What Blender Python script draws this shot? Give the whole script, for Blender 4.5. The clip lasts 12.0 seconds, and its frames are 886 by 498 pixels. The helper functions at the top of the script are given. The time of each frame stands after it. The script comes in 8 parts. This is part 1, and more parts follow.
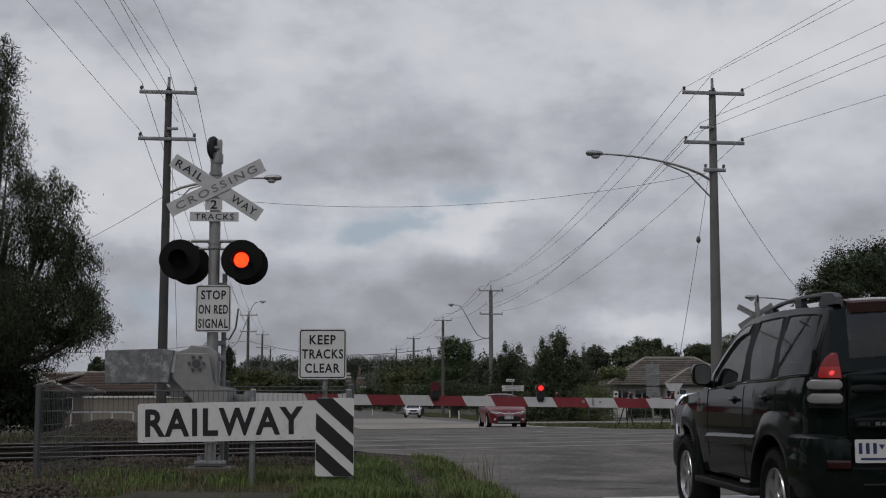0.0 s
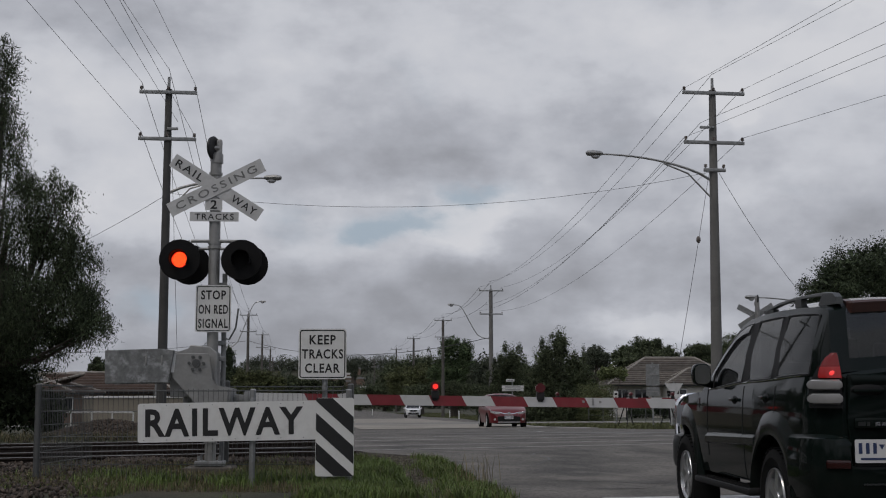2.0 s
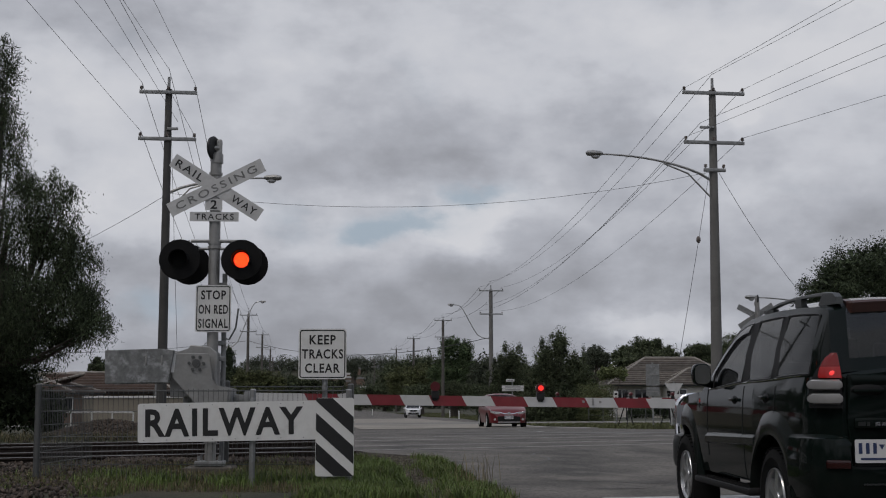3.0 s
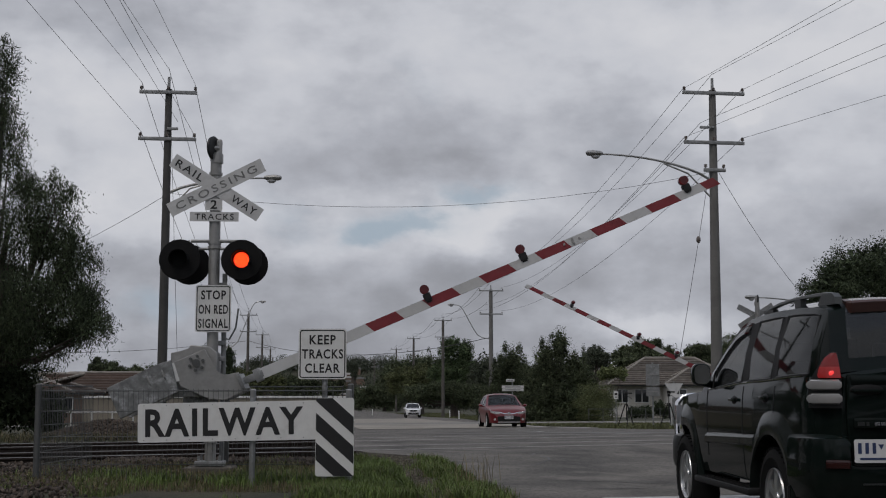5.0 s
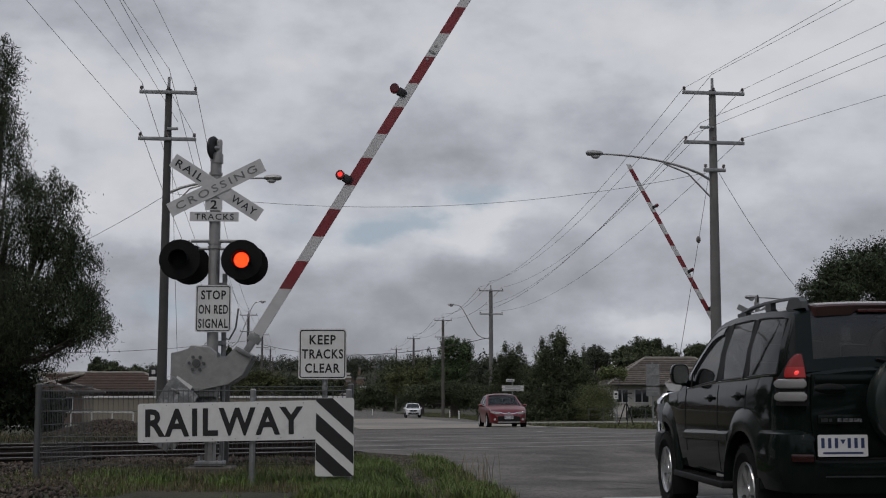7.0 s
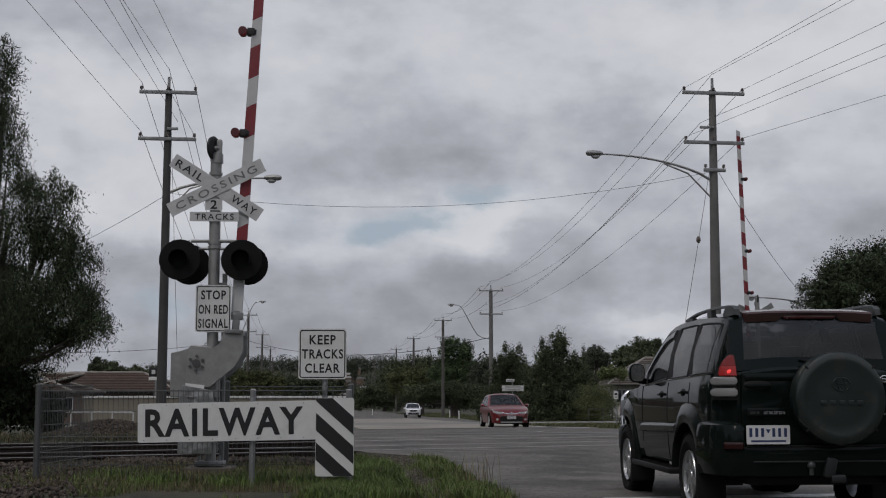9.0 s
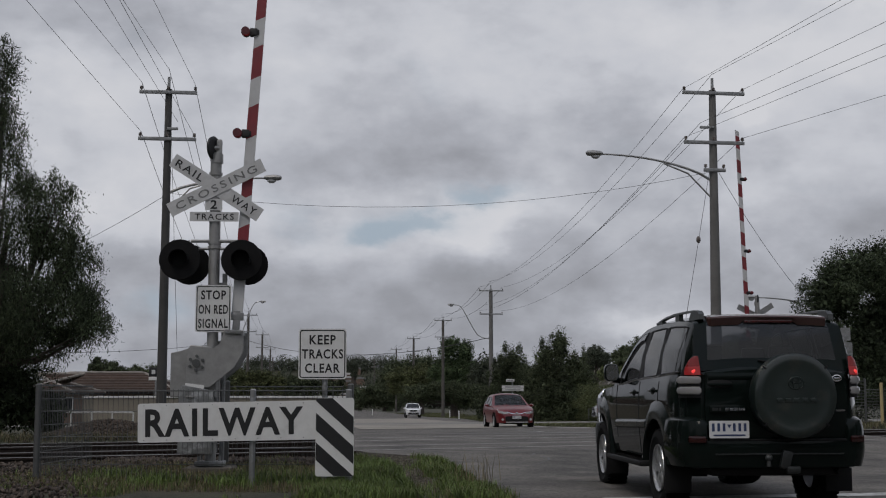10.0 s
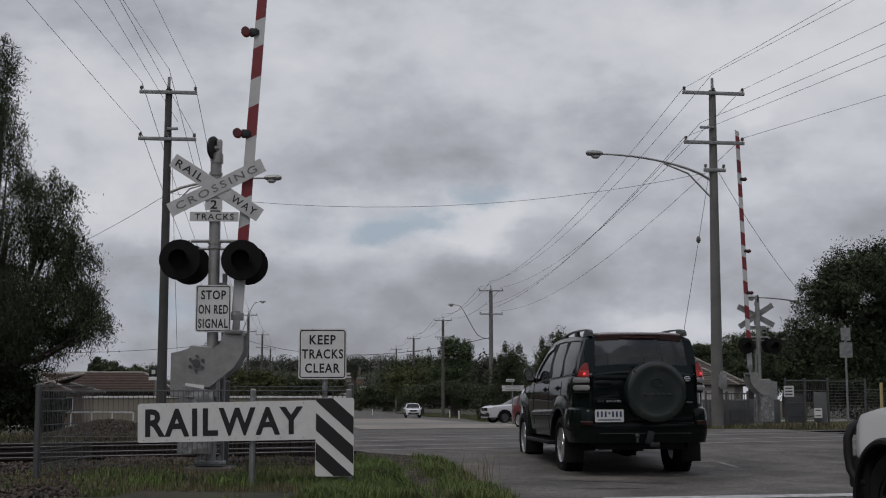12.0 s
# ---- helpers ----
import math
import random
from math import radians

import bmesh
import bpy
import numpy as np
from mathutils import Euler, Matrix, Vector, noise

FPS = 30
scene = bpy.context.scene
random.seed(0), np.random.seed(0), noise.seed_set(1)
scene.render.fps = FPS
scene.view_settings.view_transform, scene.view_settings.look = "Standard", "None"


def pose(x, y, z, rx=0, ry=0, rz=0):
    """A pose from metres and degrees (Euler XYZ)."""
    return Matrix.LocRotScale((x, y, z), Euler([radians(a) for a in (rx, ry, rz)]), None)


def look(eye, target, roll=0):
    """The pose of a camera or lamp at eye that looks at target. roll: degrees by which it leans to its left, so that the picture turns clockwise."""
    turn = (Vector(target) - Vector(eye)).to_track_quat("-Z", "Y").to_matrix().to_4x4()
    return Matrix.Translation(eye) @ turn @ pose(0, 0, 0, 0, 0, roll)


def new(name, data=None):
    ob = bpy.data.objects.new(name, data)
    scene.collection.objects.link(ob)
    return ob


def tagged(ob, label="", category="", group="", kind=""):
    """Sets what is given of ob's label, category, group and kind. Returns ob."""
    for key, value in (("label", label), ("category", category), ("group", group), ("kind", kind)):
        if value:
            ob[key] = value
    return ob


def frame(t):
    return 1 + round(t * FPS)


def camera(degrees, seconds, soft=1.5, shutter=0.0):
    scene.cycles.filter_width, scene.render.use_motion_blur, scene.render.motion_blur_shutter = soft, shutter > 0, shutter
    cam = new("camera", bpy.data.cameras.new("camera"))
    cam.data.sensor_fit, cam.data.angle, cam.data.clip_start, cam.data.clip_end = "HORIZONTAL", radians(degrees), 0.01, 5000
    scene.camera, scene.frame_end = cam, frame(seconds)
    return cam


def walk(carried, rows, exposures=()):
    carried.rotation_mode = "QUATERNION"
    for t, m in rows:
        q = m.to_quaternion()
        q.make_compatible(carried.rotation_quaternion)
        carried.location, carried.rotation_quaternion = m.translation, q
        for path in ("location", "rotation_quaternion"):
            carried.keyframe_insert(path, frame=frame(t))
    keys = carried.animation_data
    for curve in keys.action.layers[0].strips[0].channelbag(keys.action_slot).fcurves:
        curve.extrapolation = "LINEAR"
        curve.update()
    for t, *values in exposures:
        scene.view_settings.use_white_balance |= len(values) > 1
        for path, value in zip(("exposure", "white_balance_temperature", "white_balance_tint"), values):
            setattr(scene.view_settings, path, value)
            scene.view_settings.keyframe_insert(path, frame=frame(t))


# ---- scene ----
cam = camera(38.0, 12.0, soft=1.1)
walk(cam, [(0.0, pose(0, 0, 0.9, 96.54, 0, 0)), (12.0, pose(0, 0, 0.9, 96.54, 0, 0))], exposures=[(0.0, 0.0), (12.0, 0.0)])

# ---- world, sun ----
SUN_EL, SUN_AZ = 58, 215
# banks of cloud: bearing, height, half width, half thickness in degrees, and how much lighter or darker
CLOUD_BANKS = [(-16, 12.8, 3.4, 1.7, 0.24), (-14, 8.4, 3.0, 1.6, 0.22), (0.6, 7.8, 2.2, 1.0, 0.42), (2.2, 8.6, 1.6, 0.8, 0.3), (-5.5, 7.2, 3.0, 1.5, 0.24), (13, 14.6, 6.0, 2.6, 0.22), (18.6, 17.0, 1.6, 0.9, 0.45), (13.6, 12.6, 1.1, 0.7, 0.3), (16, 9.5, 3.5, 1.5, 0.16), (9.8, 3.1, 3.0, 0.7, 0.28), (-12, 3.2, 3.5, 0.8, 0.12), (5.5, 16, 7, 2.0, 0.12),
               (-4.0, 10.4, 4.0, 1.0, -0.12), (1.2, 11.8, 5.0, 1.4, -0.06), (-7.5, 13.2, 3.0, 1.5, -0.05), (0.5, 5.2, 11.0, 1.4, -0.10), (9.3, 5.8, 6.0, 1.5, -0.07), (-13.8, 6.0, 3.6, 1.0, -0.10), (-17, 16.5, 4.0, 1.2, -0.12), (0, 2.4, 30.0, 1.5, -0.16), (-3.5, 15.5, 5.0, 2.0, 0.10)]
CLOUD_GAPS = [(-3.3, 7.5, 1.2, 0.45, 0.42), (-1.9, 8.0, 1.4, 0.5, 0.45), (1.3, 9.3, 1.6, 0.5, 0.5), (-8.2, 9.0, 1.4, 1.0, 0.3), (-16, 15.7, 3.5, 1.5, 0.22), (-0.6, 13.8, 2.4, 1.1, 0.25), (-13.4, 4.0, 1.6, 1.0, 0.35), (18.5, 15.4, 1.0, 0.6, 0.2)]


def cloud_nodes(nt, direction):
    """Broken overcast seen along a direction: a grey sheet, white heaps low down, thin blue gaps."""
    N, L = nt.nodes, nt.links

    def node(kind, **kw):
        n = N.new(kind)
        for k, v in kw.items():
            n.inputs[k].default_value = v
        return n

    def math_node(op, a, b=None, clamp=False):
        n = N.new("ShaderNodeMath")
        n.operation, n.use_clamp = op, clamp
        for i, v in enumerate((a, b)):
            if v is None:
                continue
            if isinstance(v, (int, float)):
                n.inputs[i].default_value = v
            else:
                L.new(v, n.inputs[i])
        return n.outputs[0]

    def ramp(fac, stops):
        n = N.new("ShaderNodeValToRGB")
        while len(n.color_ramp.elements) < len(stops):
            n.color_ramp.elements.new(0.5)
        for e, (p, c) in zip(n.color_ramp.elements, stops):
            e.position, e.color = p, (*c, 1)
        L.new(fac, n.inputs[0])
        return n.outputs[0]

    def mix(fac, a, b):
        n = N.new("ShaderNodeMix")
        n.data_type = "RGBA"
        if isinstance(fac, (int, float)):
            n.inputs[0].default_value = fac
        else:
            L.new(fac, n.inputs[0])
        for i, v in ((6, a), (7, b)):
            if isinstance(v, tuple):
                n.inputs[i].default_value = (*v, 1)
            else:
                L.new(v, n.inputs[i])
        return n.outputs[2]

    norm = N.new("ShaderNodeVectorMath")
    norm.operation = "NORMALIZE"
    L.new(direction, norm.inputs[0])
    stretch = N.new("ShaderNodeVectorMath")
    stretch.operation = "MULTIPLY"
    stretch.inputs[1].default_value = (1.0, 1.0, 1.7)
    L.new(norm.outputs[0], stretch.inputs[0])

    def tex(scale, detail, rough, distort=0.0):
        n = node("ShaderNodeTexNoise", Scale=scale, Detail=detail, Roughness=rough, Distortion=distort)
        L.new(stretch.outputs[0], n.inputs["Vector"])
        return n

    warp, puff, fine, billow = tex(10.0, 7.0, 0.56), tex(5.5, 8.0, 0.52, 0.1), tex(17.0, 6.0, 0.52), tex(40.0, 5.0, 0.52)
    sep = N.new("ShaderNodeSeparateXYZ")
    L.new(norm.outputs[0], sep.inputs[0])
    x, y, z = sep.outputs
    wsep = N.new("ShaderNodeSeparateColor")
    L.new(warp.outputs[1], wsep.inputs[0])
    # bearing and height in degrees, ruffled by the noise
    bearing = math_node("MULTIPLY", math_node("ARCTAN2", x, y), 57.3)
    height = math_node("MULTIPLY", math_node("ARCSINE", z), 57.3)
    bearing = math_node("ADD", bearing, math_node("MULTIPLY", math_node("SUBTRACT", wsep.outputs[0], 0.5), 7.0))
    height = math_node("ADD", height, math_node("MULTIPLY", math_node("SUBTRACT", wsep.outputs[1], 0.5), 4.0))

    def mass(b, h, w, t):
        """A soft bank of cloud round a bearing and height, w wide and t thick."""
        dx = math_node("DIVIDE", math_node("SUBTRACT", bearing, b), w)
        dy = math_node("DIVIDE", math_node("SUBTRACT", height, h), t)
        q = math_node("ADD", math_node("MULTIPLY", dx, dx), math_node("MULTIPLY", dy, dy))
        return math_node("DIVIDE", 1.0, math_node("ADD", 1.0, math_node("POWER", q, 1.6)))

    def total(banks, start):
        s = start
        for b, h, w, t, k in banks:
            s = math_node("ADD", s, math_node("MULTIPLY", mass(b, h, w, t), k))
        return s

    light = math_node("ADD", -0.02, math_node("MULTIPLY", puff.outputs[0], 0.66))
    light = math_node("ADD", light, math_node("MULTIPLY", fine.outputs[0], 0.36))
    light = math_node("ADD", light, math_node("MULTIPLY", billow.outputs[0], 0.14))
    light = total(CLOUD_BANKS, light)
    light = math_node("ADD", 0.52, math_node("MULTIPLY", math_node("SUBTRACT", light, 0.515), 1.28))
    cloud = ramp(light, [(0.12, (0.235, 0.24, 0.26)), (0.36, (0.332, 0.342, 0.380)), (0.54, (0.440, 0.455, 0.505)), (0.74, (0.58, 0.595, 0.645)), (0.95, (0.665, 0.672, 0.71))])
    gap = total(CLOUD_GAPS, math_node("MULTIPLY", math_node("SUBTRACT", 0.5, puff.outputs[0]), 1.6))
    gm = N.new("ShaderNodeMapRange")
    gm.interpolation_type = "SMOOTHSTEP"
    for i, v in ((1, 0.22), (2, 0.75), (3, 0.0), (4, 0.85)):
        gm.inputs[i].default_value = v
    L.new(gap, gm.inputs[0])
    return mix(gm.outputs[0], cloud, (0.345, 0.425, 0.505))


world = bpy.data.worlds.new("overcast_sky")
scene.world = world
world.use_nodes = True
wn = world.node_tree
wn.nodes.clear()
w_out = wn.nodes.new("ShaderNodeOutputWorld")
w_co = wn.nodes.new("ShaderNodeTexCoord")
w_sky = wn.nodes.new("ShaderNodeTexSky")
w_sky.sky_type, w_sky.sun_disc = "NISHITA", False
w_sky.sun_elevation, w_sky.sun_rotation = radians(SUN_EL), radians(SUN_AZ)
w_skybg = wn.nodes.new("ShaderNodeBackground")
w_skybg.inputs[1].default_value = 0.05
wn.links.new(w_sky.outputs[0], w_skybg.inputs[0])
w_cloud = wn.nodes.new("ShaderNodeBackground")
w_cloud.inputs[1].default_value = 0.78
wn.links.new(cloud_nodes(wn, w_co.outputs["Generated"]), w_cloud.inputs[0])
w_mix = wn.nodes.new("ShaderNodeAddShader")
wn.links.new(w_skybg.outputs[0], w_mix.inputs[0])
wn.links.new(w_cloud.outputs[0], w_mix.inputs[1])
wn.links.new(w_mix.outputs[0], w_out.inputs[0])

sun_lamp = bpy.data.lights.new("sun", "SUN")
sun_lamp.energy, sun_lamp.angle, sun_lamp.color = 0.85, radians(25), (1.0, 0.92, 0.82)
sun = new("sun", sun_lamp)
sun.matrix_world = look((0, 0, 60), Vector((0, 0, 60)) - Vector((math.sin(radians(SUN_AZ)) * math.cos(radians(SUN_EL)), math.cos(radians(SUN_AZ)) * math.cos(radians(SUN_EL)), math.sin(radians(SUN_EL)))))

# ---- plan ----
ROAD_TURN = radians(6.0)
U = Vector((-math.sin(ROAD_TURN), math.cos(ROAD_TURN), 0))   # along the road, away from the camera
V = Vector((math.cos(ROAD_TURN), math.sin(ROAD_TURN), 0))    # across the road, to its far kerb
TRACK_TURN = radians(28.0)
TA = Vector((math.cos(TRACK_TURN), math.sin(TRACK_TURN), 0))  # along the rails
TN = Vector((-math.sin(TRACK_TURN), math.cos(TRACK_TURN), 0))  # across the rails
TRACK_0 = Vector((-2.0, 20.4, 0))                             # on the nearest rail
PROFILE_D = [-300, -40, -20, -12, -5, -1.2, 7.0, 29, 128, 420, 1500]
PROFILE_Z = [-0.8, -0.5, -0.36, -0.27, -0.13, 0.027, 0.027, -0.45, -1.7, -3.4, -6]


def track_d(x, y):
    return (Vector((x, y, 0)) - TRACK_0).dot(TN)


def gz(x, y):
    """Height of the ground: it climbs to the crossing and falls away behind it."""
    return float(np.interp(track_d(x, y), PROFILE_D, PROFILE_Z))


def road(u, v, dz=0.0):
    p = U * u + V * v
    return Vector((p.x, p.y, gz(p.x, p.y) + dz))


# ---- building helpers ----
def mesh_of(name, bm, smooth=False):
    me = bpy.data.meshes.new(name)
    bmesh.ops.recalc_face_normals(bm, faces=bm.faces)
    bm.to_mesh(me)
    bm.free()
    if smooth:
        for p in me.polygons:
            p.use_smooth = True
    return me


def auto_smooth(me, angle=35):
    for p in me.polygons:
        p.use_smooth = True
    me.set_sharp_from_angle(angle=radians(angle))


def part(name, bm, material, parent=None, label="", m=None, smooth=True, angle=35):
    me = mesh_of(name, bm)
    if smooth:
        auto_smooth(me, angle)
    for mt in (material if isinstance(material, (list, tuple)) else [material]):
        me.materials.append(mt)
    ob = new(name, me)
    if parent is not None:
        ob.parent = parent
    if m is not None:
        ob.matrix_basis = m
    if label:
        tagged(ob, label)
    return ob


def shared(name, me, parent, m):
    ob = new(name, me)
    ob.parent = parent
    ob.matrix_basis = m
    return ob


def thing(name, m, label, category, group="", kind=""):
    ob = new(name)
    ob.empty_display_size = 0.2
    ob.matrix_basis = m
    return tagged(ob, label, category, group, kind)


def B():
    return bmesh.new()


def box(bm, c, s, m=None, bevel=0.0, mi=0):
    r = bmesh.ops.create_cube(bm, size=1.0)
    vs = r["verts"]
    mm = Matrix.Translation(c) @ (m or Matrix()) @ Matrix.Diagonal((*s, 1))
    bmesh.ops.transform(bm, matrix=mm, verts=vs)
    fs = list({f for v in vs for f in v.link_faces})
    for f in fs:
        f.material_index = mi
    if bevel:
        es = list({e for v in vs for e in v.link_edges})
        bmesh.ops.bevel(bm, geom=es, offset=bevel, segments=2, affect="EDGES", profile=0.6, material=-1)
    return bm


def axis_frame(a, b):
    d = Vector(b) - Vector(a)
    return Matrix.Translation((Vector(a) + Vector(b)) / 2) @ d.to_track_quat("Z", "Y").to_matrix().to_4x4(), d.length


def cyl(bm, a, b, r0, r1=None, seg=16, caps=True, mi=0):
    m, l = axis_frame(a, b)
    r = bmesh.ops.create_cone(bm, cap_ends=caps, segments=seg, radius1=r0, radius2=r0 if r1 is None else r1, depth=l, matrix=m)
    for f in {f for v in r["verts"] for f in v.link_faces}:
        f.material_index = mi
    return bm


def ball(bm, c, r, s=(1, 1, 1), seg=16, mi=0):
    q = bmesh.ops.create_uvsphere(bm, u_segments=seg, v_segments=max(6, seg // 2), radius=r, matrix=Matrix.Translation(c) @ Matrix.Diagonal((*s, 1)))
    for f in {f for v in q["verts"] for f in v.link_faces}:
        f.material_index = mi
    return bm


def rings(bm, loops, closed=True, cap=True, mi=0):
    """A skin over rings of equally many points."""
    rows = [[bm.verts.new(p) for p in lp] for lp in loops]
    n = len(rows[0])
    for a, b in zip(rows, rows[1:]):
        for i in range(n if closed else n - 1):
            j = (i + 1) % n
            try:
                bm.faces.new((a[i], a[j], b[j], b[i])).material_index = mi
            except ValueError:
                pass
    if cap and closed:
        for r in (rows[0], rows[-1]):
            try:
                bm.faces.new(r).material_index = mi
            except ValueError:
                pass
    return bm


def tube(bm, pts, r, seg=8, mi=0):
    """A round bar through points, r a number or one for each point."""
    pts = [Vector(p) for p in pts]
    rr = r if isinstance(r, (list, tuple)) else [r] * len(pts)
    loops = []
    ref = None
    for i, p in enumerate(pts):
        d = (pts[min(i + 1, len(pts) - 1)] - pts[max(i - 1, 0)]).normalized()
        if ref is None:
            ref = d.orthogonal().normalized()
        ref = (ref - d * ref.dot(d)).normalized()
        side = d.cross(ref)
        loops.append([p + (ref * math.cos(2 * math.pi * k / seg) + side * math.sin(2 * math.pi * k / seg)) * rr[i] for k in range(seg)])
    return rings(bm, loops, mi=mi)


def prism(bm, outline, y0, y1, plane="xz", mi=0, bevel=0.0):
    """A flat outline given thickness along the axis that it lacks."""
    def at(a, b, t):
        return {"xz": (a, t, b), "xy": (a, b, t), "yz": (t, a, b)}[plane]
    lo = [bm.verts.new(at(a, b, y0)) for a, b in outline]
    hi = [bm.verts.new(at(a, b, y1)) for a, b in outline]
    fs = [bm.faces.new(lo), bm.faces.new(hi)]
    n = len(lo)
    for i in range(n):
        j = (i + 1) % n
        fs.append(bm.faces.new((lo[i], lo[j], hi[j], hi[i])))
    for f in fs:
        f.material_index = mi
    if bevel:
        es = list({e for f in fs for e in f.edges})
        bmesh.ops.bevel(bm, geom=es, offset=bevel, segments=2, affect="EDGES", profile=0.6, material=-1)
    return bm


def round_rect(w, h, r, n=5, cx=0.0, cy=0.0):
    out = []
    for sx, sy, a0 in ((1, 1, 0), (-1, 1, 90), (-1, -1, 180), (1, -1, 270)):
        for k in range(n + 1):
            a = radians(a0 + 90 * k / n)
            out.append((cx + sx * (w / 2 - r) + r * math.cos(a), cy + sy * (h / 2 - r) + r * math.sin(a)))
    return out


def letters(name, text, height, material, parent, m, label="", width=None, spacing=1.0, bold=0.0, depth=0.0015):
    """Raised lettering centred on its origin in the xy plane; height is that of a capital."""
    cu = bpy.data.curves.new(name, "FONT")
    cu.body, cu.align_x, cu.align_y = text, "CENTER", "CENTER"
    cu.space_character, cu.offset, cu.extrude, cu.resolution_u = spacing, bold, depth, 3
    tmp = bpy.data.objects.new(name, cu)
    me = bpy.data.meshes.new_from_object(tmp)
    bpy.data.objects.remove(tmp)
    co = np.empty(len(me.vertices) * 3)
    me.vertices.foreach_get("co", co)
    co = co.reshape(-1, 3)
    lo, hi = co.min(0), co.max(0)
    s = height / (hi[1] - lo[1])
    sx = s if width is None else width / (hi[0] - lo[0])
    co[:, 0] = (co[:, 0] - (lo[0] + hi[0]) / 2) * sx
    co[:, 1] = (co[:, 1] - (lo[1] + hi[1]) / 2) * s
    me.vertices.foreach_set("co", co.ravel())
    me.materials.append(material)
    ob = new(name, me)
    ob.parent, ob.matrix_basis = parent, m
    return tagged(ob, label) if label else ob


FACE = Euler((radians(90), 0, 0)).to_matrix().to_4x4()   # xy plane turned upright to face -y


def from_arrays(name, verts, faces, material, parent=None):
    me = bpy.data.meshes.new(name)
    verts, faces = np.asarray(verts, np.float32), np.asarray(faces, np.int32)
    n, k = faces.shape
    me.vertices.add(len(verts))
    me.vertices.foreach_set("co", verts.ravel())
    me.loops.add(n * k)
    me.loops.foreach_set("vertex_index", faces.ravel())
    me.polygons.add(n)
    me.polygons.foreach_set("loop_start", np.arange(0, n * k, k, dtype=np.int32))
    me.update(calc_edges=True)
    me.materials.append(material)
    ob = new(name, me)
    if parent is not None:
        ob.parent = parent
    return ob


# ---- materials ----
def mat(name, base, rough=0.6, metal=0.0, vary=0.15, scale=6.0, fine=0.0, bump=0.0, bump_scale=60.0, dirt=None, dirt_amount=0.35, dirt_scale=3.0,
        coat=0.0, island=0.0, spec=0.5, transmission=0.0, per_object=0.0, rough_vary=0.0, emit=None, emit_strength=0.0, sheen=0.0, subsurface=0.0):
    mt = bpy.data.materials.new(name)
    mt.use_nodes = True
    N, L = mt.node_tree.nodes, mt.node_tree.links
    bs = N["Principled BSDF"]
    bs.inputs["Roughness"].default_value, bs.inputs["Metallic"].default_value = rough, metal
    bs.inputs["Coat Weight"].default_value, bs.inputs["Coat Roughness"].default_value = coat, 0.06
    bs.inputs["Specular IOR Level"].default_value = spec
    bs.inputs["Transmission Weight"].default_value = transmission
    if emit:
        bs.inputs["Emission Color"].default_value, bs.inputs["Emission Strength"].default_value = (*emit, 1), emit_strength
    co = N.new("ShaderNodeTexCoord").outputs["Object"]

    def noise_tex(s, detail=5.0, rg=0.55):
        n = N.new("ShaderNodeTexNoise")
        n.inputs["Scale"].default_value, n.inputs["Detail"].default_value, n.inputs["Roughness"].default_value = s, detail, rg
        L.new(co, n.inputs["Vector"])
        return n.outputs[0]

    def mul(col, fac, lo, hi):
        r = N.new("ShaderNodeMapRange")
        r.inputs[1].default_value, r.inputs[2].default_value, r.inputs[3].default_value, r.inputs[4].default_value = 0.3, 0.7, lo, hi
        L.new(fac, r.inputs[0])
        v = N.new("ShaderNodeVectorMath")
        v.operation = "SCALE"
        L.new(col, v.inputs[0])
        L.new(r.outputs[0], v.inputs[3])
        return v.outputs[0]

    rgb = N.new("ShaderNodeRGB")
    rgb.outputs[0].default_value = (*base, 1)
    col = rgb.outputs[0]
    if vary:
        col = mul(col, noise_tex(scale), 1 - vary, 1 + vary)
    if fine:
        col = mul(col, noise_tex(bump_scale, 3.0, 0.7), 1 - fine, 1 + fine)
    if island:
        col = mul(col, N.new("ShaderNodeNewGeometry").outputs["Random Per Island"], 1 - island, 1 + island)
    if per_object:
        col = mul(col, N.new("ShaderNodeObjectInfo").outputs["Random"], 1 - per_object, 1 + per_object)
    if dirt:
        r = N.new("ShaderNodeMapRange")
        r.interpolation_type = "SMOOTHSTEP"
        r.inputs[1].default_value, r.inputs[2].default_value, r.inputs[3].default_value, r.inputs[4].default_value = 0.48, 0.72, 0.0, dirt_amount
        L.new(noise_tex(dirt_scale, 7.0, 0.65), r.inputs[0])
        mx = N.new("ShaderNodeMix")
        mx.data_type = "RGBA"
        mx.inputs[7].default_value = (*dirt, 1)
        L.new(r.outputs[0], mx.inputs[0])
        L.new(col, mx.inputs[6])
        col = mx.outputs[2]
    L.new(col, bs.inputs["Base Color"])
    if rough_vary:
        r = N.new("ShaderNodeMapRange")
        r.inputs[1].default_value, r.inputs[2].default_value, r.inputs[3].default_value, r.inputs[4].default_value = 0.3, 0.7, max(0.02, rough - rough_vary), min(1, rough + rough_vary)
        L.new(noise_tex(scale * 2.3), r.inputs[0])
        L.new(r.outputs[0], bs.inputs["Roughness"])
    if bump:
        bp = N.new("ShaderNodeBump")
        bp.inputs["Strength"].default_value, bp.inputs["Distance"].default_value = bump, 0.02
        L.new(noise_tex(bump_scale, 4.0, 0.6), bp.inputs["Height"])
        L.new(bp.outputs[0], bs.inputs["Normal"])
    return mt


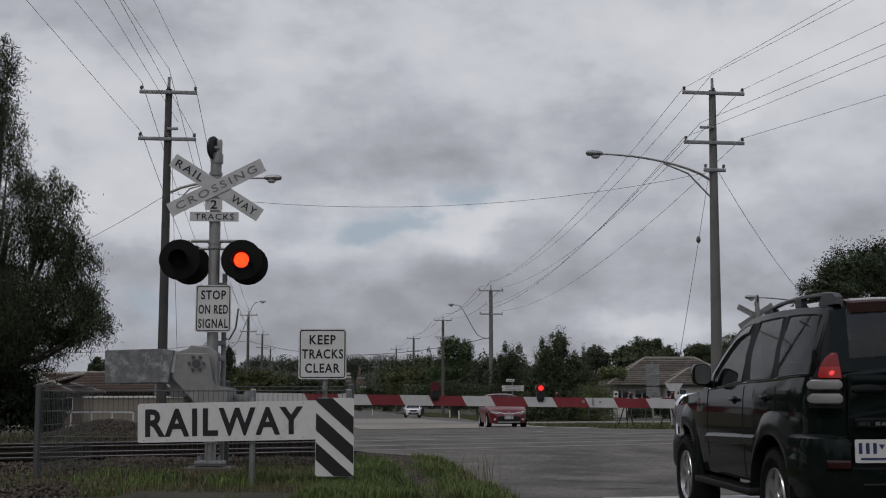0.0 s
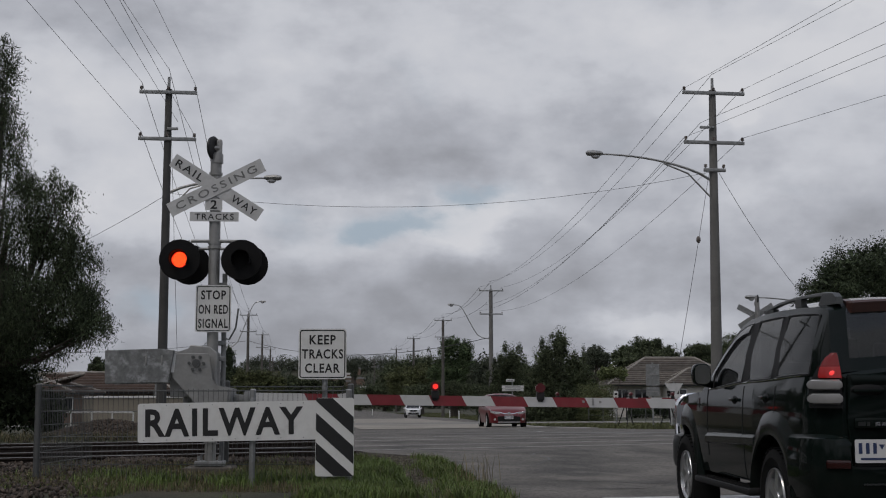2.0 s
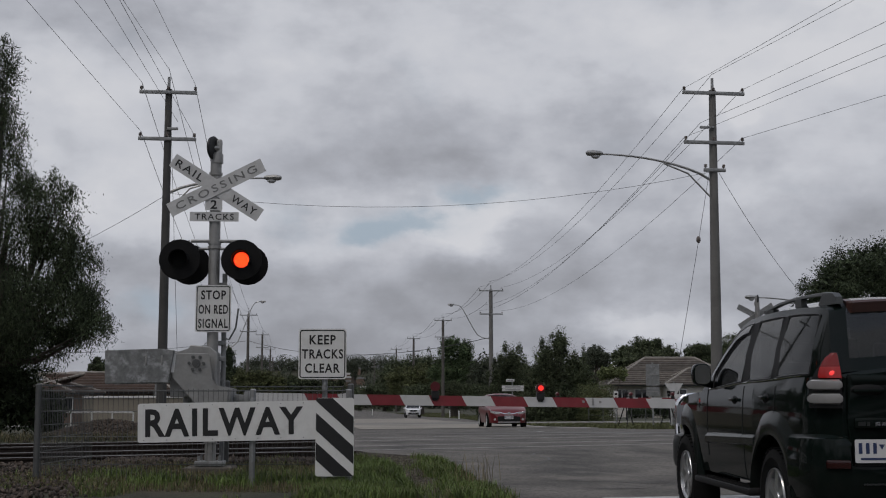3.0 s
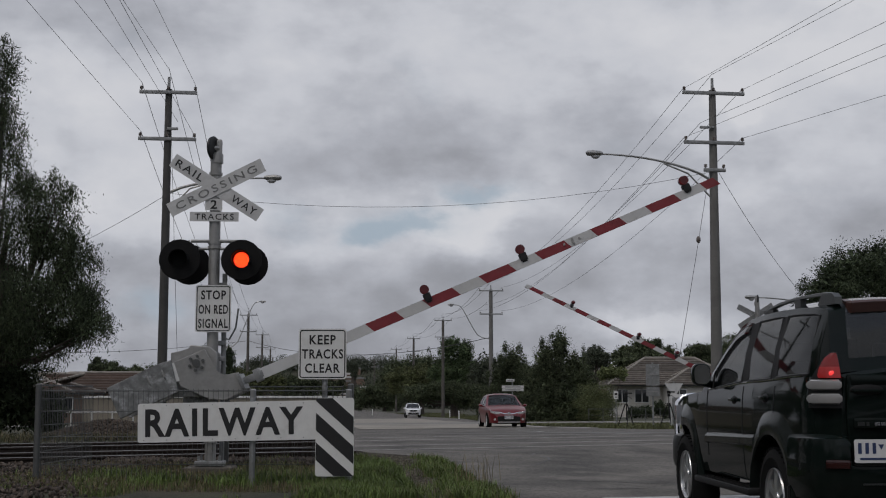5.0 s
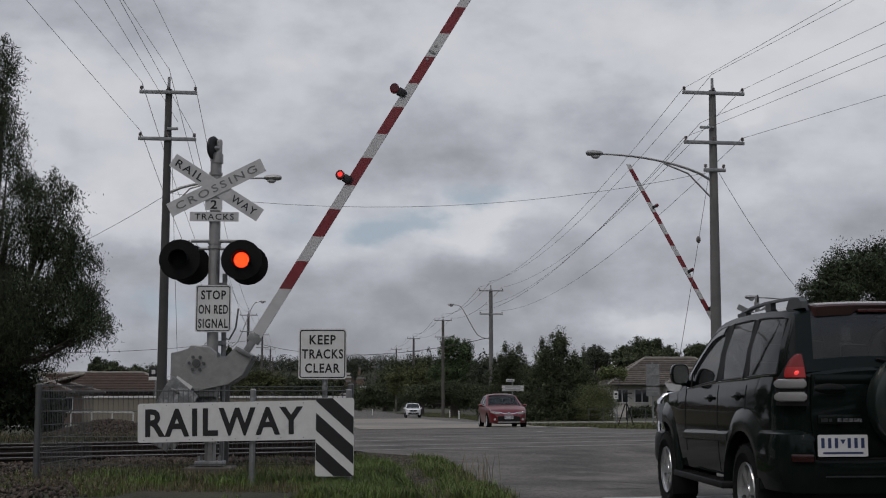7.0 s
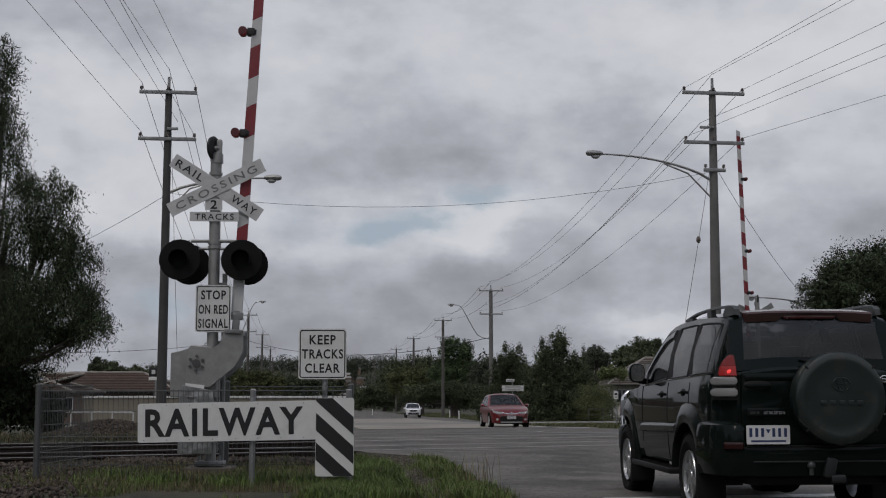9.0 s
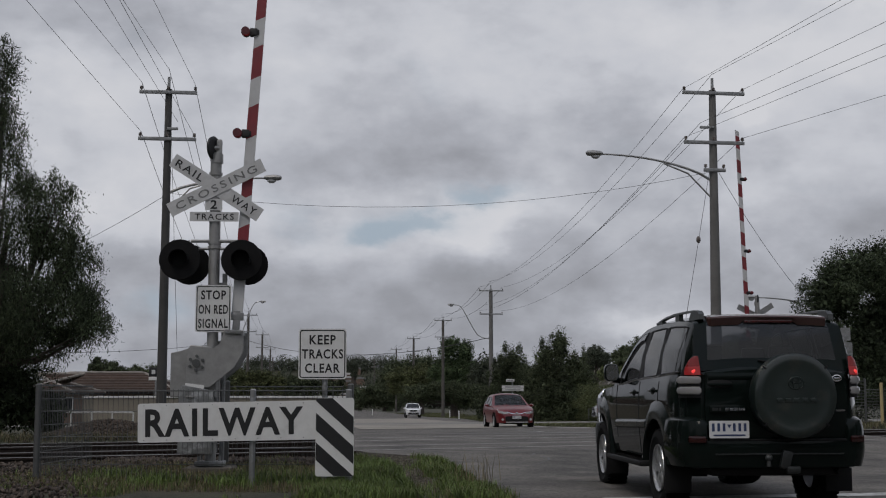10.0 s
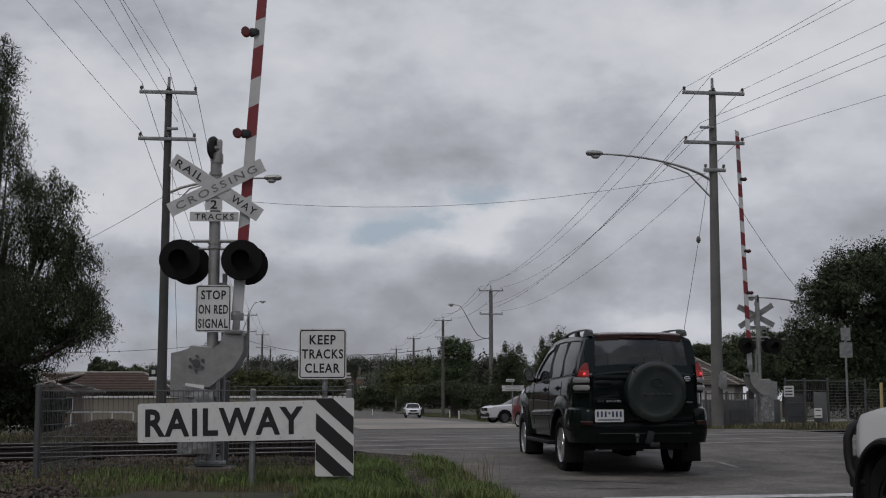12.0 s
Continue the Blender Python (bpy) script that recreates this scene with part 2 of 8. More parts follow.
def glass_mat(name, tint, rough=0.02, alpha=0.6, spec=0.38):
    """Tinted pane: partly clear, with a glossy face."""
    mt = bpy.data.materials.new(name)
    mt.use_nodes = True
    bs = mt.node_tree.nodes["Principled BSDF"]
    bs.inputs["Base Color"].default_value = (*tint, 1)
    bs.inputs["Roughness"].default_value = rough
    bs.inputs["Alpha"].default_value = alpha
    bs.inputs["Specular IOR Level"].default_value = spec
    return mt


ASPHALT = mat("asphalt", (0.080, 0.073, 0.064), 0.85, vary=0.6, scale=0.8, fine=0.7, bump=0.6, bump_scale=24, dirt=(0.165, 0.150, 0.130), dirt_amount=0.8, dirt_scale=1.2)
PALE_ASPHALT = mat("pale_asphalt", (0.17, 0.162, 0.148), 0.9, vary=0.2, scale=0.6, fine=0.25, bump=0.3, bump_scale=80)
CONCRETE = mat("concrete", (0.30, 0.29, 0.27), 0.9, vary=0.2, scale=5, fine=0.15, bump=0.2, bump_scale=70, dirt=(0.12, 0.11, 0.09))
ROAD_PAINT = mat("worn_road_paint", (0.42, 0.42, 0.41), 0.75, vary=0.25, scale=8, dirt=(0.07, 0.07, 0.07), dirt_amount=0.95, dirt_scale=5.0)
SOIL = mat("soil_and_turf", (0.034, 0.036, 0.019), 0.95, vary=0.4, scale=1.2, fine=0.6, bump=0.5, bump_scale=30, dirt=(0.055, 0.042, 0.027), dirt_amount=0.9, dirt_scale=1.6)
GALV = mat("galvanised_steel", (0.315, 0.312, 0.304), 0.5, 0.55, vary=0.12, scale=9, rough_vary=0.12, dirt=(0.25, 0.25, 0.25), dirt_amount=0.5, dirt_scale=7)
GALV_DULL = mat("weathered_steel", (0.230, 0.235, 0.235), 0.55, 0.45, vary=0.2, scale=6, rough_vary=0.12, dirt=(0.42, 0.43, 0.44), dirt_amount=0.7, dirt_scale=8)
FENCE_STEEL = mat("fence_steel", (0.100, 0.103, 0.103), 0.55, 0.4, vary=0.15, scale=8)
WHITE_SIGN = mat("white_sign_face", (0.66, 0.66, 0.65), 0.5, vary=0.05, scale=4, dirt=(0.42, 0.41, 0.39), dirt_amount=0.35, dirt_scale=5)
GREY_SIGN = mat("faded_sign_face", (0.52, 0.52, 0.52), 0.55, vary=0.06, scale=4, dirt=(0.30, 0.30, 0.29), dirt_amount=0.4, dirt_scale=6)
FADED_BLACK = mat("faded_lettering", (0.17, 0.17, 0.17), 0.7, vary=0.3, scale=12)
BLACK_PAINT = mat("black_paint", (0.012, 0.012, 0.013), 0.55, vary=0.2, scale=8)
LAMP_BLACK = mat("matt_black", (0.006, 0.006, 0.0065), 0.8, vary=0.25, scale=6, spec=0.25)
RED_PAINT = mat("faded_red", (0.20, 0.022, 0.030), 0.5, vary=0.15, scale=5, dirt=(0.16, 0.05, 0.05), dirt_amount=0.5)
BOOM_WHITE = mat("boom_white", (0.52, 0.52, 0.52), 0.5, vary=0.07, scale=4, dirt=(0.36, 0.35, 0.33), dirt_amount=0.5)
POLE_CONCRETE = mat("pole_concrete", (0.135, 0.132, 0.126), 0.9, vary=0.18, scale=1.6, fine=0.12, bump=0.15, bump_scale=40, dirt=(0.10, 0.10, 0.095), dirt_amount=0.5, dirt_scale=1.2)
POLE_WOOD = mat("pole_timber", (0.085, 0.078, 0.070), 0.9, vary=0.25, scale=2.0, fine=0.2, bump=0.3, bump_scale=30)
POLE_DARK = mat("dark_pole", (0.065, 0.064, 0.062), 0.9, vary=0.2, scale=1.6, fine=0.12, bump=0.15, bump_scale=40)
WIRE = mat("cable", (0.05, 0.05, 0.055), 0.6, vary=0)
INSULATOR = mat("insulator", (0.12, 0.10, 0.09), 0.25, vary=0.1)
RAIL_SIDE = mat("rail_rust", (0.0224, 0.0144, 0.0100), 0.85, vary=0.25, scale=6, bump=0.2)
RAIL_TOP = mat("rail_head", (0.25, 0.235, 0.22), 0.38, 0.8, vary=0.1, scale=3)
SLEEPER = mat("sleeper", (0.045, 0.040, 0.036), 0.9, vary=0.25, scale=5, fine=0.2, bump=0.3, per_object=0.2)
BALLAST = mat("ballast_stone", (0.056, 0.043, 0.034), 0.9, vary=0.2, scale=10, island=0.45)
WEED = mat("weed_blade", (0.045, 0.050, 0.022), 0.8, vary=0.3, scale=1.0, island=0.4)
GRASS = mat("grass_blade", (0.090, 0.132, 0.028), 0.7, vary=0.25, scale=1.2, island=0.45)
VERGE = mat("mown_verge_blade", (0.085, 0.092, 0.034), 0.8, vary=0.35, scale=0.25, island=0.35)
DRY_GRASS = mat("dry_grass_blade", (0.13, 0.108, 0.055), 0.75, vary=0.2, scale=1.0, island=0.4)
BARK = mat("bark", (0.060, 0.050, 0.042), 0.95, vary=0.3, scale=5, bump=0.6, bump_scale=20)


def leaf_mat(name, base, island=0.5):
    return mat(name, base, 0.75, vary=0.4, scale=0.35, island=island, spec=0.2)


LEAF_GUM = leaf_mat("gum_leaves", (0.044, 0.058, 0.031))
LEAF_DARK = leaf_mat("dark_leaves", (0.043, 0.057, 0.031))
# LEAF_STREET and LEAF_FAR are lightened to carry aerial haze in their colour
LEAF_STREET = leaf_mat("street_leaves", (0.064, 0.078, 0.043))
LEAF_MID = leaf_mat("green_leaves", (0.060, 0.084, 0.040))
LEAF_OLIVE = leaf_mat("olive_leaves", (0.082, 0.092, 0.042))
LEAF_YELLOW = leaf_mat("flowering_leaves", (0.145, 0.17, 0.075))
LEAF_BUSH = leaf_mat("clipped_bush_leaves", (0.105, 0.120, 0.055))
LEAF_FAR = leaf_mat("far_leaves", (0.064, 0.074, 0.052))
SUV_PAINT = mat("dark_green_paint", (0.0050, 0.0085, 0.0074), 0.06, 0.0, vary=0.08, scale=2, spec=0.15, dirt=(0.012, 0.013, 0.012), dirt_amount=0.6, dirt_scale=2.2)
SUV_TRIM = mat("grey_trim", (0.015, 0.017, 0.017), 0.42, vary=0.12, scale=3)
RUBBER = mat("tyre_rubber", (0.009, 0.009, 0.009), 0.85, vary=0.2, scale=12, dirt=(0.020, 0.019, 0.017), dirt_amount=0.5, spec=0.15)
ALLOY = mat("alloy_rim", (0.55, 0.56, 0.57), 0.3, 0.8, vary=0.08)
DARK_PLASTIC = mat("black_plastic", (0.010, 0.010, 0.0105), 0.6, vary=0.15, spec=0.22)
CHROME = mat("chrome", (0.75, 0.75, 0.76), 0.12, 1.0, vary=0.03)
DARK_GLASS = glass_mat("privacy_glass", (0.006, 0.007, 0.008), 0.03, 0.93)
SUV_GLASS = glass_mat("suv_privacy_glass", (0.004, 0.005, 0.005), 0.03, 0.90, 0.16)
SUV_SATIN = mat("satin_moulding", (0.0085, 0.0120, 0.0112), 0.20, vary=0.15, scale=3, spec=0.17, dirt=(0.02, 0.019, 0.017), dirt_amount=0.5, dirt_scale=3)
CLEAR_GLASS = glass_mat("car_glass", (0.02, 0.024, 0.026), 0.03, 0.5)
SUV_REAR = glass_mat("rear_privacy_glass", (0.010, 0.011, 0.011), 0.03, 0.80, 0.6)
LENS_CLEAR = mat("clear_lens", (0.42, 0.42, 0.43), 0.12, vary=0.05, coat=0.5)
LENS_RED = mat("red_lens", (0.055, 0.006, 0.006), 0.15, vary=0.05, coat=0.6)
BRAKE_ON = mat("lit_brake_lamp", (0.12, 0.008, 0.008), 0.3, vary=0, emit=(1.0, 0.03, 0.03), emit_strength=0.10)
BRAKE_BULB = mat("lit_brake_bulb", (0.3, 0.02, 0.01), 0.3, vary=0, emit=(1.0, 0.06, 0.06), emit_strength=0.9)
BRAKE_DIM = mat("lit_brake_lamp_edge", (0.12, 0.008, 0.008), 0.2, vary=0, emit=(1.0, 0.03, 0.02), emit_strength=0.03)

# ---- ground, road, sky ----
def ground_z(x, y):
    d = track_d(x, y)
    return gz(x, y) - 0.26 * float(np.interp(d, [-1.6, -0.9, 6.6, 7.4], [0, 1, 1, 0]))


def build_ground():
    ds = sorted(set(PROFILE_D + [-14 + 0.5 * k for k in range(57)] + [-1.6, -0.9, 6.6, 7.4, -8, -3, 3, 15, 60, 250, 800]))
    al = [-1500, -500, -200, -100, -60, -40] + [-30 + k for k in range(61)] + [40, 60, 100, 200, 500, 1500]
    bm = B()
    grid = []
    for d in ds:
        row = []
        for a in al:
            p = TRACK_0 + TN * d + TA * a
            row.append(bm.verts.new((p.x, p.y, ground_z(p.x, p.y))))
        grid.append(row)
    for r0, r1 in zip(grid, grid[1:]):
        for i in range(len(al) - 1):
            bm.faces.new((r0[i], r0[i + 1], r1[i + 1], r1[i]))
    ob = part("ground", bm, SOIL, smooth=False)
    return tagged(ob, "flat verge of patchy turf and bare soil", "ground", kind="structure")


def road_sheet(name, us, v0, v1, material, label, dz=0.02, skirt=0.3, nv=10, category="road"):
    """v0 and v1 give the two edges as functions of u."""
    bm = B()
    grid = []
    for u in us:
        a, b = v0(u), v1(u)
        grid.append([bm.verts.new(road(u, a + (b - a) * k / nv, dz)) for k in range(nv + 1)])
    for r0, r1 in zip(grid, grid[1:]):
        for i in range(nv):
            bm.faces.new((r0[i], r0[i + 1], r1[i + 1], r1[i]))
    edge = [e for e in bm.edges if e.is_boundary]
    r = bmesh.ops.extrude_edge_only(bm, edges=edge)
    for v in [g for g in r["geom"] if isinstance(g, bmesh.types.BMVert)]:
        v.co.z -= skirt
    ob = part(name, bm, material, smooth=False)
    return tagged(ob, label, category, kind="structure")


# far edge of the road: it draws in behind the rails and widens past the side street
FAR_EDGE_U = [-30, 35.5, 38, 50, 68, 84, 90, 120, 145, 600]
FAR_EDGE_V = [12.3, 12.3, 10.3, 10.1, 10.3, 11.2, 12.0, 14.4, 15.1, 15.2]
build_ground()
main_us = [-30, -20, -12, -6, -2] + [i * 1.0 for i in range(0, 131)] + [ 160, 200, 260, 340, 440, 600]
road_sheet("road", main_us,
           lambda u: float(np.interp(u, [-30, 12, 15.2, 19, 20.2, 30, 60, 75, 600], [2.4, 2.3, 2.12, 1.9, 0.75, 0.6, 1.0, 2.0, 2.0])),
           lambda u: float(np.interp(u, FAR_EDGE_U, FAR_EDGE_V)), ASPHALT,
           "two-lane asphalt road crossing the rails, dark and patched")
# side street behind the crossing
def build_side_street():
    bm = B()
    cols = [i * 1.0 for i in range(-60, 46)]
    rows = []
    for k in range(13):
        rows.append([bm.verts.new(road(69 + k * 1.0, v, 0.042)) for v in cols])
    for r0, r1 in zip(rows, rows[1:]):
        for i in range(len(cols) - 1):
            bm.faces.new((r0[i], r0[i + 1], r1[i + 1], r1[i]))
    tagged(part("side_street", bm, PALE_ASPHALT, smooth=False), "pale asphalt side street behind the crossing", "road", kind="structure")


build_side_street()


def stripe(name, u0, u1, v0, v1, label, dz=0.026, n=6, material=ROAD_PAINT):
    bm = B()
    rows = []
    nu = max(1, int(abs(u1 - u0) / 1.0))
    for i in range(nu + 1):
        u = u0 + (u1 - u0) * i / nu
        rows.append([bm.verts.new(road(u, v0 + (v1 - v0) * k / n, dz)) for k in range(n + 1)])
    for a, b in zip(rows, rows[1:]):
        for k in range(n):
            bm.faces.new((a[k], a[k + 1], b[k + 1], b[k]))
    return tagged(part(name, bm, material, smooth=False), label, "road marking", kind="structure")


def build_sky():
    """A ring of cloud far out, open overhead, that drifts slowly."""
    bm = B()
    R, seg = 2600.0, 72
    els = [-3, 0, 3, 6, 10, 15, 20, 26, 32, 38]
    loops = [[(R * math.cos(radians(e)) * math.cos(2 * math.pi * k / seg), R * math.cos(radians(e)) * math.sin(2 * math.pi * k / seg), R * math.sin(radians(e))) for k in range(seg)] for e in els]
    rings(bm, loops, cap=False)
    mt = bpy.data.materials.new("cloud_backdrop")
    mt.use_nodes = True
    nt = mt.node_tree
    nt.nodes.clear()
    out = nt.nodes.new("ShaderNodeOutputMaterial")
    em = nt.nodes.new("ShaderNodeEmission")
    em.inputs[1].default_value = 0.93
    co = nt.nodes.new("ShaderNodeTexCoord")
    nt.links.new(cloud_nodes(nt, co.outputs["Object"]), em.inputs[0])
    nt.links.new(em.outputs[0], out.inputs[0])
    ob = part("backdrop", bm, mt)
    return tagged(ob, "broken grey overcast with white heaps and thin blue gaps", "sky", kind="structure")


SKY = build_sky()

# ---- railway ----
def build_rail(d):
    prof = [(-0.07, -0.17), (0.07, -0.17), (0.07, -0.155), (0.012, -0.135), (0.012, -0.045), (0.036, -0.03), (0.036, -0.006), (0.028, 0.0), (-0.028, 0.0), (-0.036, -0.006), (-0.036, -0.03), (-0.012, -0.045), (-0.012, -0.135), (-0.07, -0.155)]
    bm = B()
    loops = []
    for a in (-150, -60, -20, -8, 0, 8, 20, 60, 150):
        c = TRACK_0 + TN * d + TA * a
        loops.append([c + TN * x + Vector((0, 0, 0.05 + z)) for x, z in prof])
    rings(bm, loops)
    for f in bm.faces:
        f.material_index = 1 if f.calc_center_median().z > 0.046 else 0
    ob = part("rail", bm, [RAIL_SIDE, RAIL_TOP], smooth=False)
    return tagged(ob, "steel running rail with bright head and rusty web", "rail", "running rails")


for d in (0.0, 1.6, 4.0, 5.6):
    build_rail(d)


def build_sleepers():
    me_bm = box(B(), (0, 0, 0), (0.24, 2.6, 0.12), bevel=0.012)
    me = mesh_of("sleeper", me_bm)
    me.materials.append(SLEEPER)
    rnd = random.Random(5)
    for dc in (0.8, 4.8):
        for i in range(-34, 45):
            a = i * 0.68
            c = TRACK_0 + TN * dc + TA * a
            v = c.dot(V)
            if 0.3 < v < 12.6:
                continue
            ob = new("sleeper", me)
            ob.matrix_basis = Matrix.Translation((c.x, c.y, -0.185)) @ pose(0, 0, 0, 0, 0, math.degrees(TRACK_TURN) + rnd.uniform(-1, 1))
            tagged(ob, "weathered sleeper under the rails", "sleeper", "railway sleepers")


build_sleepers()


def stones(name, count, area, size, label, seed, material=BALLAST):
    """Broken stone: area gives (x, y, z) for a random number source."""
    rnd = np.random.RandomState(seed)
    base = np.array([(1, 0, -.2), (.3, .95, 0), (-.8, .6, .1), (-.8, -.6, -.1), (.3, -.95, .15), (0.1, 0, .8), (0, .1, -.7)])
    tri = np.array([(0, 1, 5), (1, 2, 5), (2, 3, 5), (3, 4, 5), (4, 0, 5), (1, 0, 6), (2, 1, 6), (3, 2, 6), (4, 3, 6), (0, 4, 6)])
    V_, F_ = [], []
    for i in range(count):
        x, y, z = area(rnd)
        s = size * rnd.uniform(0.5, 1.25)
        q = Euler(rnd.uniform(0, 6.28, 3)).to_matrix()
        w = (base * rnd.uniform(0.7, 1.3, base.shape) * s * np.array([1, 0.8, 0.65])) @ np.array(q).T + np.array([x, y, z])
        F_.append(tri + len(V_) * 7)
        V_.append(w)
    ob = from_arrays(name, np.concatenate(V_), np.concatenate(F_), material)
    return tagged(ob, label, "ballast", kind="stuff")


def bed_area(r):
    while True:
        d, a = r.uniform(-2.6, 7.6), r.uniform(-16, 30)
        p = TRACK_0 + TN * d + TA * a
        v = p.dot(V)
        if 0.2 < v < 12.8:
            continue
        if any(abs(d - q) < 0.10 for q in (0, 1.6, 4.0, 5.6)):
            continue
        z = ground_z(p.x, p.y) + r.uniform(0.0, 0.05)
        return p.x, p.y, z


stones("ballast", 9000, bed_area, 0.045, "grey crushed stone ballast round the sleepers", 3)


def blades(name, count, area, height, material, label, seed, width=0.006):
    rnd = np.random.RandomState(seed)
    P = np.array([area(rnd) for _ in range(count)])
    h = height * rnd.uniform(0.35, 1.15, count)
    a = rnd.uniform(0, 2 * np.pi, count)
    lean = rnd.uniform(0.1, 0.75, count) * h
    dx, dy = np.cos(a), np.sin(a)
    w = width * rnd.uniform(0.7, 1.6, count)
    px, py = -dy * w, dx * w
    vs = np.empty((count, 5, 3))
    vs[:, 0] = P + np.stack([-px, -py, 0 * h - 0.02], 1)
    vs[:, 1] = P + np.stack([px, py, 0 * h - 0.02], 1)
    vs[:, 2] = P + np.stack([dx * lean * 0.3 + px * 0.8, dy * lean * 0.3 + py * 0.8, h * 0.55], 1)
    vs[:, 3] = P + np.stack([dx * lean * 0.3 - px * 0.8, dy * lean * 0.3 - py * 0.8, h * 0.55], 1)
    vs[:, 4] = P + np.stack([dx * lean, dy * lean, h], 1)
    base = np.arange(count)[:, None] * 5
    me = bpy.data.meshes.new(name)
    faces = [tuple(f) for f in (base + np.array([[0, 1, 2, 3]]))] + [tuple(f) for f in (base + np.array([[3, 2, 4]]))]
    me.from_pydata([tuple(v) for v in vs.reshape(-1, 3)], [], faces)
    me.materials.append(material)
    return tagged(new(name, me), label, "grass", kind="stuff")

# ---- poles and wires ----
def wire(name, a, b, sag, r, label, n=14):
    a, b = Vector(a), Vector(b)
    pts = [a.lerp(b, k / n) - Vector((0, 0, 4 * sag * (k / n) * (1 - k / n))) for k in range(n + 1)]
    bm = tube(B(), pts, r, seg=5)
    return tagged(part(name, bm, WIRE), label, "cable", "overhead cables")


def cross_arm(parent, z, half, turn, material, n_ins=3, y=0.0):
    m = pose(0, 0, z, 0, 0, turn)
    arm = part("cross_arm", box(B(), (0, -0.12, 0), (2 * half, 0.09, 0.11), bevel=0.012), material, parent, m=m)
    for i in range(n_ins):
        x = -half + 0.06 + (2 * half - 0.12) * i / (n_ins - 1)
        bm = cyl(B(), (x, -0.12, 0.05), (x, -0.12, 0.09), 0.015, seg=8)
        for k in range(3):
            cyl(bm, (x, -0.12, 0.09 + k * 0.035), (x, -0.12, 0.12 + k * 0.035), 0.055, 0.035, seg=10)
        part("insulator", bm, INSULATOR, arm)
    return arm


def street_light(parent, z, reach, rise, turn, brace=True, steep=False):
    m = pose(0, 0, z, 0, 0, turn)
    pts = [(0.12 + reach * k / 10, 0, rise * math.sin(math.pi / 2 * (k / 10) ** 0.75)) for k in range(11)]
    if steep:
        shape = ((0, 0), (0.2, 0.03), (0.34, 0.12), (0.48, 0.36), (0.6, 0.6), (0.72, 0.84), (0.78, 0.93), (0.84, 0.975), (0.9, 0.99), (0.95, 1.0), (1.0, 1.0))
        pts = [(0.12 + reach * a, 0, rise * b) for a, b in shape]
        brace = False
    bm = tube(B(), pts, [0.045 - 0.017 * k / 10 for k in range(11)], 8)
    if brace:
        tube(bm, [(0.12, 0, -0.55), (0.12 + reach * 0.2, 0, rise * 0.25), (0.12 + reach * 0.42, 0, rise * 0.66)], 0.028, 8)
    arm = part("bracket_arm", bm, GALV, parent, m=m)
    x, zz = pts[-1][0], pts[-1][2]
    bm = B()
    rings(bm, [[(x - 0.08 + t * 0.55, w * math.cos(a), zz + 0.02 + hh * math.sin(a)) for a in [2 * math.pi * k / 10 for k in range(10)]] for t, w, hh in ((0, 0.05, 0.05), (0.15, 0.10, 0.08), (0.55, 0.15, 0.10), (0.9, 0.13, 0.08), (1.0, 0.06, 0.04))])
    head = part("lantern", bm, GALV, arm)
    bm = B()
    rings(bm, [[(x + 0.16 + 0.15 * w * math.cos(a), 0.11 * w * math.sin(a), zz - 0.05 - dz) for a in [2 * math.pi * k / 12 for k in range(12)]] for w, dz in ((1, 0), (0.9, 0.06), (0.5, 0.1))])
    part("diffuser", bm, LENS_CLEAR, head)
    return arm


def power_pole(x, y, height, label, r0=0.165, r1=0.105, arms=((0.25, 1.05, 3), (1.85, 1.05, 3)), material=None, turn=6.0, lean=0.0, light=None, spike=0.4, short=None, group="power poles"):
    z = ground_z(x, y)
    p = thing("power_pole", pose(x, y, z, 0, lean, 0), label, "power pole", group)
    part("pole", cyl(B(), (0, 0, -0.3), (0, 0, height), r0, r1, 20), material or POLE_CONCRETE, p)
    if spike:
        part("top_spike", cyl(B(), (0, 0, height), (0, 0, height + spike), 0.05, 0.045, 10), GALV_DULL, p)
    for drop, half, n in arms:
        cross_arm(p, height - drop, half, turn, GALV_DULL, n)
    if short:
        part("side_bracket", box(B(), (short[1] / 2, -0.14, height - short[0]), (abs(short[1]), 0.08, 0.08), bevel=0.01), GALV_DULL, p)
    if light:
        street_light(p, height - light[0], light[1], light[2], light[3], steep=light[2] > 1.5)
    return p

power_pole(-8.70, 40.0, 10.85, "tall dark grey power pole with cross arms and street light", arms=((0.12, 0.9, 3), (1.62, 0.9, 3)), light=(3.3, 3.0, 0.5, 6), short=(1.3, 0.35), material=POLE_DARK, group="street poles")
power_pole(8.68, 41.0, 10.9, "tall grey concrete power pole with cross arms and a street light", r0=0.2, r1=0.11, arms=((0.12, 1.03, 3), (1.75, 1.0, 3), (2.65, 0.36, 2)), lean=0.4, light=(2.95, 3.6, 0.75, 186), short=(1.25, -0.45), group="street poles")
FAR_R = [(4.1, 110.0, 10.4), (0.0, 155.0, 10.5), (-4.6, 202.0, 10.4), (-9.5, 263.0, 10.95), (-16.4, 309.0, 10.4)]
FAR_L = [(-23.6, 156.0, 11.2), (-28.6, 204.0, 11.1), (-36.0, 269.0, 11.2), (-43.5, 330.0, 11.3)]
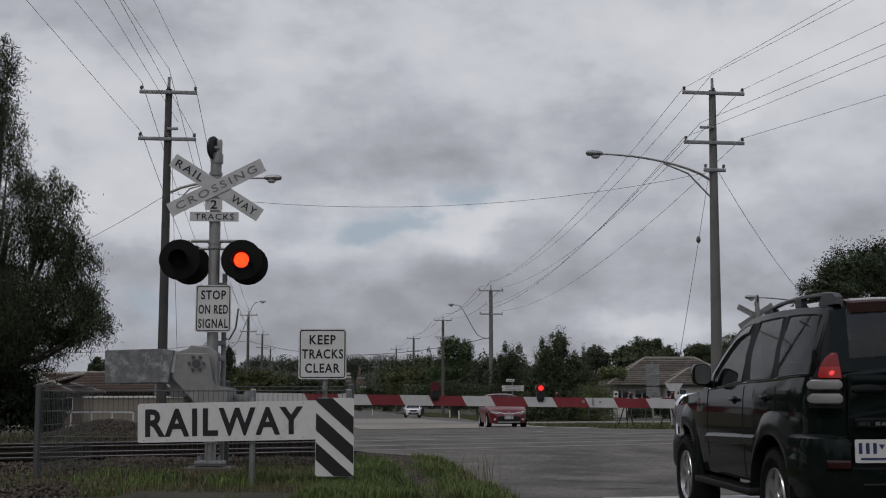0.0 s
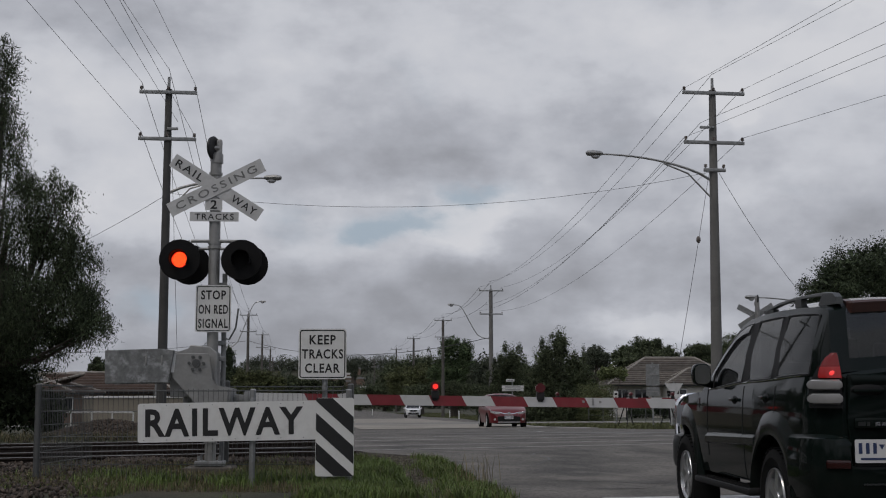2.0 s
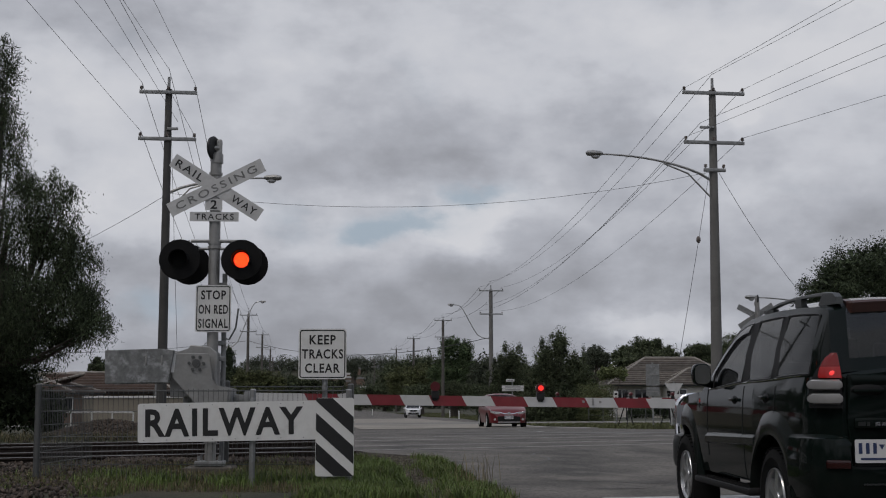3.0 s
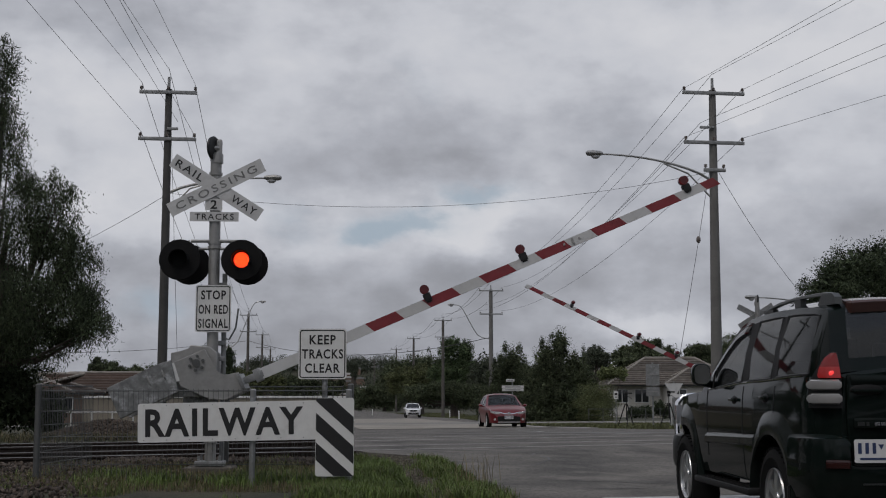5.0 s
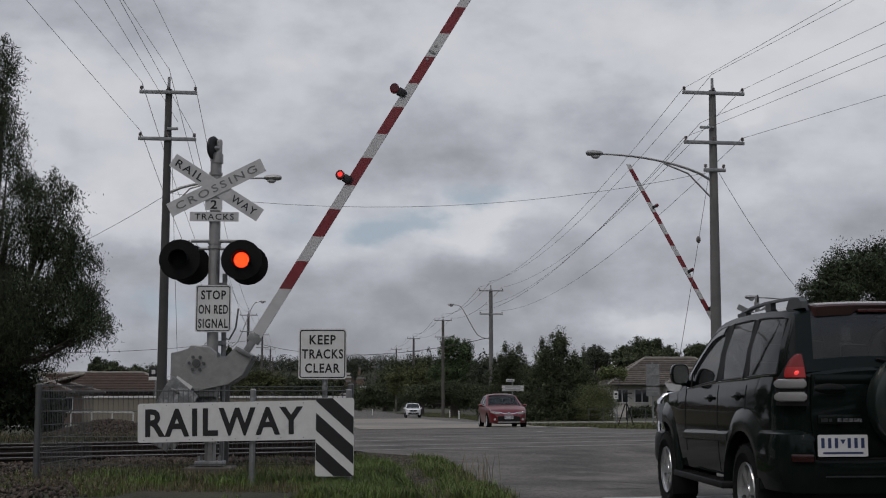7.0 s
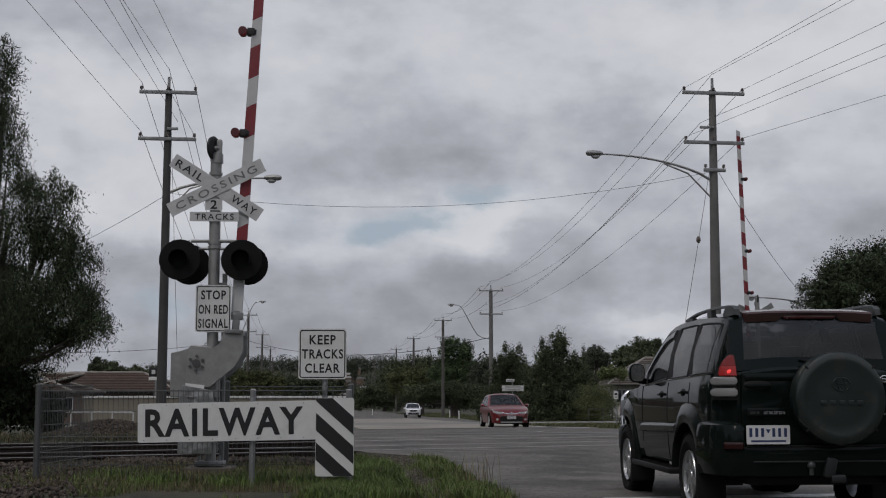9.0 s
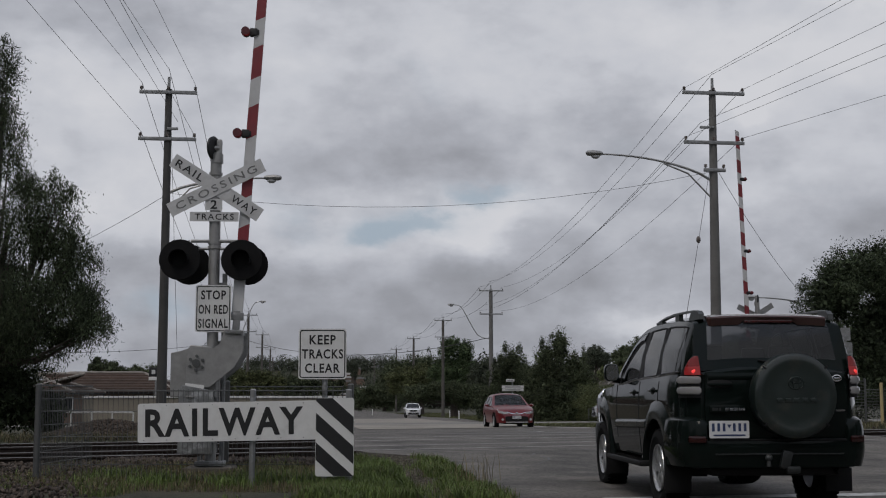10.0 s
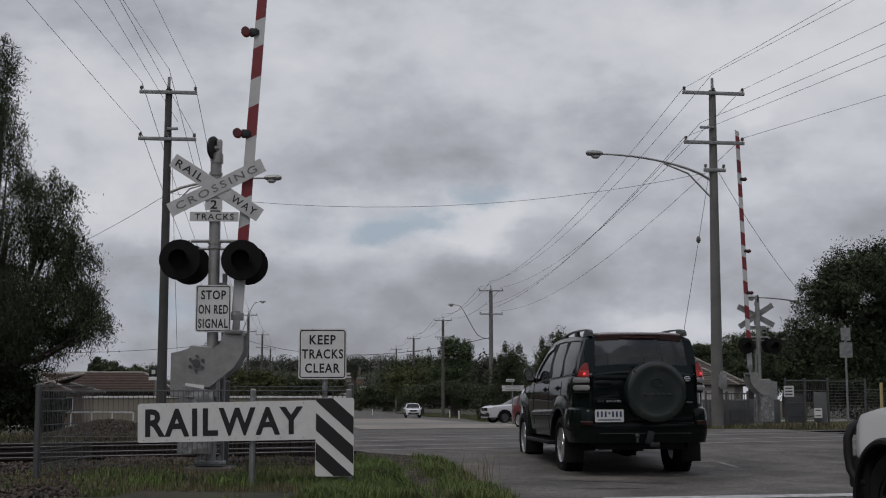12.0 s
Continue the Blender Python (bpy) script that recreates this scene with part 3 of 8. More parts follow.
for i, (x, y, top) in enumerate(FAR_R + FAR_L):
    h = top - ground_z(x, y)
    first = (x, y) in ((4.1, 110.0), (-23.6, 156.0))
    power_pole(x, y, h - 0.4, "weathered timber power pole with cross arms along the road", r0=0.22 if x == 4.1 else 0.2, r1=0.15, arms=((0.1, 1.05, 3), (2.1, 1.0, 3)) if i < 7 else ((0.1, 1.0, 3),),
               material=POLE_CONCRETE if x == 4.1 else POLE_WOOD, light=(4.2, 3.1, 2.9, 180) if x == 4.1 else None, group="street poles")
for x, y in ((20.5, -6.0), (-5.7, -5.0)):
    power_pole(x, y, 10.85, "tall grey concrete power pole behind the camera", group="street poles")


def span(p, q, ends_p, ends_q, sag, r, label="thin bare overhead power cable"):
    for a, b in zip(ends_p, ends_q):
        wire("cable", Vector((p[0] + a[0], p[1] + a[0] * 0.1, p[2] + a[1])), Vector((q[0] + b[0], q[1] + b[0] * 0.1, q[2] + b[1])), sag, r, label)


top3 = [(-0.97, 0.0), (0.0, 0.5), (0.97, 0.0)]
low2 = [(-0.95, -1.6), (-0.4, -1.1), (0.95, -1.6)]
span((8.75, 41, 10.82), (4.0, 110, 10.2), top3 + low2, top3 + [(a, b - 0.4) for a, b in low2], 1.3, 0.008)
for a, b, q in ((-0.97, 0.0, (18.76, -6, 10.8)), (0.0, 0.5, (21.27, -6, 11.3)), (0.97, 0.0, (22.22, -6, 10.8)), (-0.4, -1.1, (22.19, -6, 9.7)), (-0.95, -1.6, (22.03, -6, 9.2)), (0.95, -1.6, (29.63, -6, 9.2))):
    wire("cable", (8.75 + a, 41 + a * 0.1, 10.82 + b), q, 0.01, 0.0065, "thin bare overhead power cable")
for p, q in (((-9.54, 39.92, 10.8), (-8.04, -5, 10.8)), ((-7.90, 40.08, 10.8), (-4.62, -5, 10.8)), ((-9.52, 39.92, 9.2), (-7.04, -5, 9.2)), ((-8.4, 40, 9.55), (-4.92, -5, 9.55)), ((-7.92, 40.08, 9.2), (-4.27, -5, 9.2)), ((-8.72, 40, 11.25), (-6.71, -5, 11.25))):
    wire("cable", p, q, 0.01, 0.006, "thin bare overhead power cable")
span((-8.72, 40, 10.8), (-23.6, 156, 11.0), [(a * 0.85, b) for a, b in top3 + low2[:1] + low2[2:]], [(a, b - 0.3) for a, b in top3 + low2[:1] + low2[2:]], 2.2, 0.010)
for ps in (FAR_R, FAR_L):
    for p, q in zip(ps, ps[1:]):
        span((p[0], p[1], p[2] - 0.2), (q[0], q[1], q[2] - 0.2), top3, top3, 0.8, 0.014)
wire("cable", (-8.6, 40, 7.25), (8.6, 41, 8.1), 0.75, 0.0065, "sagging cable across the road")
wire("cable", (-23.6, 156, 7.6), (4.0, 110, 5.9), 1.6, 0.028, "dark bundled cable across the road")
wire("cable", (-23.6, 156, 7.6), (-60, 150, 6.4), 0.9, 0.026, "dark bundled cable along the horizon")
wire("cable", (8.6, 41, 8.1), (6.6, 36.0, 2.0), 0.05, 0.008, "thin stay cable from the pole")
wire("cable", (8.9, 41, 8.1), (14.0, 48, 4.0), 0.3, 0.008, "thin service cable from the pole")
wire("cable", (-8.7, 40, 7.2), (-24.0, 62, 6.0), 0.5, 0.008, "thin service cable from the pole")
wire("cable", (-8.55, 39.8, 9.2), (-8.2, 39.8, 2.2), 0.02, 0.007, "thin down lead beside the pole")
bm = ball(B(), (7.8, 39.0, 5.66), 0.07, (1, 1, 1.6), 10)
tagged(part("stay_insulator", bm, INSULATOR), "dark stay insulator on the cable", "insulator")
power_pole((398 - 784) / 2277 * 120, 120.0, 6.9, "thin street light pole beyond the rails", r0=0.09, r1=0.06, arms=(), light=(0.2, 3.2, 4.3, 0), spike=0, group="street poles")

# ---- level crossing signals ----
LED = mat("lit_red_led", (0.6, 0.05, 0.01), 0.3, vary=0, emit=(1.0, 0.11, 0.015), emit_strength=1.7)
LED_GLOW = mat("red_lamp_face", (0.3, 0.01, 0.01), 0.4, vary=0, emit=(1.0, 0.02, 0.01), emit_strength=0.7)
LED_BOOM = mat("lit_boom_lamp", (0.6, 0.02, 0.02), 0.3, vary=0, emit=(1.0, 0.04, 0.03), emit_strength=0.95)
BOOM_LAMP_BODY = mat("boom_lamp_red", (0.09, 0.012, 0.016), 0.3, vary=0.1)
K = 0.00725


def sign_plate(parent, name, w, h, face, back, m, r=0.025, border=None, th=0.004, label=""):
    pl = part(name, prism(B(), round_rect(w, h, r), 0, th, "xy"), [face], parent, label, m)
    if back is not face:
        part("back", prism(B(), round_rect(w - 0.01, h - 0.01, r), -0.003, -0.0005, "xy"), back, pl)
    if border:
        inset, wd = border
        bm = B()
        o, i = round_rect(w - 2 * inset, h - 2 * inset, r), round_rect(w - 2 * inset - 2 * wd, h - 2 * inset - 2 * wd, max(0.006, r - wd))
        a = [bm.verts.new((x, y, th + 0.0012)) for x, y in o]
        b = [bm.verts.new((x, y, th + 0.0012)) for x, y in i]
        for k in range(len(a)):
            j = (k + 1) % len(a)
            bm.faces.new((a[k], a[j], b[j], b[k]))
        part("border", bm, BLACK_PAINT, pl)
    return pl


def signal_head(parent, x, z, front, y):
    """A round lamp on its black target board; front: -1 faces -y, 1 faces +y."""
    turn = pose(x, y, z, 90, 0, 0 if front < 0 else 180)
    bm = B()
    prof = [(0.105, 0.0), (0.255, 0.0), (0.262, 0.012), (0.255, 0.022), (0.15, 0.022)]
    seg = 40
    rings(bm, [[(r * math.cos(2 * math.pi * k / seg), r * math.sin(2 * math.pi * k / seg), -h) for k in range(seg)] for r, h in prof], cap=False)
    rings(bm, [[(r * math.cos(2 * math.pi * k / seg), r * math.sin(2 * math.pi * k / seg), -h) for k in range(seg)] for r, h in ((0.105, 0.0), (0.108, 0.12), (0.03, 0.2), (0.02, 0.2))])
    head = part("signal_head", bm, LAMP_BLACK, parent, "round black signal lamp with target board and hood", turn)
    bm = B()
    ks = [k for k in range(-14, 15)]
    for r0 in (0.118, 0.113):
        rings(bm, [[(rr * math.sin(radians(k * 9)), rr * math.cos(radians(k * 9)), h) for k in ks] for rr, h in ((r0, 0.0), (r0 * 1.02, 0.08), (r0 * 1.0, 0.15))], closed=False)
    part("hood", bm, LAMP_BLACK, head)
    bm = B()
    cyl(bm, (0, 0, -0.006), (0, 0, 0.0), 0.104, seg=28, mi=1)
    cyl(bm, (0, 0, 0.0001), (0, 0, 0.0018), 0.102, seg=28, mi=2)
    rnd = random.Random(2)
    # the field of small diodes
    for i in range(-8, 9):
        for j in range(-8, 9):
            px, py = i * 0.0120 + (j % 2) * 0.0060, j * 0.0112
            if math.hypot(px, py) < 0.094:
                cyl(bm, (px, py, 0.0016), (px, py, 0.006), 0.0053, 0.0045, seg=6, mi=0)
    lens = part("led_plate", bm, [LED, LAMP_BLACK, LED_GLOW], head, "disc of red diodes", pose(0, 0, 0.0))
    return head, lens


COUNTER_STEEL = mat("mottled_counterweight", (0.20, 0.205, 0.205), 0.55, 0.4, vary=0.3, scale=14, rough_vary=0.12, dirt=(0.46, 0.47, 0.48), dirt_amount=0.9, dirt_scale=7)
FOOTING = mat("stained_concrete", (0.10, 0.088, 0.072), 0.95, vary=0.35, scale=6, fine=0.2, bump=0.3, bump_scale=60)


def crossing_signal(name, m, near=True):
    s = thing(name, m, "level crossing mast with crossbuck, red lamps and boom" if near else "level crossing mast seen from behind with raised boom", "crossing signal", "crossing signals")
    bm = cyl(B(), (0, 0, 0.05), (0, 0, 3.90), 0.072, seg=24)
    mast = part("mast", bm, GALV, s)
    for z in (3.68, 3.74, 2.84, 2.78, 1.40, 0.3):
        part("clamp", cyl(B(), (0, 0, z - 0.018), (0, 0, z + 0.018), 0.086, seg=20), GALV, mast)
    bm = box(B(), (0, 0, 0.03), (0.36, 0.36, 0.06), bevel=0.01)
    for sx in (-1, 1):
        for sy in (-1, 1):
            cyl(bm, (0.13 * sx, 0.13 * sy, 0.05), (0.13 * sx, 0.13 * sy, 0.13), 0.018, seg=6)
    part("base_plate", bm, GALV_DULL, s)
    part("footing", box(B(), (0, 0, -0.15), (0.62, 0.62, 0.28), bevel=0.03), FOOTING, s)
    # warning bell on the top
    bm = cyl(B(), (0.01, 0, 3.88), (0.01, 0, 4.00), 0.082, seg=20)
    cyl(bm, (0.01, 0, 3.98), (0.01, 0, 4.02), 0.06, seg=16)
    box(bm, (0.035, 0.03, 4.09), (0.07, 0.10, 0.22), bevel=0.02)
    cyl(bm, (0.03, 0, 4.08), (-0.05, -0.03, 4.08), 0.03, seg=12)
    bell = part("bell", bm, GALV, s, "grey warning bell with a black gong")
    bm = B()
    rings(bm, [[(-0.01 - h + 0.34 * r * math.cos(2 * math.pi * k / 24), -0.02 + 0.94 * r * math.cos(2 * math.pi * k / 24) - 0.36 * h, 4.075 + r * math.sin(2 * math.pi * k / 24)) for k in range(24)] for r, h in ((0.150, 0.0), (0.160, 0.015), (0.145, 0.045), (0.08, 0.07), (0.02, 0.078))])
    part("gong", bm, BLACK_PAINT, bell)
    # crossbuck
    sgn = s
    for txt, ang, y in (("RAIL   WAY", -32.5, -0.085), ("CROSSING", 27.0, -0.093)):
        mm = Matrix.Translation((0.02, y, 3.55)) @ pose(0, 0, 0, 0, -ang, 0) @ FACE
        bl = sign_plate(sgn, "crossbuck_blade", 1.34, 0.185, GREY_SIGN, GALV_DULL, mm, r=0.008, label="faded white crossbuck blade with black letters")
        if near:
            if "RAIL" in txt:
                for t, x in (("RAIL", -0.41), ("WAY", 0.42)):
                    letters("lettering", t, 0.098, BLACK_PAINT, bl, Matrix.Translation((x, 0, 0.0055)), width=0.40 if t == "RAIL" else 0.36, bold=0.010, spacing=1.25)
            else:
                letters("lettering", "CROSSING", 0.098, FADED_BLACK, bl, Matrix.Translation((0, 0, 0.0055)), width=1.14, bold=0.010, spacing=1.3)
    two = sign_plate(sgn, "number_plate", 0.22, 0.15, GREY_SIGN, GALV_DULL, Matrix.Translation((-0.01, -0.082, 3.33)) @ FACE, r=0.006, label="faded plate with the figure 2")
    tr = sign_plate(sgn, "tracks_plate", 0.625, 0.122, GREY_SIGN, GALV_DULL, Matrix.Translation((0.0, -0.086, 3.17)) @ FACE, r=0.006, label="faded plate lettered TRACKS")
    if near:
        letters("lettering", "2", 0.115, BLACK_PAINT, two, Matrix.Translation((0, 0, 0.0055)), width=0.085, bold=0.02)
        letters("lettering", "TRACKS", 0.078, BLACK_PAINT, tr, Matrix.Translation((0, 0, 0.0055)), width=0.50, bold=0.008, spacing=1.2)
    # lamps on their cross tube
    part("lamp_bar", tube(tube(B(), [(-0.30, -0.02, 2.86), (0.42, -0.02, 2.86)], 0.022, 10), [(-0.2, -0.02, 2.76), (0.2, -0.02, 2.76)], 0.018, 10), GALV, s)
    heads = []
    for x in (-0.42, 0.365):
        h, lens = signal_head(s, x, 2.605, -1, -0.16)
        heads.append(lens)
        part("lamp_bracket", tube(B(), [(x, 0.02, 2.65), (x, -0.0, 2.80), (x * 0.75, -0.02, 2.86)], 0.02, 8), GALV, s)
    for x in ((-0.335, 0.415) if near else (-0.46, 0.46)):
        h, lens = signal_head(s, x, 2.575, 1, 0.20)
        lens.matrix_basis = pose(0, 0, 0, 0, 180, 0)
    if near:
        st = sign_plate(s, "stop_sign", 0.45, 0.60, WHITE_SIGN, GALV_DULL, Matrix.Translation((0.012, -0.09, 1.985)) @ FACE, r=0.03, border=(0.012, 0.012), label="white sign lettered STOP ON RED SIGNAL")
        for t, z, w in (("STOP", 0.175, 0.315), ("ON RED", -0.01, 0.375), ("SIGNAL", -0.19, 0.375)):
            letters("lettering", t, 0.118, BLACK_PAINT, st, Matrix.Translation((0, z, 0.0055)), width=w, bold=0.024, spacing=1.15)
    # conduit beside the mast
    bm = tube(B(), [(0.13, 0.1, 0.0), (0.13, 0.1, 2.45)], 0.032, 10)
    tube(bm, [(0.13, 0.1, 1.62), (0.2, 0.1, 1.6), (0.28, 0.1, 1.75), (0.31, 0.1, 2.0)], 0.012, 6)
    for z in (1.55, 1.35, 2.3):
        box(bm, (0.1, 0.08, z), (0.12, 0.1, 0.06), bevel=0.008)
    part("conduit", bm, GALV_DULL, s)
    # boom machine
    bm = prism(B(), [(-0.50, 0.86), (0.08, 0.86), (0.08, 1.42), (-0.02, 1.50), (-0.26, 1.52), (-0.27, 1.46), (-0.50, 1.42)], -0.17, 0.25, "xz", bevel=0.015)
    mach = part("boom_machine", bm, GALV, s, "galvanised boom drive housing", smooth=False)
    tube_bm = B()
    rings(tube_bm, [[(-0.075 + (0.022 + 0.006 * math.cos(a)) * math.cos(b), 0.0 + 0.006 * math.sin(a), 1.53 + (0.022 + 0.006 * math.cos(a)) * math.sin(b)) for a in [2 * math.pi * k / 6 for k in range(6)]] for b in [2 * math.pi * k / 12 for k in range(13)]], cap=False)
    part("lifting_eye", tube_bm, GALV_DULL, mach)
    part("drive_bracket", box(B(), (-0.14, 0.06, 0.80), (0.42, 0.24, 0.14), bevel=0.02), GALV_DULL, s)
    # rotating part: origin at the pivot
    arm = new("boom")
    arm.parent = s
    arm.matrix_basis = pose(-0.16, -0.02, 1.285)
    tagged(arm, "red and white striped boom with counterweight")
    px = [(22, 17), (27, -28), (36, -38), (61, -43), (62, -76), (24, -79), (-3, -66), (-40, -26), (-43, 17)]
    for y0, nm in ((-0.27, "bracket"), (0.33, "bracket")):
        b = part(nm, prism(B(), [(a * K, c * K) for a, c in px], y0, y0 + 0.035, "xz", bevel=0.006), GALV, arm, smooth=False)
        if y0 < 0:
            for k in range(6):
                a = 2 * math.pi * k / 6
                part("bolt", cyl(B(), (0.088 * math.cos(a), -0.295, 0.088 * math.sin(a)), (0.088 * math.cos(a), -0.265, 0.088 * math.sin(a)), 0.021, seg=6), FENCE_STEEL, b)
            part("hub", cyl(cyl(B(), (0, -0.30, 0), (0, -0.26, 0), 0.050, seg=20), (0, -0.305, 0), (0, -0.30, 0), 0.022, seg=12), FENCE_STEEL, b)
            part("reflector_label", box(B(), (-0.30, -0.275, 0.0), (0.075, 0.006, 0.235), pose(0, 0, 0, 0, 4, 0)), WHITE_SIGN, b, "white label strip")
        wt = part("counterweight", prism(B(), [(-156 * K, 20 * K), (-60 * K, 24 * K), (-38 * K, 22 * K), (-46 * K, -34 * K), (-154 * K, -38 * K)], y0 - 0.05, y0 + 0.03, "xz", bevel=0.01), COUNTER_STEEL, arm, "mottled steel counterweight plate", smooth=False)
        for xx in (-85, -58):
            part("slot_bolt", box(B(), (xx * K, y0 - 0.056, 4 * K), (0.022, 0.02, 0.12), bevel=0.006), GALV, wt)
    # striped blade
    L0, L1 = 86 * K, (985 if near else 1150) * K
    zc = -59 * K

    def half(x):
        return 0.070 + (0.057 - 0.070) * (x - L0) / (L1 - L0)

    marks = [L0]
    cols = [0]
    for k in range(10):
        c = (216 + 108 * k) * K * 1.015
        marks += [c - 29 * K, c + 29 * K]
        cols += [1, 0]
    marks = [q for q in marks if q < L1] + [L1]
    slant = 0.55
    for i in range(len(marks) - 1):
        loops = []
        for j, x in enumerate((marks[i], marks[i + 1])):
            end = (i == 0 and j == 0)
            h = half(x)
            s_ = 0 if end else slant
            loops.append([(x - s_ * h, -0.03, zc + h), (x + s_ * h, -0.03, zc - h), (x + s_ * h, 0.03, zc - h), (x - s_ * h, 0.03, zc + h)])
        part("boom_section", rings(B(), loops), RED_PAINT if cols[i] else BOOM_WHITE, arm, smooth=False)
    bm = box(B(), (L0 - 0.05, 0, zc), (0.26, 0.07, 0.09), bevel=0.01)
    box(bm, (L0 + 0.01, 0, zc), (0.10, 0.075, 0.17), bevel=0.012)
    box(bm, (58 * K, 0, zc), (0.05, 0.62, 0.20), bevel=0.01)
    part("boom_clamp", bm, GALV_DULL, arm)
    for dx, dz in ((680, 0.02), (697, -0.01), (697, 0.02), (697, 0.05), (710, 0.02)):
        part("joint_bolt", box(B(), (dx * K, -0.034, zc + dz - 0.01), (0.03, 0.012, 0.03), bevel=0.004), GALV, arm)
    lamps = []
    for dx in (411, 596, 918):
        x = dx * K * 1.012
        h = half(x)
        bm = box(B(), (x, 0, zc + h + 0.01), (0.10, 0.11, 0.10), bevel=0.012)
        box(bm, (x, 0, zc + h * 0.5), (0.07, 0.085, h), bevel=0.01)
        lm = part("boom_lamp", bm, BLACK_PAINT, arm, "red boom lamp on a black bracket")
        zl = zc + h + 0.115
        bm = B()
        cyl(bm, (x - 0.0, 0.055, zl), (x, -0.02, zl), 0.058, 0.062, seg=20)
        ball(bm, (x, 0.055, zl), 0.058, (1, 0.5, 1), 16)
        part("lamp_body", bm, BOOM_LAMP_BODY, arm)
        bm = cyl(B(), (0, 0.0, 0), (0, -0.006, 0), 0.034, seg=20)
        cyl(bm, (0, 0.003, 0), (0, 0.0, 0), 0.056, seg=20, mi=1)
        gl = part("lamp_disc", bm, [LED_BOOM, BOOM_LAMP_BODY], arm, "lamp disc", pose(x, -0.075, zl))
        lamps.append((gl, Vector((x, -0.075, zl))))
    return s, arm, heads, lamps


M1 = Vector((-2.95, 16.5, 0.0))
SIGNAL_1, BOOM_1, HEADS_1, LAMPS_1 = crossing_signal("crossing_signal", pose(M1.x, M1.y, 0.03, 0, 0, 3.0))
SIGNAL_2, BOOM_2, HEADS_2, LAMPS_2 = crossing_signal("crossing_signal", pose(10.15, 41.5, -0.06, 0, 0, 186.0), near=False)

# ---- near signs and fence ----
def near_signs():
    t = thing("railway_sign", pose(-2.18, 14.8, -0.2), "long white board lettered RAILWAY with striped hazard marker", "sign")
    for x in (0.0, 1.10):
        part("post", cyl(B(), (x, 0.06, -0.2), (x, 0.06, 1.17), 0.034, seg=16), GALV_DULL, t)
        part("post_cap", ball(B(), (x, 0.06, 1.17), 0.035, (1, 1, 0.5), 12), GALV_DULL, t)
    m = Matrix.Translation((-0.19, 0.0, 0.818)) @ pose(0, 0, 0, 0, -1.1, 0) @ FACE
    bd = sign_plate(t, "board", 2.22, 0.442, WHITE_SIGN, GALV_DULL, m, r=0.03, label="white board lettered RAILWAY")
    letters("lettering", "RAILWAY", 0.318, BLACK_PAINT, bd, Matrix.Translation((-0.125, -0.002, 0.0055)), width=1.80, bold=0.030, spacing=1.16)
    for x in [-1.04 + 0.26 * k for k in range(9)]:
        for s in (-1, 1):
            part("rivet", cyl(B(), (x, s * 0.195, 0.004), (x, s * 0.195, 0.008), 0.006, seg=6), GALV_DULL, bd)
    w, h = 0.437, 0.885
    m = Matrix.Translation((0.948, -0.02, 0.642)) @ FACE
    hz = sign_plate(t, "hazard_marker", w, h, WHITE_SIGN, GALV_DULL, m, r=0.03, label="white hazard marker with black diagonal stripes")
    for c in (0.51, 0.179, -0.153):
        # a band falling to the right, cut to the board
        pts = []
        for x in (-w / 2 + 0.004, w / 2 - 0.004):
            y = c - (x + w / 2) * 0.89
            pts.append((x, y))
        a0, a1 = pts
        quad = [(a0[0], a0[1] + 0.1), (a0[0], a0[1] - 0.1), (a1[0], a1[1] - 0.1), (a1[0], a1[1] + 0.1)]
        lim = h / 2 - 0.004

        def clip(poly, top):
            out = []
            for p, q in zip(poly, poly[1:] + poly[:1]):
                ip, iq = (p[1] <= lim if top else p[1] >= -lim), (q[1] <= lim if top else q[1] >= -lim)
                if ip:
                    out.append(p)
                if ip != iq:
                    k = ((lim if top else -lim) - p[1]) / (q[1] - p[1])
                    out.append((p[0] + k * (q[0] - p[0]), p[1] + k * (q[1] - p[1])))
            return out
        poly = clip(clip(quad, True), False)
        if len(poly) > 2:
            part("stripe", prism(B(), poly, 0.0042, 0.0062, "xy"), BLACK_PAINT, hz)
    k = thing("keep_clear_sign", pose(-1.40, 15.0, -0.2), "white square sign lettered KEEP TRACKS CLEAR on a post", "sign")
    part("post", cyl(B(), (0.025, 0.05, -0.2), (0.025, 0.05, 1.75), 0.032, seg=16), GALV_DULL, k)
    pl = sign_plate(k, "sign_face", 0.556, 0.582, WHITE_SIGN, GALV_DULL, Matrix.Translation((0, 0, 1.592)) @ FACE, r=0.032, border=(0.012, 0.013), label="white face lettered KEEP TRACKS CLEAR")
    for tx, z, wd in (("KEEP", 0.165, 0.305), ("TRACKS", 0.0, 0.48), ("CLEAR", -0.165, 0.405)):
        letters("lettering", tx, 0.110, BLACK_PAINT, pl, Matrix.Translation((0, z, 0.0055)), width=wd, bold=0.022, spacing=1.15)


near_signs()


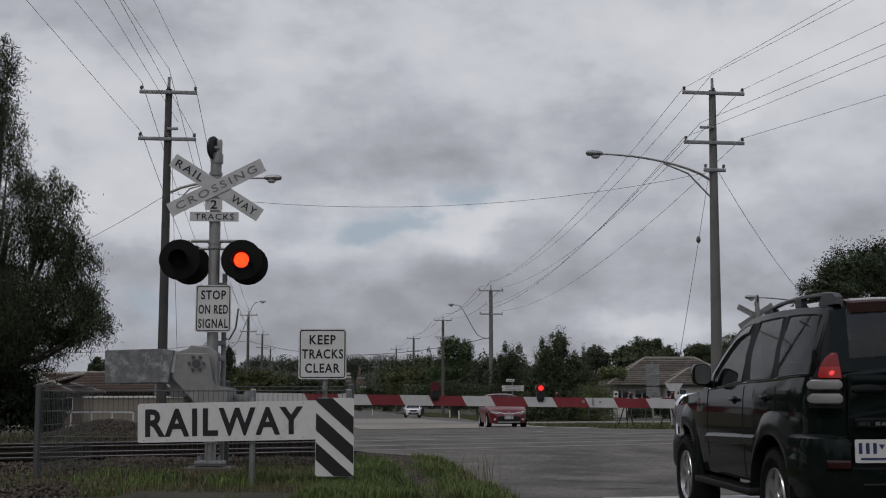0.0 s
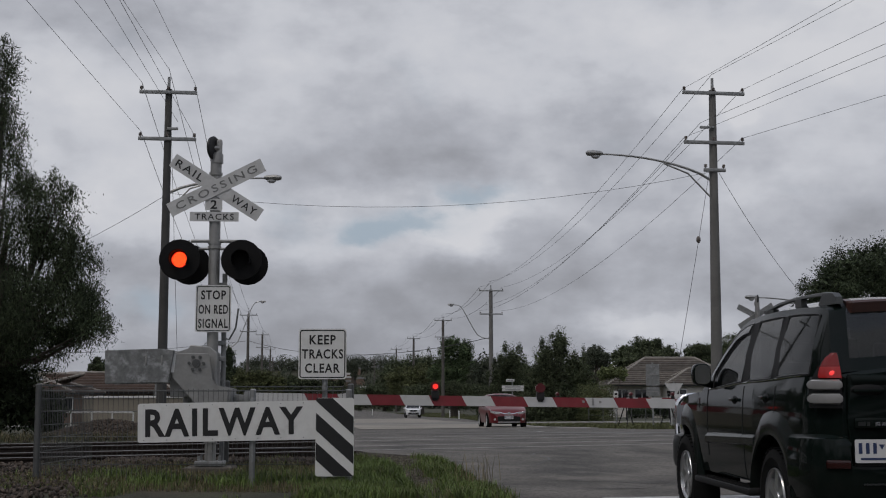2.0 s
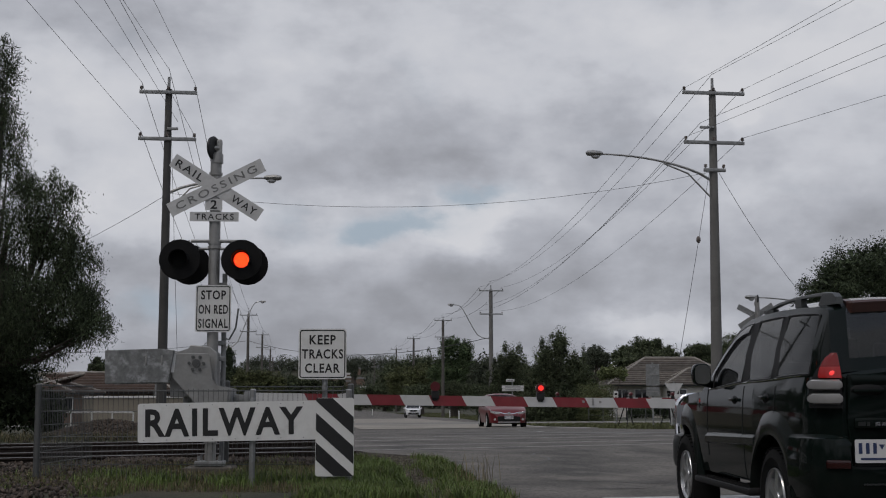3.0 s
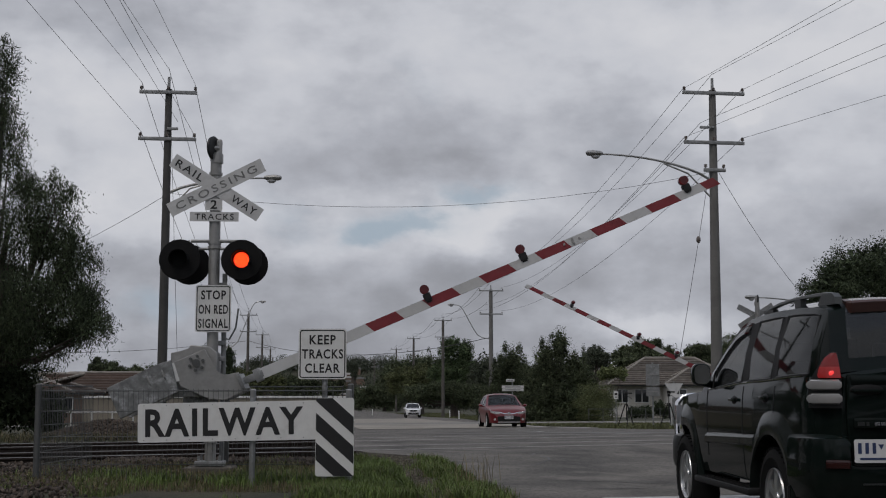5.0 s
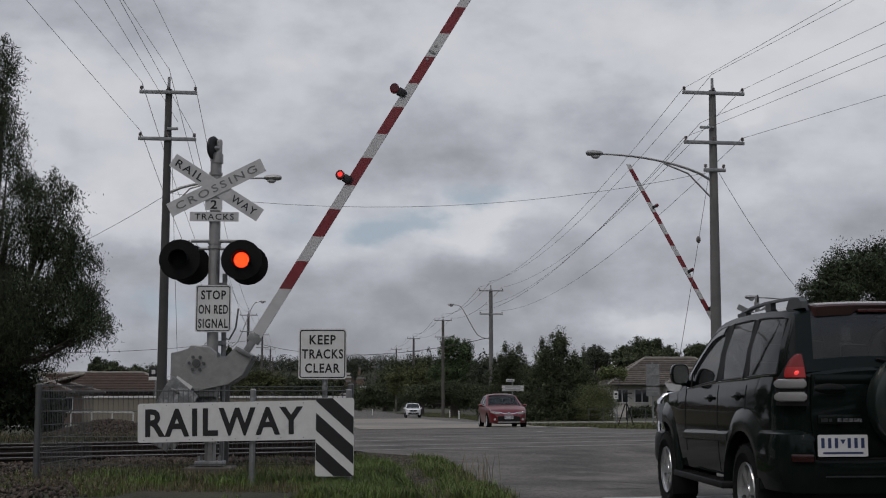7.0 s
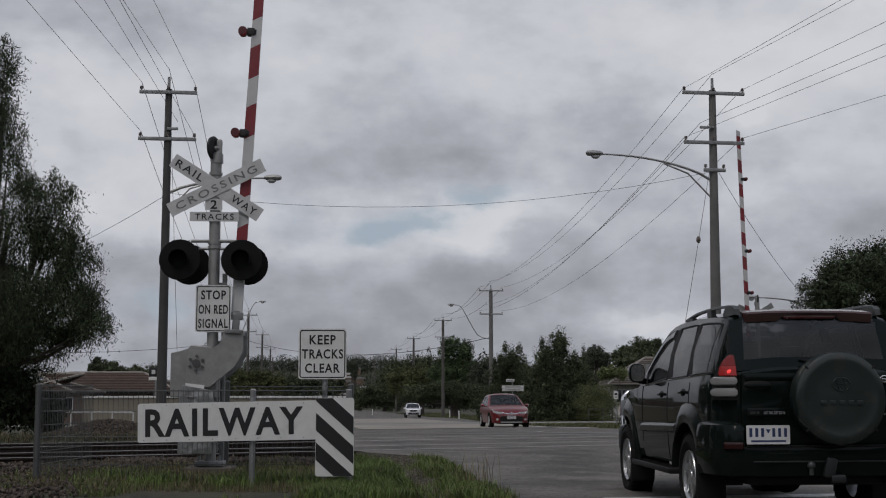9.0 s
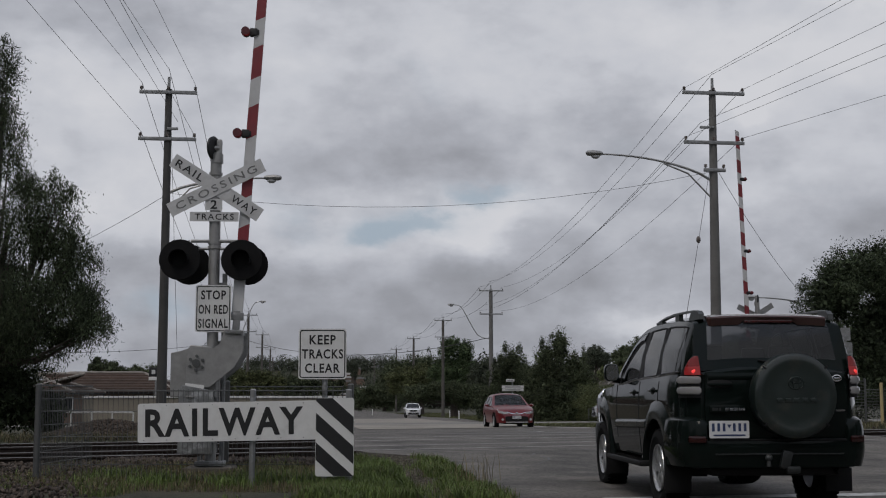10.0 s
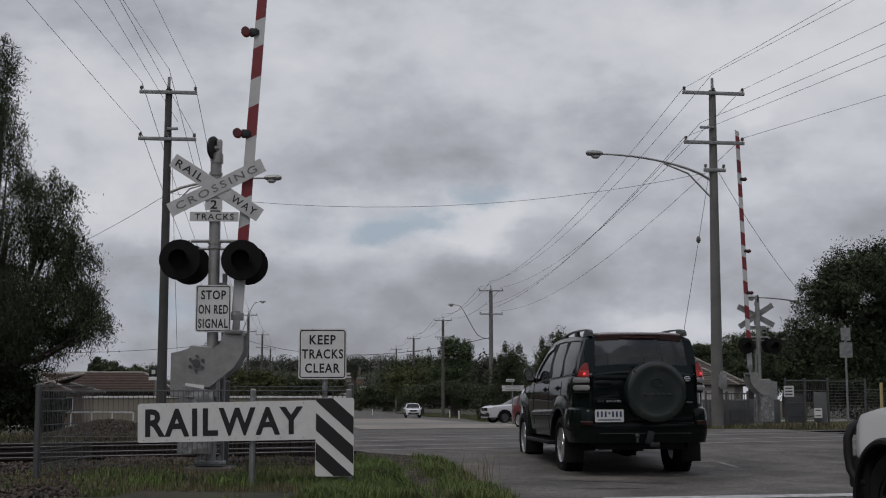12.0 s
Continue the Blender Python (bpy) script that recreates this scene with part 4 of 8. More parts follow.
def mesh_fence(name, a, b, z0, z1, label, bar=0.057, hor=(0.0, 0.28, 0.55, 0.80, 1.0), posts=(), r=0.0032, rail=0.016, steel=None, group="crossing fences"):
    """A panel of welded bars between two points of the plan, with posts at fractions of its length."""
    a, b = Vector((*a, 0)), Vector((*b, 0))
    d = b - a
    L = d.length
    ang = math.degrees(math.atan2(d.y, d.x))
    f = thing(name, pose(a.x, a.y, 0, 0, 0, ang), label, "fence", group)
    st = steel or FENCE_STEEL
    bm = B()
    n = int(L / bar)
    for i in range(n + 1):
        x = L * i / n
        cyl(bm, (x, 0, z0), (x, 0, z1 + 0.02), r, seg=5, caps=False)
    tagged(part("bar_infill", bm, st, f, smooth=False), kind="stuff")
    for h in hor:
        z = z0 + (z1 - z0) * h
        part("rail", cyl(B(), (0, 0.006, z), (L, 0.006, z), rail * 0.5 if h not in (0.0, 1.0) else rail * 0.8, seg=6), st, f)
    for k in posts:
        x = L * k
        bm = cyl(B(), (x, 0.01, z0 - 0.4), (x, 0.01, z1 + 0.07), 0.036, seg=14)
        ball(bm, (x, 0.01, z1 + 0.07), 0.037, (1, 1, 0.4), 12)
        part("post", bm, st, f)
    return f


mesh_fence("mesh_fence", (-4.655, 14.9), (-1.05, 15.0), -0.20, 0.965, "grey welded bar fence beside the crossing", posts=(0.0, 0.995), rail=0.0085, r=0.0028)
mesh_fence("mesh_fence", (-4.655, 14.93), (-4.60, 17.0), -0.18, 1.03, "grey welded bar fence panel running back to the rails", posts=(), bar=0.06, rail=0.010, hor=(0.0, 0.12, 0.25, 0.37, 0.5, 0.62, 0.75, 0.87, 1.0))
mesh_fence("mesh_fence", (-2.9, 17.4), (-1.36, 17.6), -0.12, 1.03, "grey welded bar fence behind the sign", posts=(0.0,), bar=0.12, rail=0.009)

# far side of the crossing
FY = 43.5


def px_x(x, y):
    return (x - 784) / 2277.0 * y


mesh_fence("mesh_fence", (px_x(1246, FY), FY), (px_x(1322, FY), FY + 0.2), -0.25, 1.00, "low grey bar fence behind the far boom", posts=(0, 0.5, 1), bar=0.11, r=0.012, rail=0.03)
mesh_fence("mesh_fence", (px_x(1378, FY), FY - 0.6), (px_x(1455, FY), FY - 0.4), -0.2, 1.42, "tall grey mesh gate panel at the footpath", posts=(0.0, 0.46, 1), bar=0.06, r=0.006, rail=0.03)
mesh_fence("mesh_fence", (px_x(1455, FY), FY - 0.4), (px_x(1506, FY), FY - 1.2), -0.2, 1.40, "grey mesh fence panel with close horizontal wires", posts=(1.0,), bar=0.12, hor=tuple(k / 16 for k in range(17)), r=0.005)
mesh_fence("mesh_fence", (px_x(1506, FY), FY - 1.2), (px_x(1556, FY), FY - 2.0), -0.2, 1.12, "grey mesh fence panel with close horizontal wires", posts=(), bar=0.12, hor=tuple(k / 14 for k in range(15)), r=0.005)
mesh_fence("mesh_fence", (px_x(1556, FY), FY - 2.0), (px_x(1640, FY), FY - 2.4), -0.2, 1.15, "grey mesh fence panel by the footpath", posts=(0.3, 1.0), bar=0.10, r=0.008)
YELLOW = mat("yellow_post_paint", (0.42, 0.33, 0.16), 0.6, vary=0.15)
tagged(part("bollard", cyl(ball(B(), (0, 0, 1.42), 0.05, (1, 1, 0.4), 12), (0, 0, -0.2), (0, 0, 1.42), 0.05, seg=14), YELLOW, m=pose(px_x(1555, 41.3), 41.3, -0.1)), "faded yellow steel post at the footpath gate", "post")
PANEL_GREY = mat("panel_grey", (0.105, 0.11, 0.112), 0.6, 0.1, vary=0.15, scale=3, dirt=(0.16, 0.16, 0.16), dirt_amount=0.4)
g = thing("gate_panel", pose(px_x(1400, FY), FY - 0.35, -0.25), "solid grey sheet steel panel behind the gate", "panel")
part("sheet", box(B(), (0, 0, 0.65), (0.62, 0.03, 1.1), bevel=0.008), PANEL_GREY, g)
part("frame", box(B(), (0, 0, 1.22), (0.68, 0.05, 0.05), bevel=0.008), FENCE_STEEL, g)
g = thing("gate_panel", pose(px_x(1436, FY), FY - 0.7, -0.25), "solid grey sheet steel gate post cover", "panel")
part("sheet", box(B(), (0, 0, 0.65), (0.42, 0.04, 1.3), bevel=0.008), PANEL_GREY, g)
low = thing("low_panel_fence", pose(px_x(1284, FY), FY + 0.4, -0.3), "low grey panel fence behind the far boom", "fence")
for k in range(-3, 9):
    part("panel", box(B(), (k * 0.22, 0, 0.55), (0.212, 0.03, 1.1), bevel=0.006), PANEL_GREY, low)


def small_notice(x, y, z, w, h, label, bars=3, face=None):
    t = thing("notice", pose(x, y, z), label, "notice", "small notices")
    pl = sign_plate(t, "plate", w, h, face or WHITE_SIGN, GALV_DULL, FACE, r=0.01)
    for k in range(bars):
        part("text_bar", box(B(), (0, h * (0.28 - 0.56 * k / max(1, bars - 1)), 0.005), (w * 0.72, h * 0.10, 0.002)), BLACK_PAINT, pl)
    return t


small_notice(px_x(1393, FY - 0.8), FY - 0.75, 1.07, 0.33, 0.36, "small white notice with grey lines on the mesh gate")
small_notice(px_x(1442, FY - 0.8), FY - 0.85, 0.36, 0.26, 0.32, "small white notice with grey lines on the gate cover", 2)
part_box = thing("junction_box", pose(px_x(1278, 40.6), 40.6, 0.0), "grey steel junction box on the power pole", "junction box")
part("case", box(B(), (0, 0, 1.4), (0.20, 0.16, 0.55), bevel=0.015), GALV_DULL, part_box)
part("mounting_rail", box(B(), (-0.1, 0.15, 1.4), (0.05, 0.25, 0.4)), GALV_DULL, part_box)

# posts with the backs of signs
def back_sign(x, y, plates, top, label, r=0.03):
    t = thing("road_sign", pose(x, y, gz(x, y)), label, "road sign", "signs seen from behind")
    part("post", cyl(B(), (0, 0, -0.2), (0, 0, top), r, seg=12), GALV_DULL, t)
    for w, h, z in plates:
        pl = part("sign_back", prism(B(), round_rect(w, h, 0.03, cy=z), -0.04, -0.032, "xz"), GALV_DULL, t)
        part("sign_clamp", box(B(), (0, -0.048, z), (w * 0.8, 0.012, 0.03)), GALV, pl)
    return t


back_sign(px_x(1153, 48), 48.0, [(0.50, 0.80, 1.95), (0.50, 0.34, 1.33)], 2.4, "grey back of two road sign plates on a post")
back_sign(px_x(1495, 42.3), 42.3, [(0.32, 0.42, 3.02), (0.42, 0.50, 2.50)], 3.3, "pair of grey sign backs on a tall thin post", 0.035)
s = thing("give_way_sign", pose(px_x(1190, 50), 50.0, gz(px_x(1190, 50), 50)), "pale back of a triangular give way sign on a post", "road sign")
part("post", cyl(B(), (0, 0, -0.2), (0, 0, 1.75), 0.03, seg=12), GALV_DULL, s)
part("sign_back", prism(B(), [(-0.36, 1.68), (0.36, 1.68), (0.0, 1.1)], -0.04, -0.032, "xz"), GREY_SIGN, s)
s = thing("service_cabinet", pose(px_x(1193, 49), 49.0, gz(px_x(1193, 49), 49)), "pale grey service cabinet on the verge", "cabinet")
part("case", box(B(), (0, 0, 0.62), (0.42, 0.35, 1.24), bevel=0.02), GREY_SIGN, s)
part("door_seam", box(B(), (0, -0.178, 0.62), (0.34, 0.006, 1.0)), GALV_DULL, s)
s = thing("speed_sign", pose(px_x(1088, 62), 62.0, gz(px_x(1088, 62), 62)), "small white sign with dark bars on a thin post", "road sign")
part("post", cyl(B(), (0, 0, -0.2), (0, 0, 1.7), 0.02, seg=10), GALV_DULL, s)
pl = sign_plate(s, "plate", 0.22, 0.36, WHITE_SIGN, GALV_DULL, Matrix.Translation((0, -0.03, 1.45)) @ FACE, r=0.01)
part("text_bar", box(B(), (0, 0.05, 0.005), (0.13, 0.1, 0.002)), BLACK_PAINT, pl)
part("text_bar", box(B(), (0, -0.09, 0.005), (0.13, 0.04, 0.002)), BLACK_PAINT, pl)
s = thing("street_name_post", pose(px_x(906, 66), 66.0, gz(px_x(906, 66), 66)), "street name blades with plain bars on a post", "road sign")
part("post", cyl(B(), (0, 0, -0.2), (0, 0, 2.35), 0.03, seg=12), GALV_DULL, s)
for z, w, x in ((2.28, 0.42, -0.1), (1.95, 1.12, 0.02), (1.80, 1.1, 0.02)):
    b = part("name_blade", box(B(), (x, -0.03, z), (w, 0.02, 0.13), bevel=0.004), GREY_SIGN, s)
    part("text_bar", box(B(), (x, -0.042, z), (w * 0.7, 0.006, 0.05)), GALV_DULL, b)


def camera_tripod(x, y):
    t = thing("tripod", pose(x, y, gz(x, y)), "black three legged tripod with a small camera on top", "tripod")
    for k in range(3):
        a = radians(90 + 120 * k + 60)
        lg = part("leg", tube(B(), [(0.04 * math.cos(a), 0.04 * math.sin(a), 0.86), (0.20 * math.cos(a), 0.20 * math.sin(a), 0.43), (0.36 * math.cos(a), 0.36 * math.sin(a), -0.02)], [0.022, 0.018, 0.013], 8), DARK_PLASTIC, t)
        part("brace", tube(B(), [(0.2 * math.cos(a), 0.2 * math.sin(a), 0.42), (0, 0, 0.36)], 0.007, 5), DARK_PLASTIC, lg)
    part("column", cyl(B(), (0, 0, 0.3), (0, 0, 1.12), 0.017, seg=10), DARK_PLASTIC, t)
    part("head", box(B(), (0, 0, 1.13), (0.09, 0.1, 0.09), bevel=0.01), DARK_PLASTIC, t)
    part("camera_body", box(box(B(), (0, 0, 1.23), (0.12, 0.09, 0.10), bevel=0.012), (0.12, 0, 1.24), (0.18, 0.05, 0.045), None, 0.01), DARK_PLASTIC, t)
    part("handle", tube(B(), [(0, 0, 1.15), (0.12, -0.05, 1.10), (0.2, -0.08, 1.02)], 0.009, 6), DARK_PLASTIC, t)


camera_tripod(px_x(1106, 46), 46.0)
camera_tripod(px_x(1181, 44.5), 44.5)


# ---- houses ----
TILE = mat("roof_tile", (0.078, 0.066, 0.056), 0.85, vary=0.3, scale=2.5, per_object=0.25, dirt=(0.15, 0.135, 0.118), dirt_amount=0.5, dirt_scale=1.0)
TILE_BROWN = mat("brown_roof_tile", (0.070, 0.045, 0.034), 0.85, vary=0.25, scale=1.5, per_object=0.15, dirt=(0.10, 0.072, 0.055), dirt_amount=0.5, dirt_scale=1.0)
RIDGE = mat("ridge_tile", (0.24, 0.22, 0.195), 0.85, vary=0.2, scale=2)
WEATHERBOARD = mat("weatherboard", (0.52, 0.50, 0.46), 0.75, vary=0.08, scale=1.5)
HOUSE_GLASS = mat("window_glass", (0.02, 0.022, 0.025), 0.06, vary=0.1)
CREAM = mat("cream_sheet_fence", (0.24, 0.215, 0.175), 0.6, vary=0.1, scale=1.2, dirt=(0.24, 0.22, 0.19), dirt_amount=0.5, dirt_scale=0.8)
BRICK = mat("brown_brick_wall", (0.16, 0.11, 0.085), 0.9, vary=0.2, scale=3)


def hip_roof(parent, x0, x1, y0, y1, ze, zr, courses=14, tile=None, name="roof"):
    """A hip roof in stepped tile courses, with a ridge and hip caps."""
    hx = (y1 - y0) / 2
    rx0, rx1, ry = x0 + hx * 0.95, x1 - hx * 0.95, (y0 + y1) / 2
    rf = new(name)
    rf.parent = parent
    tagged(rf, "weathered brown tiled hip roof")
    bm = B()
    for k in range(courses):
        a, b = k / courses, (k + 1.06) / courses
        b = min(b, 1.0)

        def rect(f, dz):
            return [(x0 + (rx0 - x0) * f, y0 + (ry - y0) * f, ze + (zr - ze) * f + dz), (x1 + (rx1 - x1) * f, y0 + (ry - y0) * f, ze + (zr - ze) * f + dz), (x1 + (rx1 - x1) * f, y1 + (ry - y1) * f, ze + (zr - ze) * f + dz), (x0 + (rx0 - x0) * f, y1 + (ry - y1) * f, ze + (zr - ze) * f + dz)]
        c = B()
        rings(c, [rect(a, -0.03), rect(a, 0.095), rect(b, 0.012)], cap=False)
        part("tile_course", c, tile or TILE, rf, smooth=False)
    for p, q in (((x0, y0, ze), (rx0, ry, zr)), ((x1, y0, ze), (rx1, ry, zr)), ((x0, y1, ze), (rx0, ry, zr)), ((x1, y1, ze), (rx1, ry, zr)), ((rx0, ry, zr), (rx1, ry, zr))):
        p, q = Vector(p) + Vector((0, 0, 0.05)), Vector(q) + Vector((0, 0, 0.05))
        nn = max(2, int((q - p).length / 0.4))
        part("ridge_cap", tube(B(), [p.lerp(q, (i + j) / nn) for i in range(nn) for j in (0.0, 0.96)], [r_ for i in range(nn) for r_ in (0.115, 0.09)], 8), RIDGE, rf)
    part("gutter", rings(B(), [[(x0 - 0.05, y0 - 0.06, ze - 0.1), (x1 + 0.05, y0 - 0.06, ze - 0.1), (x1 + 0.05, y1, ze - 0.1), (x0 - 0.05, y1, ze - 0.1)], [(x0 - 0.05, y0 - 0.06, ze + 0.02), (x1 + 0.05, y0 - 0.06, ze + 0.02), (x1 + 0.05, y1, ze + 0.02), (x0 - 0.05, y1, ze + 0.02)]]), DARK_PLASTIC, rf)
    return rf


def house_window(parent, x, y, z, w, h):
    wn_ = part("window", box(B(), (x, y - 0.02, z), (w, 0.06, h), bevel=0.01), HOUSE_GLASS, parent, "dark house window")
    for dx in (-w / 2, 0, w / 2):
        part("window_frame", box(B(), (x + dx, y - 0.055, z), (0.07, 0.05, h + 0.06)), WHITE_SIGN, wn_)
    for dz in (-h / 2, h / 2):
        part("window_frame", box(B(), (x, y - 0.055, z + dz), (w + 0.07, 0.05, 0.06)), WHITE_SIGN, wn_)


def build_house_right():
    y = 120.0
    zg = -1.02
    h = thing("house", pose(0, 0, 0), "low weatherboard house with a brown tiled hip roof", "house", "houses")
    x0, x1 = px_x(1076, y), px_x(1318, y)
    for k in range(11):
        part("weatherboard", box(B(), ((x0 + x1) / 2 + 0.3, y + 4, zg + 0.14 + k * 0.265), (x1 - x0 - 1.0, 7.0, 0.262), pose(0, 0, 0, 0.6, 0, 0)), WEATHERBOARD, h)
    hip_roof(h, x0 - 0.2, x1 + 0.2, y - 0.4, y + 8.4, 1.95, 4.55)
    hip_roof(h, px_x(1163, y), px_x(1245, y) + 2.5, y - 3.2, y + 2.6, 1.93, 3.45, courses=9, name="front_roof")
    part("front_wall", box(B(), ((px_x(1163, y) + px_x(1245, y)) / 2 + 1.3, y - 0.8, zg + 1.45), (px_x(1245, y) - px_x(1163, y) + 1.6, 4.0, 2.95), bevel=0.02), WEATHERBOARD, h)
    house_window(h, px_x(1100, y), y + 0.45, 0.95, 1.1, 1.2)
    house_window(h, px_x(1135, y), y + 0.45, 0.95, 1.3, 1.2)
    house_window(h, px_x(1190, y), y - 2.85, 0.95, 1.3, 1.2)


build_house_right()


def build_house_left(x0, x1, y, ridge, eave, label, wall=None):
    h = thing("house", pose(0, 0, 0), label, "house", "houses")
    part("wall", box(B(), ((x0 + x1) / 2, y + 4, (eave - 1.6) / 2), (x1 - x0 - 0.8, 7.2, eave + 1.5), bevel=0.03), wall or BRICK, h)
    hip_roof(h, x0, x1, y - 0.2, y + 8.2, eave, ridge, courses=12, tile=TILE_BROWN)
    for k in range(3):
        house_window(h, x0 + (x1 - x0) * (0.2 + 0.3 * k), y + 0.38, eave - 0.75, 1.4, 0.9)


build_house_left(px_x(20, 110), px_x(320, 110) , 110.0, 2.95, 1.25, "long brick house with a brown tiled roof")
build_house_left(px_x(300, 128), px_x(470, 128), 128.0, 2.6, 1.2, "brick house with a dark brown tiled roof")
build_house_left(px_x(40, 92), px_x(150, 92), 90.0, 2.5, 1.15, "small brick house with a pale brown tiled roof")
build_house_left(px_x(1030, 170), px_x(1105, 170), 170.0, 5.2, 3.2, "grey roofed house behind the garden trees")

# cream fence and white rail beyond the tracks
f = thing("sheet_fence", pose(px_x(150, 50), 50.0, -0.62), "long cream sheet steel fence with a pale capping", "fence")
fl = px_x(618, 50) - px_x(150, 50)
nseg = 36
fence_sheet = mesh_of("fence_sheet", prism(B(), [(0, 0), (0.11, 0), (0.125, 0.03), (0.20, 0.03), (0.215, 0), (fl / nseg - 0.004, 0), (fl / nseg - 0.004, 0.012), (0, 0.012)], 0.05, 1.46, "xy"))
fence_sheet.materials.append(CREAM)
for k in range(nseg):
    shared("sheet", fence_sheet, f, pose(fl * k / nseg, 0, 0, 0, 0, 0))
part("capping", box(B(), (fl / 2, 0, 1.50), (fl, 0.07, 0.08), bevel=0.01), WHITE_SIGN, f)
rl = thing("pipe_rail", pose(px_x(95, 44), 44.0, -0.35), "low white pipe rail fence", "fence")
rlen = px_x(240, 44) - px_x(95, 44)
part("rail", cyl(B(), (0, 0, 0.72), (rlen, 0, 0.72), 0.035, seg=10), WHITE_SIGN, rl)
for k in range(5):
    part("post", cyl(B(), (rlen * k / 4, 0, -0.1), (rlen * k / 4, 0, 0.72), 0.03, seg=8), WHITE_SIGN, rl)
sb = thing("shop_sign", pose(px_x(278, 70), 70.0, -0.6), "small black and white shop sign on a post", "sign")
part("post", cyl(B(), (0, 0.05, -0.2), (0, 0.05, 2.6), 0.05, seg=10), GALV_DULL, sb)
part("board", box(B(), (-0.12, 0, 2.82), (0.5, 0.06, 0.5), bevel=0.01), BLACK_PAINT, sb)
part("board", box(B(), (-0.12, 0, 2.46), (0.5, 0.06, 0.18), bevel=0.01), WHITE_SIGN, sb)
part("text_bar", box(B(), (-0.12, -0.035, 2.82), (0.2, 0.01, 0.22)), GREY_SIGN, sb)

# low garden fence before the house, guide posts
gf = thing("garden_fence", pose(px_x(1040, 75), 75.0, gz(px_x(1100, 75), 75)), "low dark wire garden fence", "fence")
gl_ = px_x(1215, 75) - px_x(1040, 75)
for k in range(8):
    part("post", cyl(B(), (gl_ * k / 7, 0, -0.1), (gl_ * k / 7, 0, 0.85), 0.02, seg=8), FENCE_STEEL, gf)
for z in (0.80, 0.45):
    part("rail", cyl(B(), (0, 0, z), (gl_, 0, z), 0.011, seg=6), FENCE_STEEL, gf)
for x, y, h in ((px_x(812, 118), 118, 0.75), (px_x(660, 190), 190, 0.9), (px_x(796, 140), 140, 0.8)):
    tagged(part("guide_post", box(B(), (0, 0, h / 2), (0.10, 0.06, h), bevel=0.015), WHITE_SIGN, m=pose(x, y, gz(x, y))), "small white guide post on the verge", "post", "guide posts")
sl = power_pole(px_x(1446, 62), 62.0, 5.9, "street light pole half hidden behind the large tree", arms=(), light=(0.3, 2.9, 0.45, 183), spike=0, group="street poles")

# ---- vehicles ----
def lerp_at(tab, y):
    return float(np.interp(y, [p[0] for p in tab], [p[1] for p in tab]))


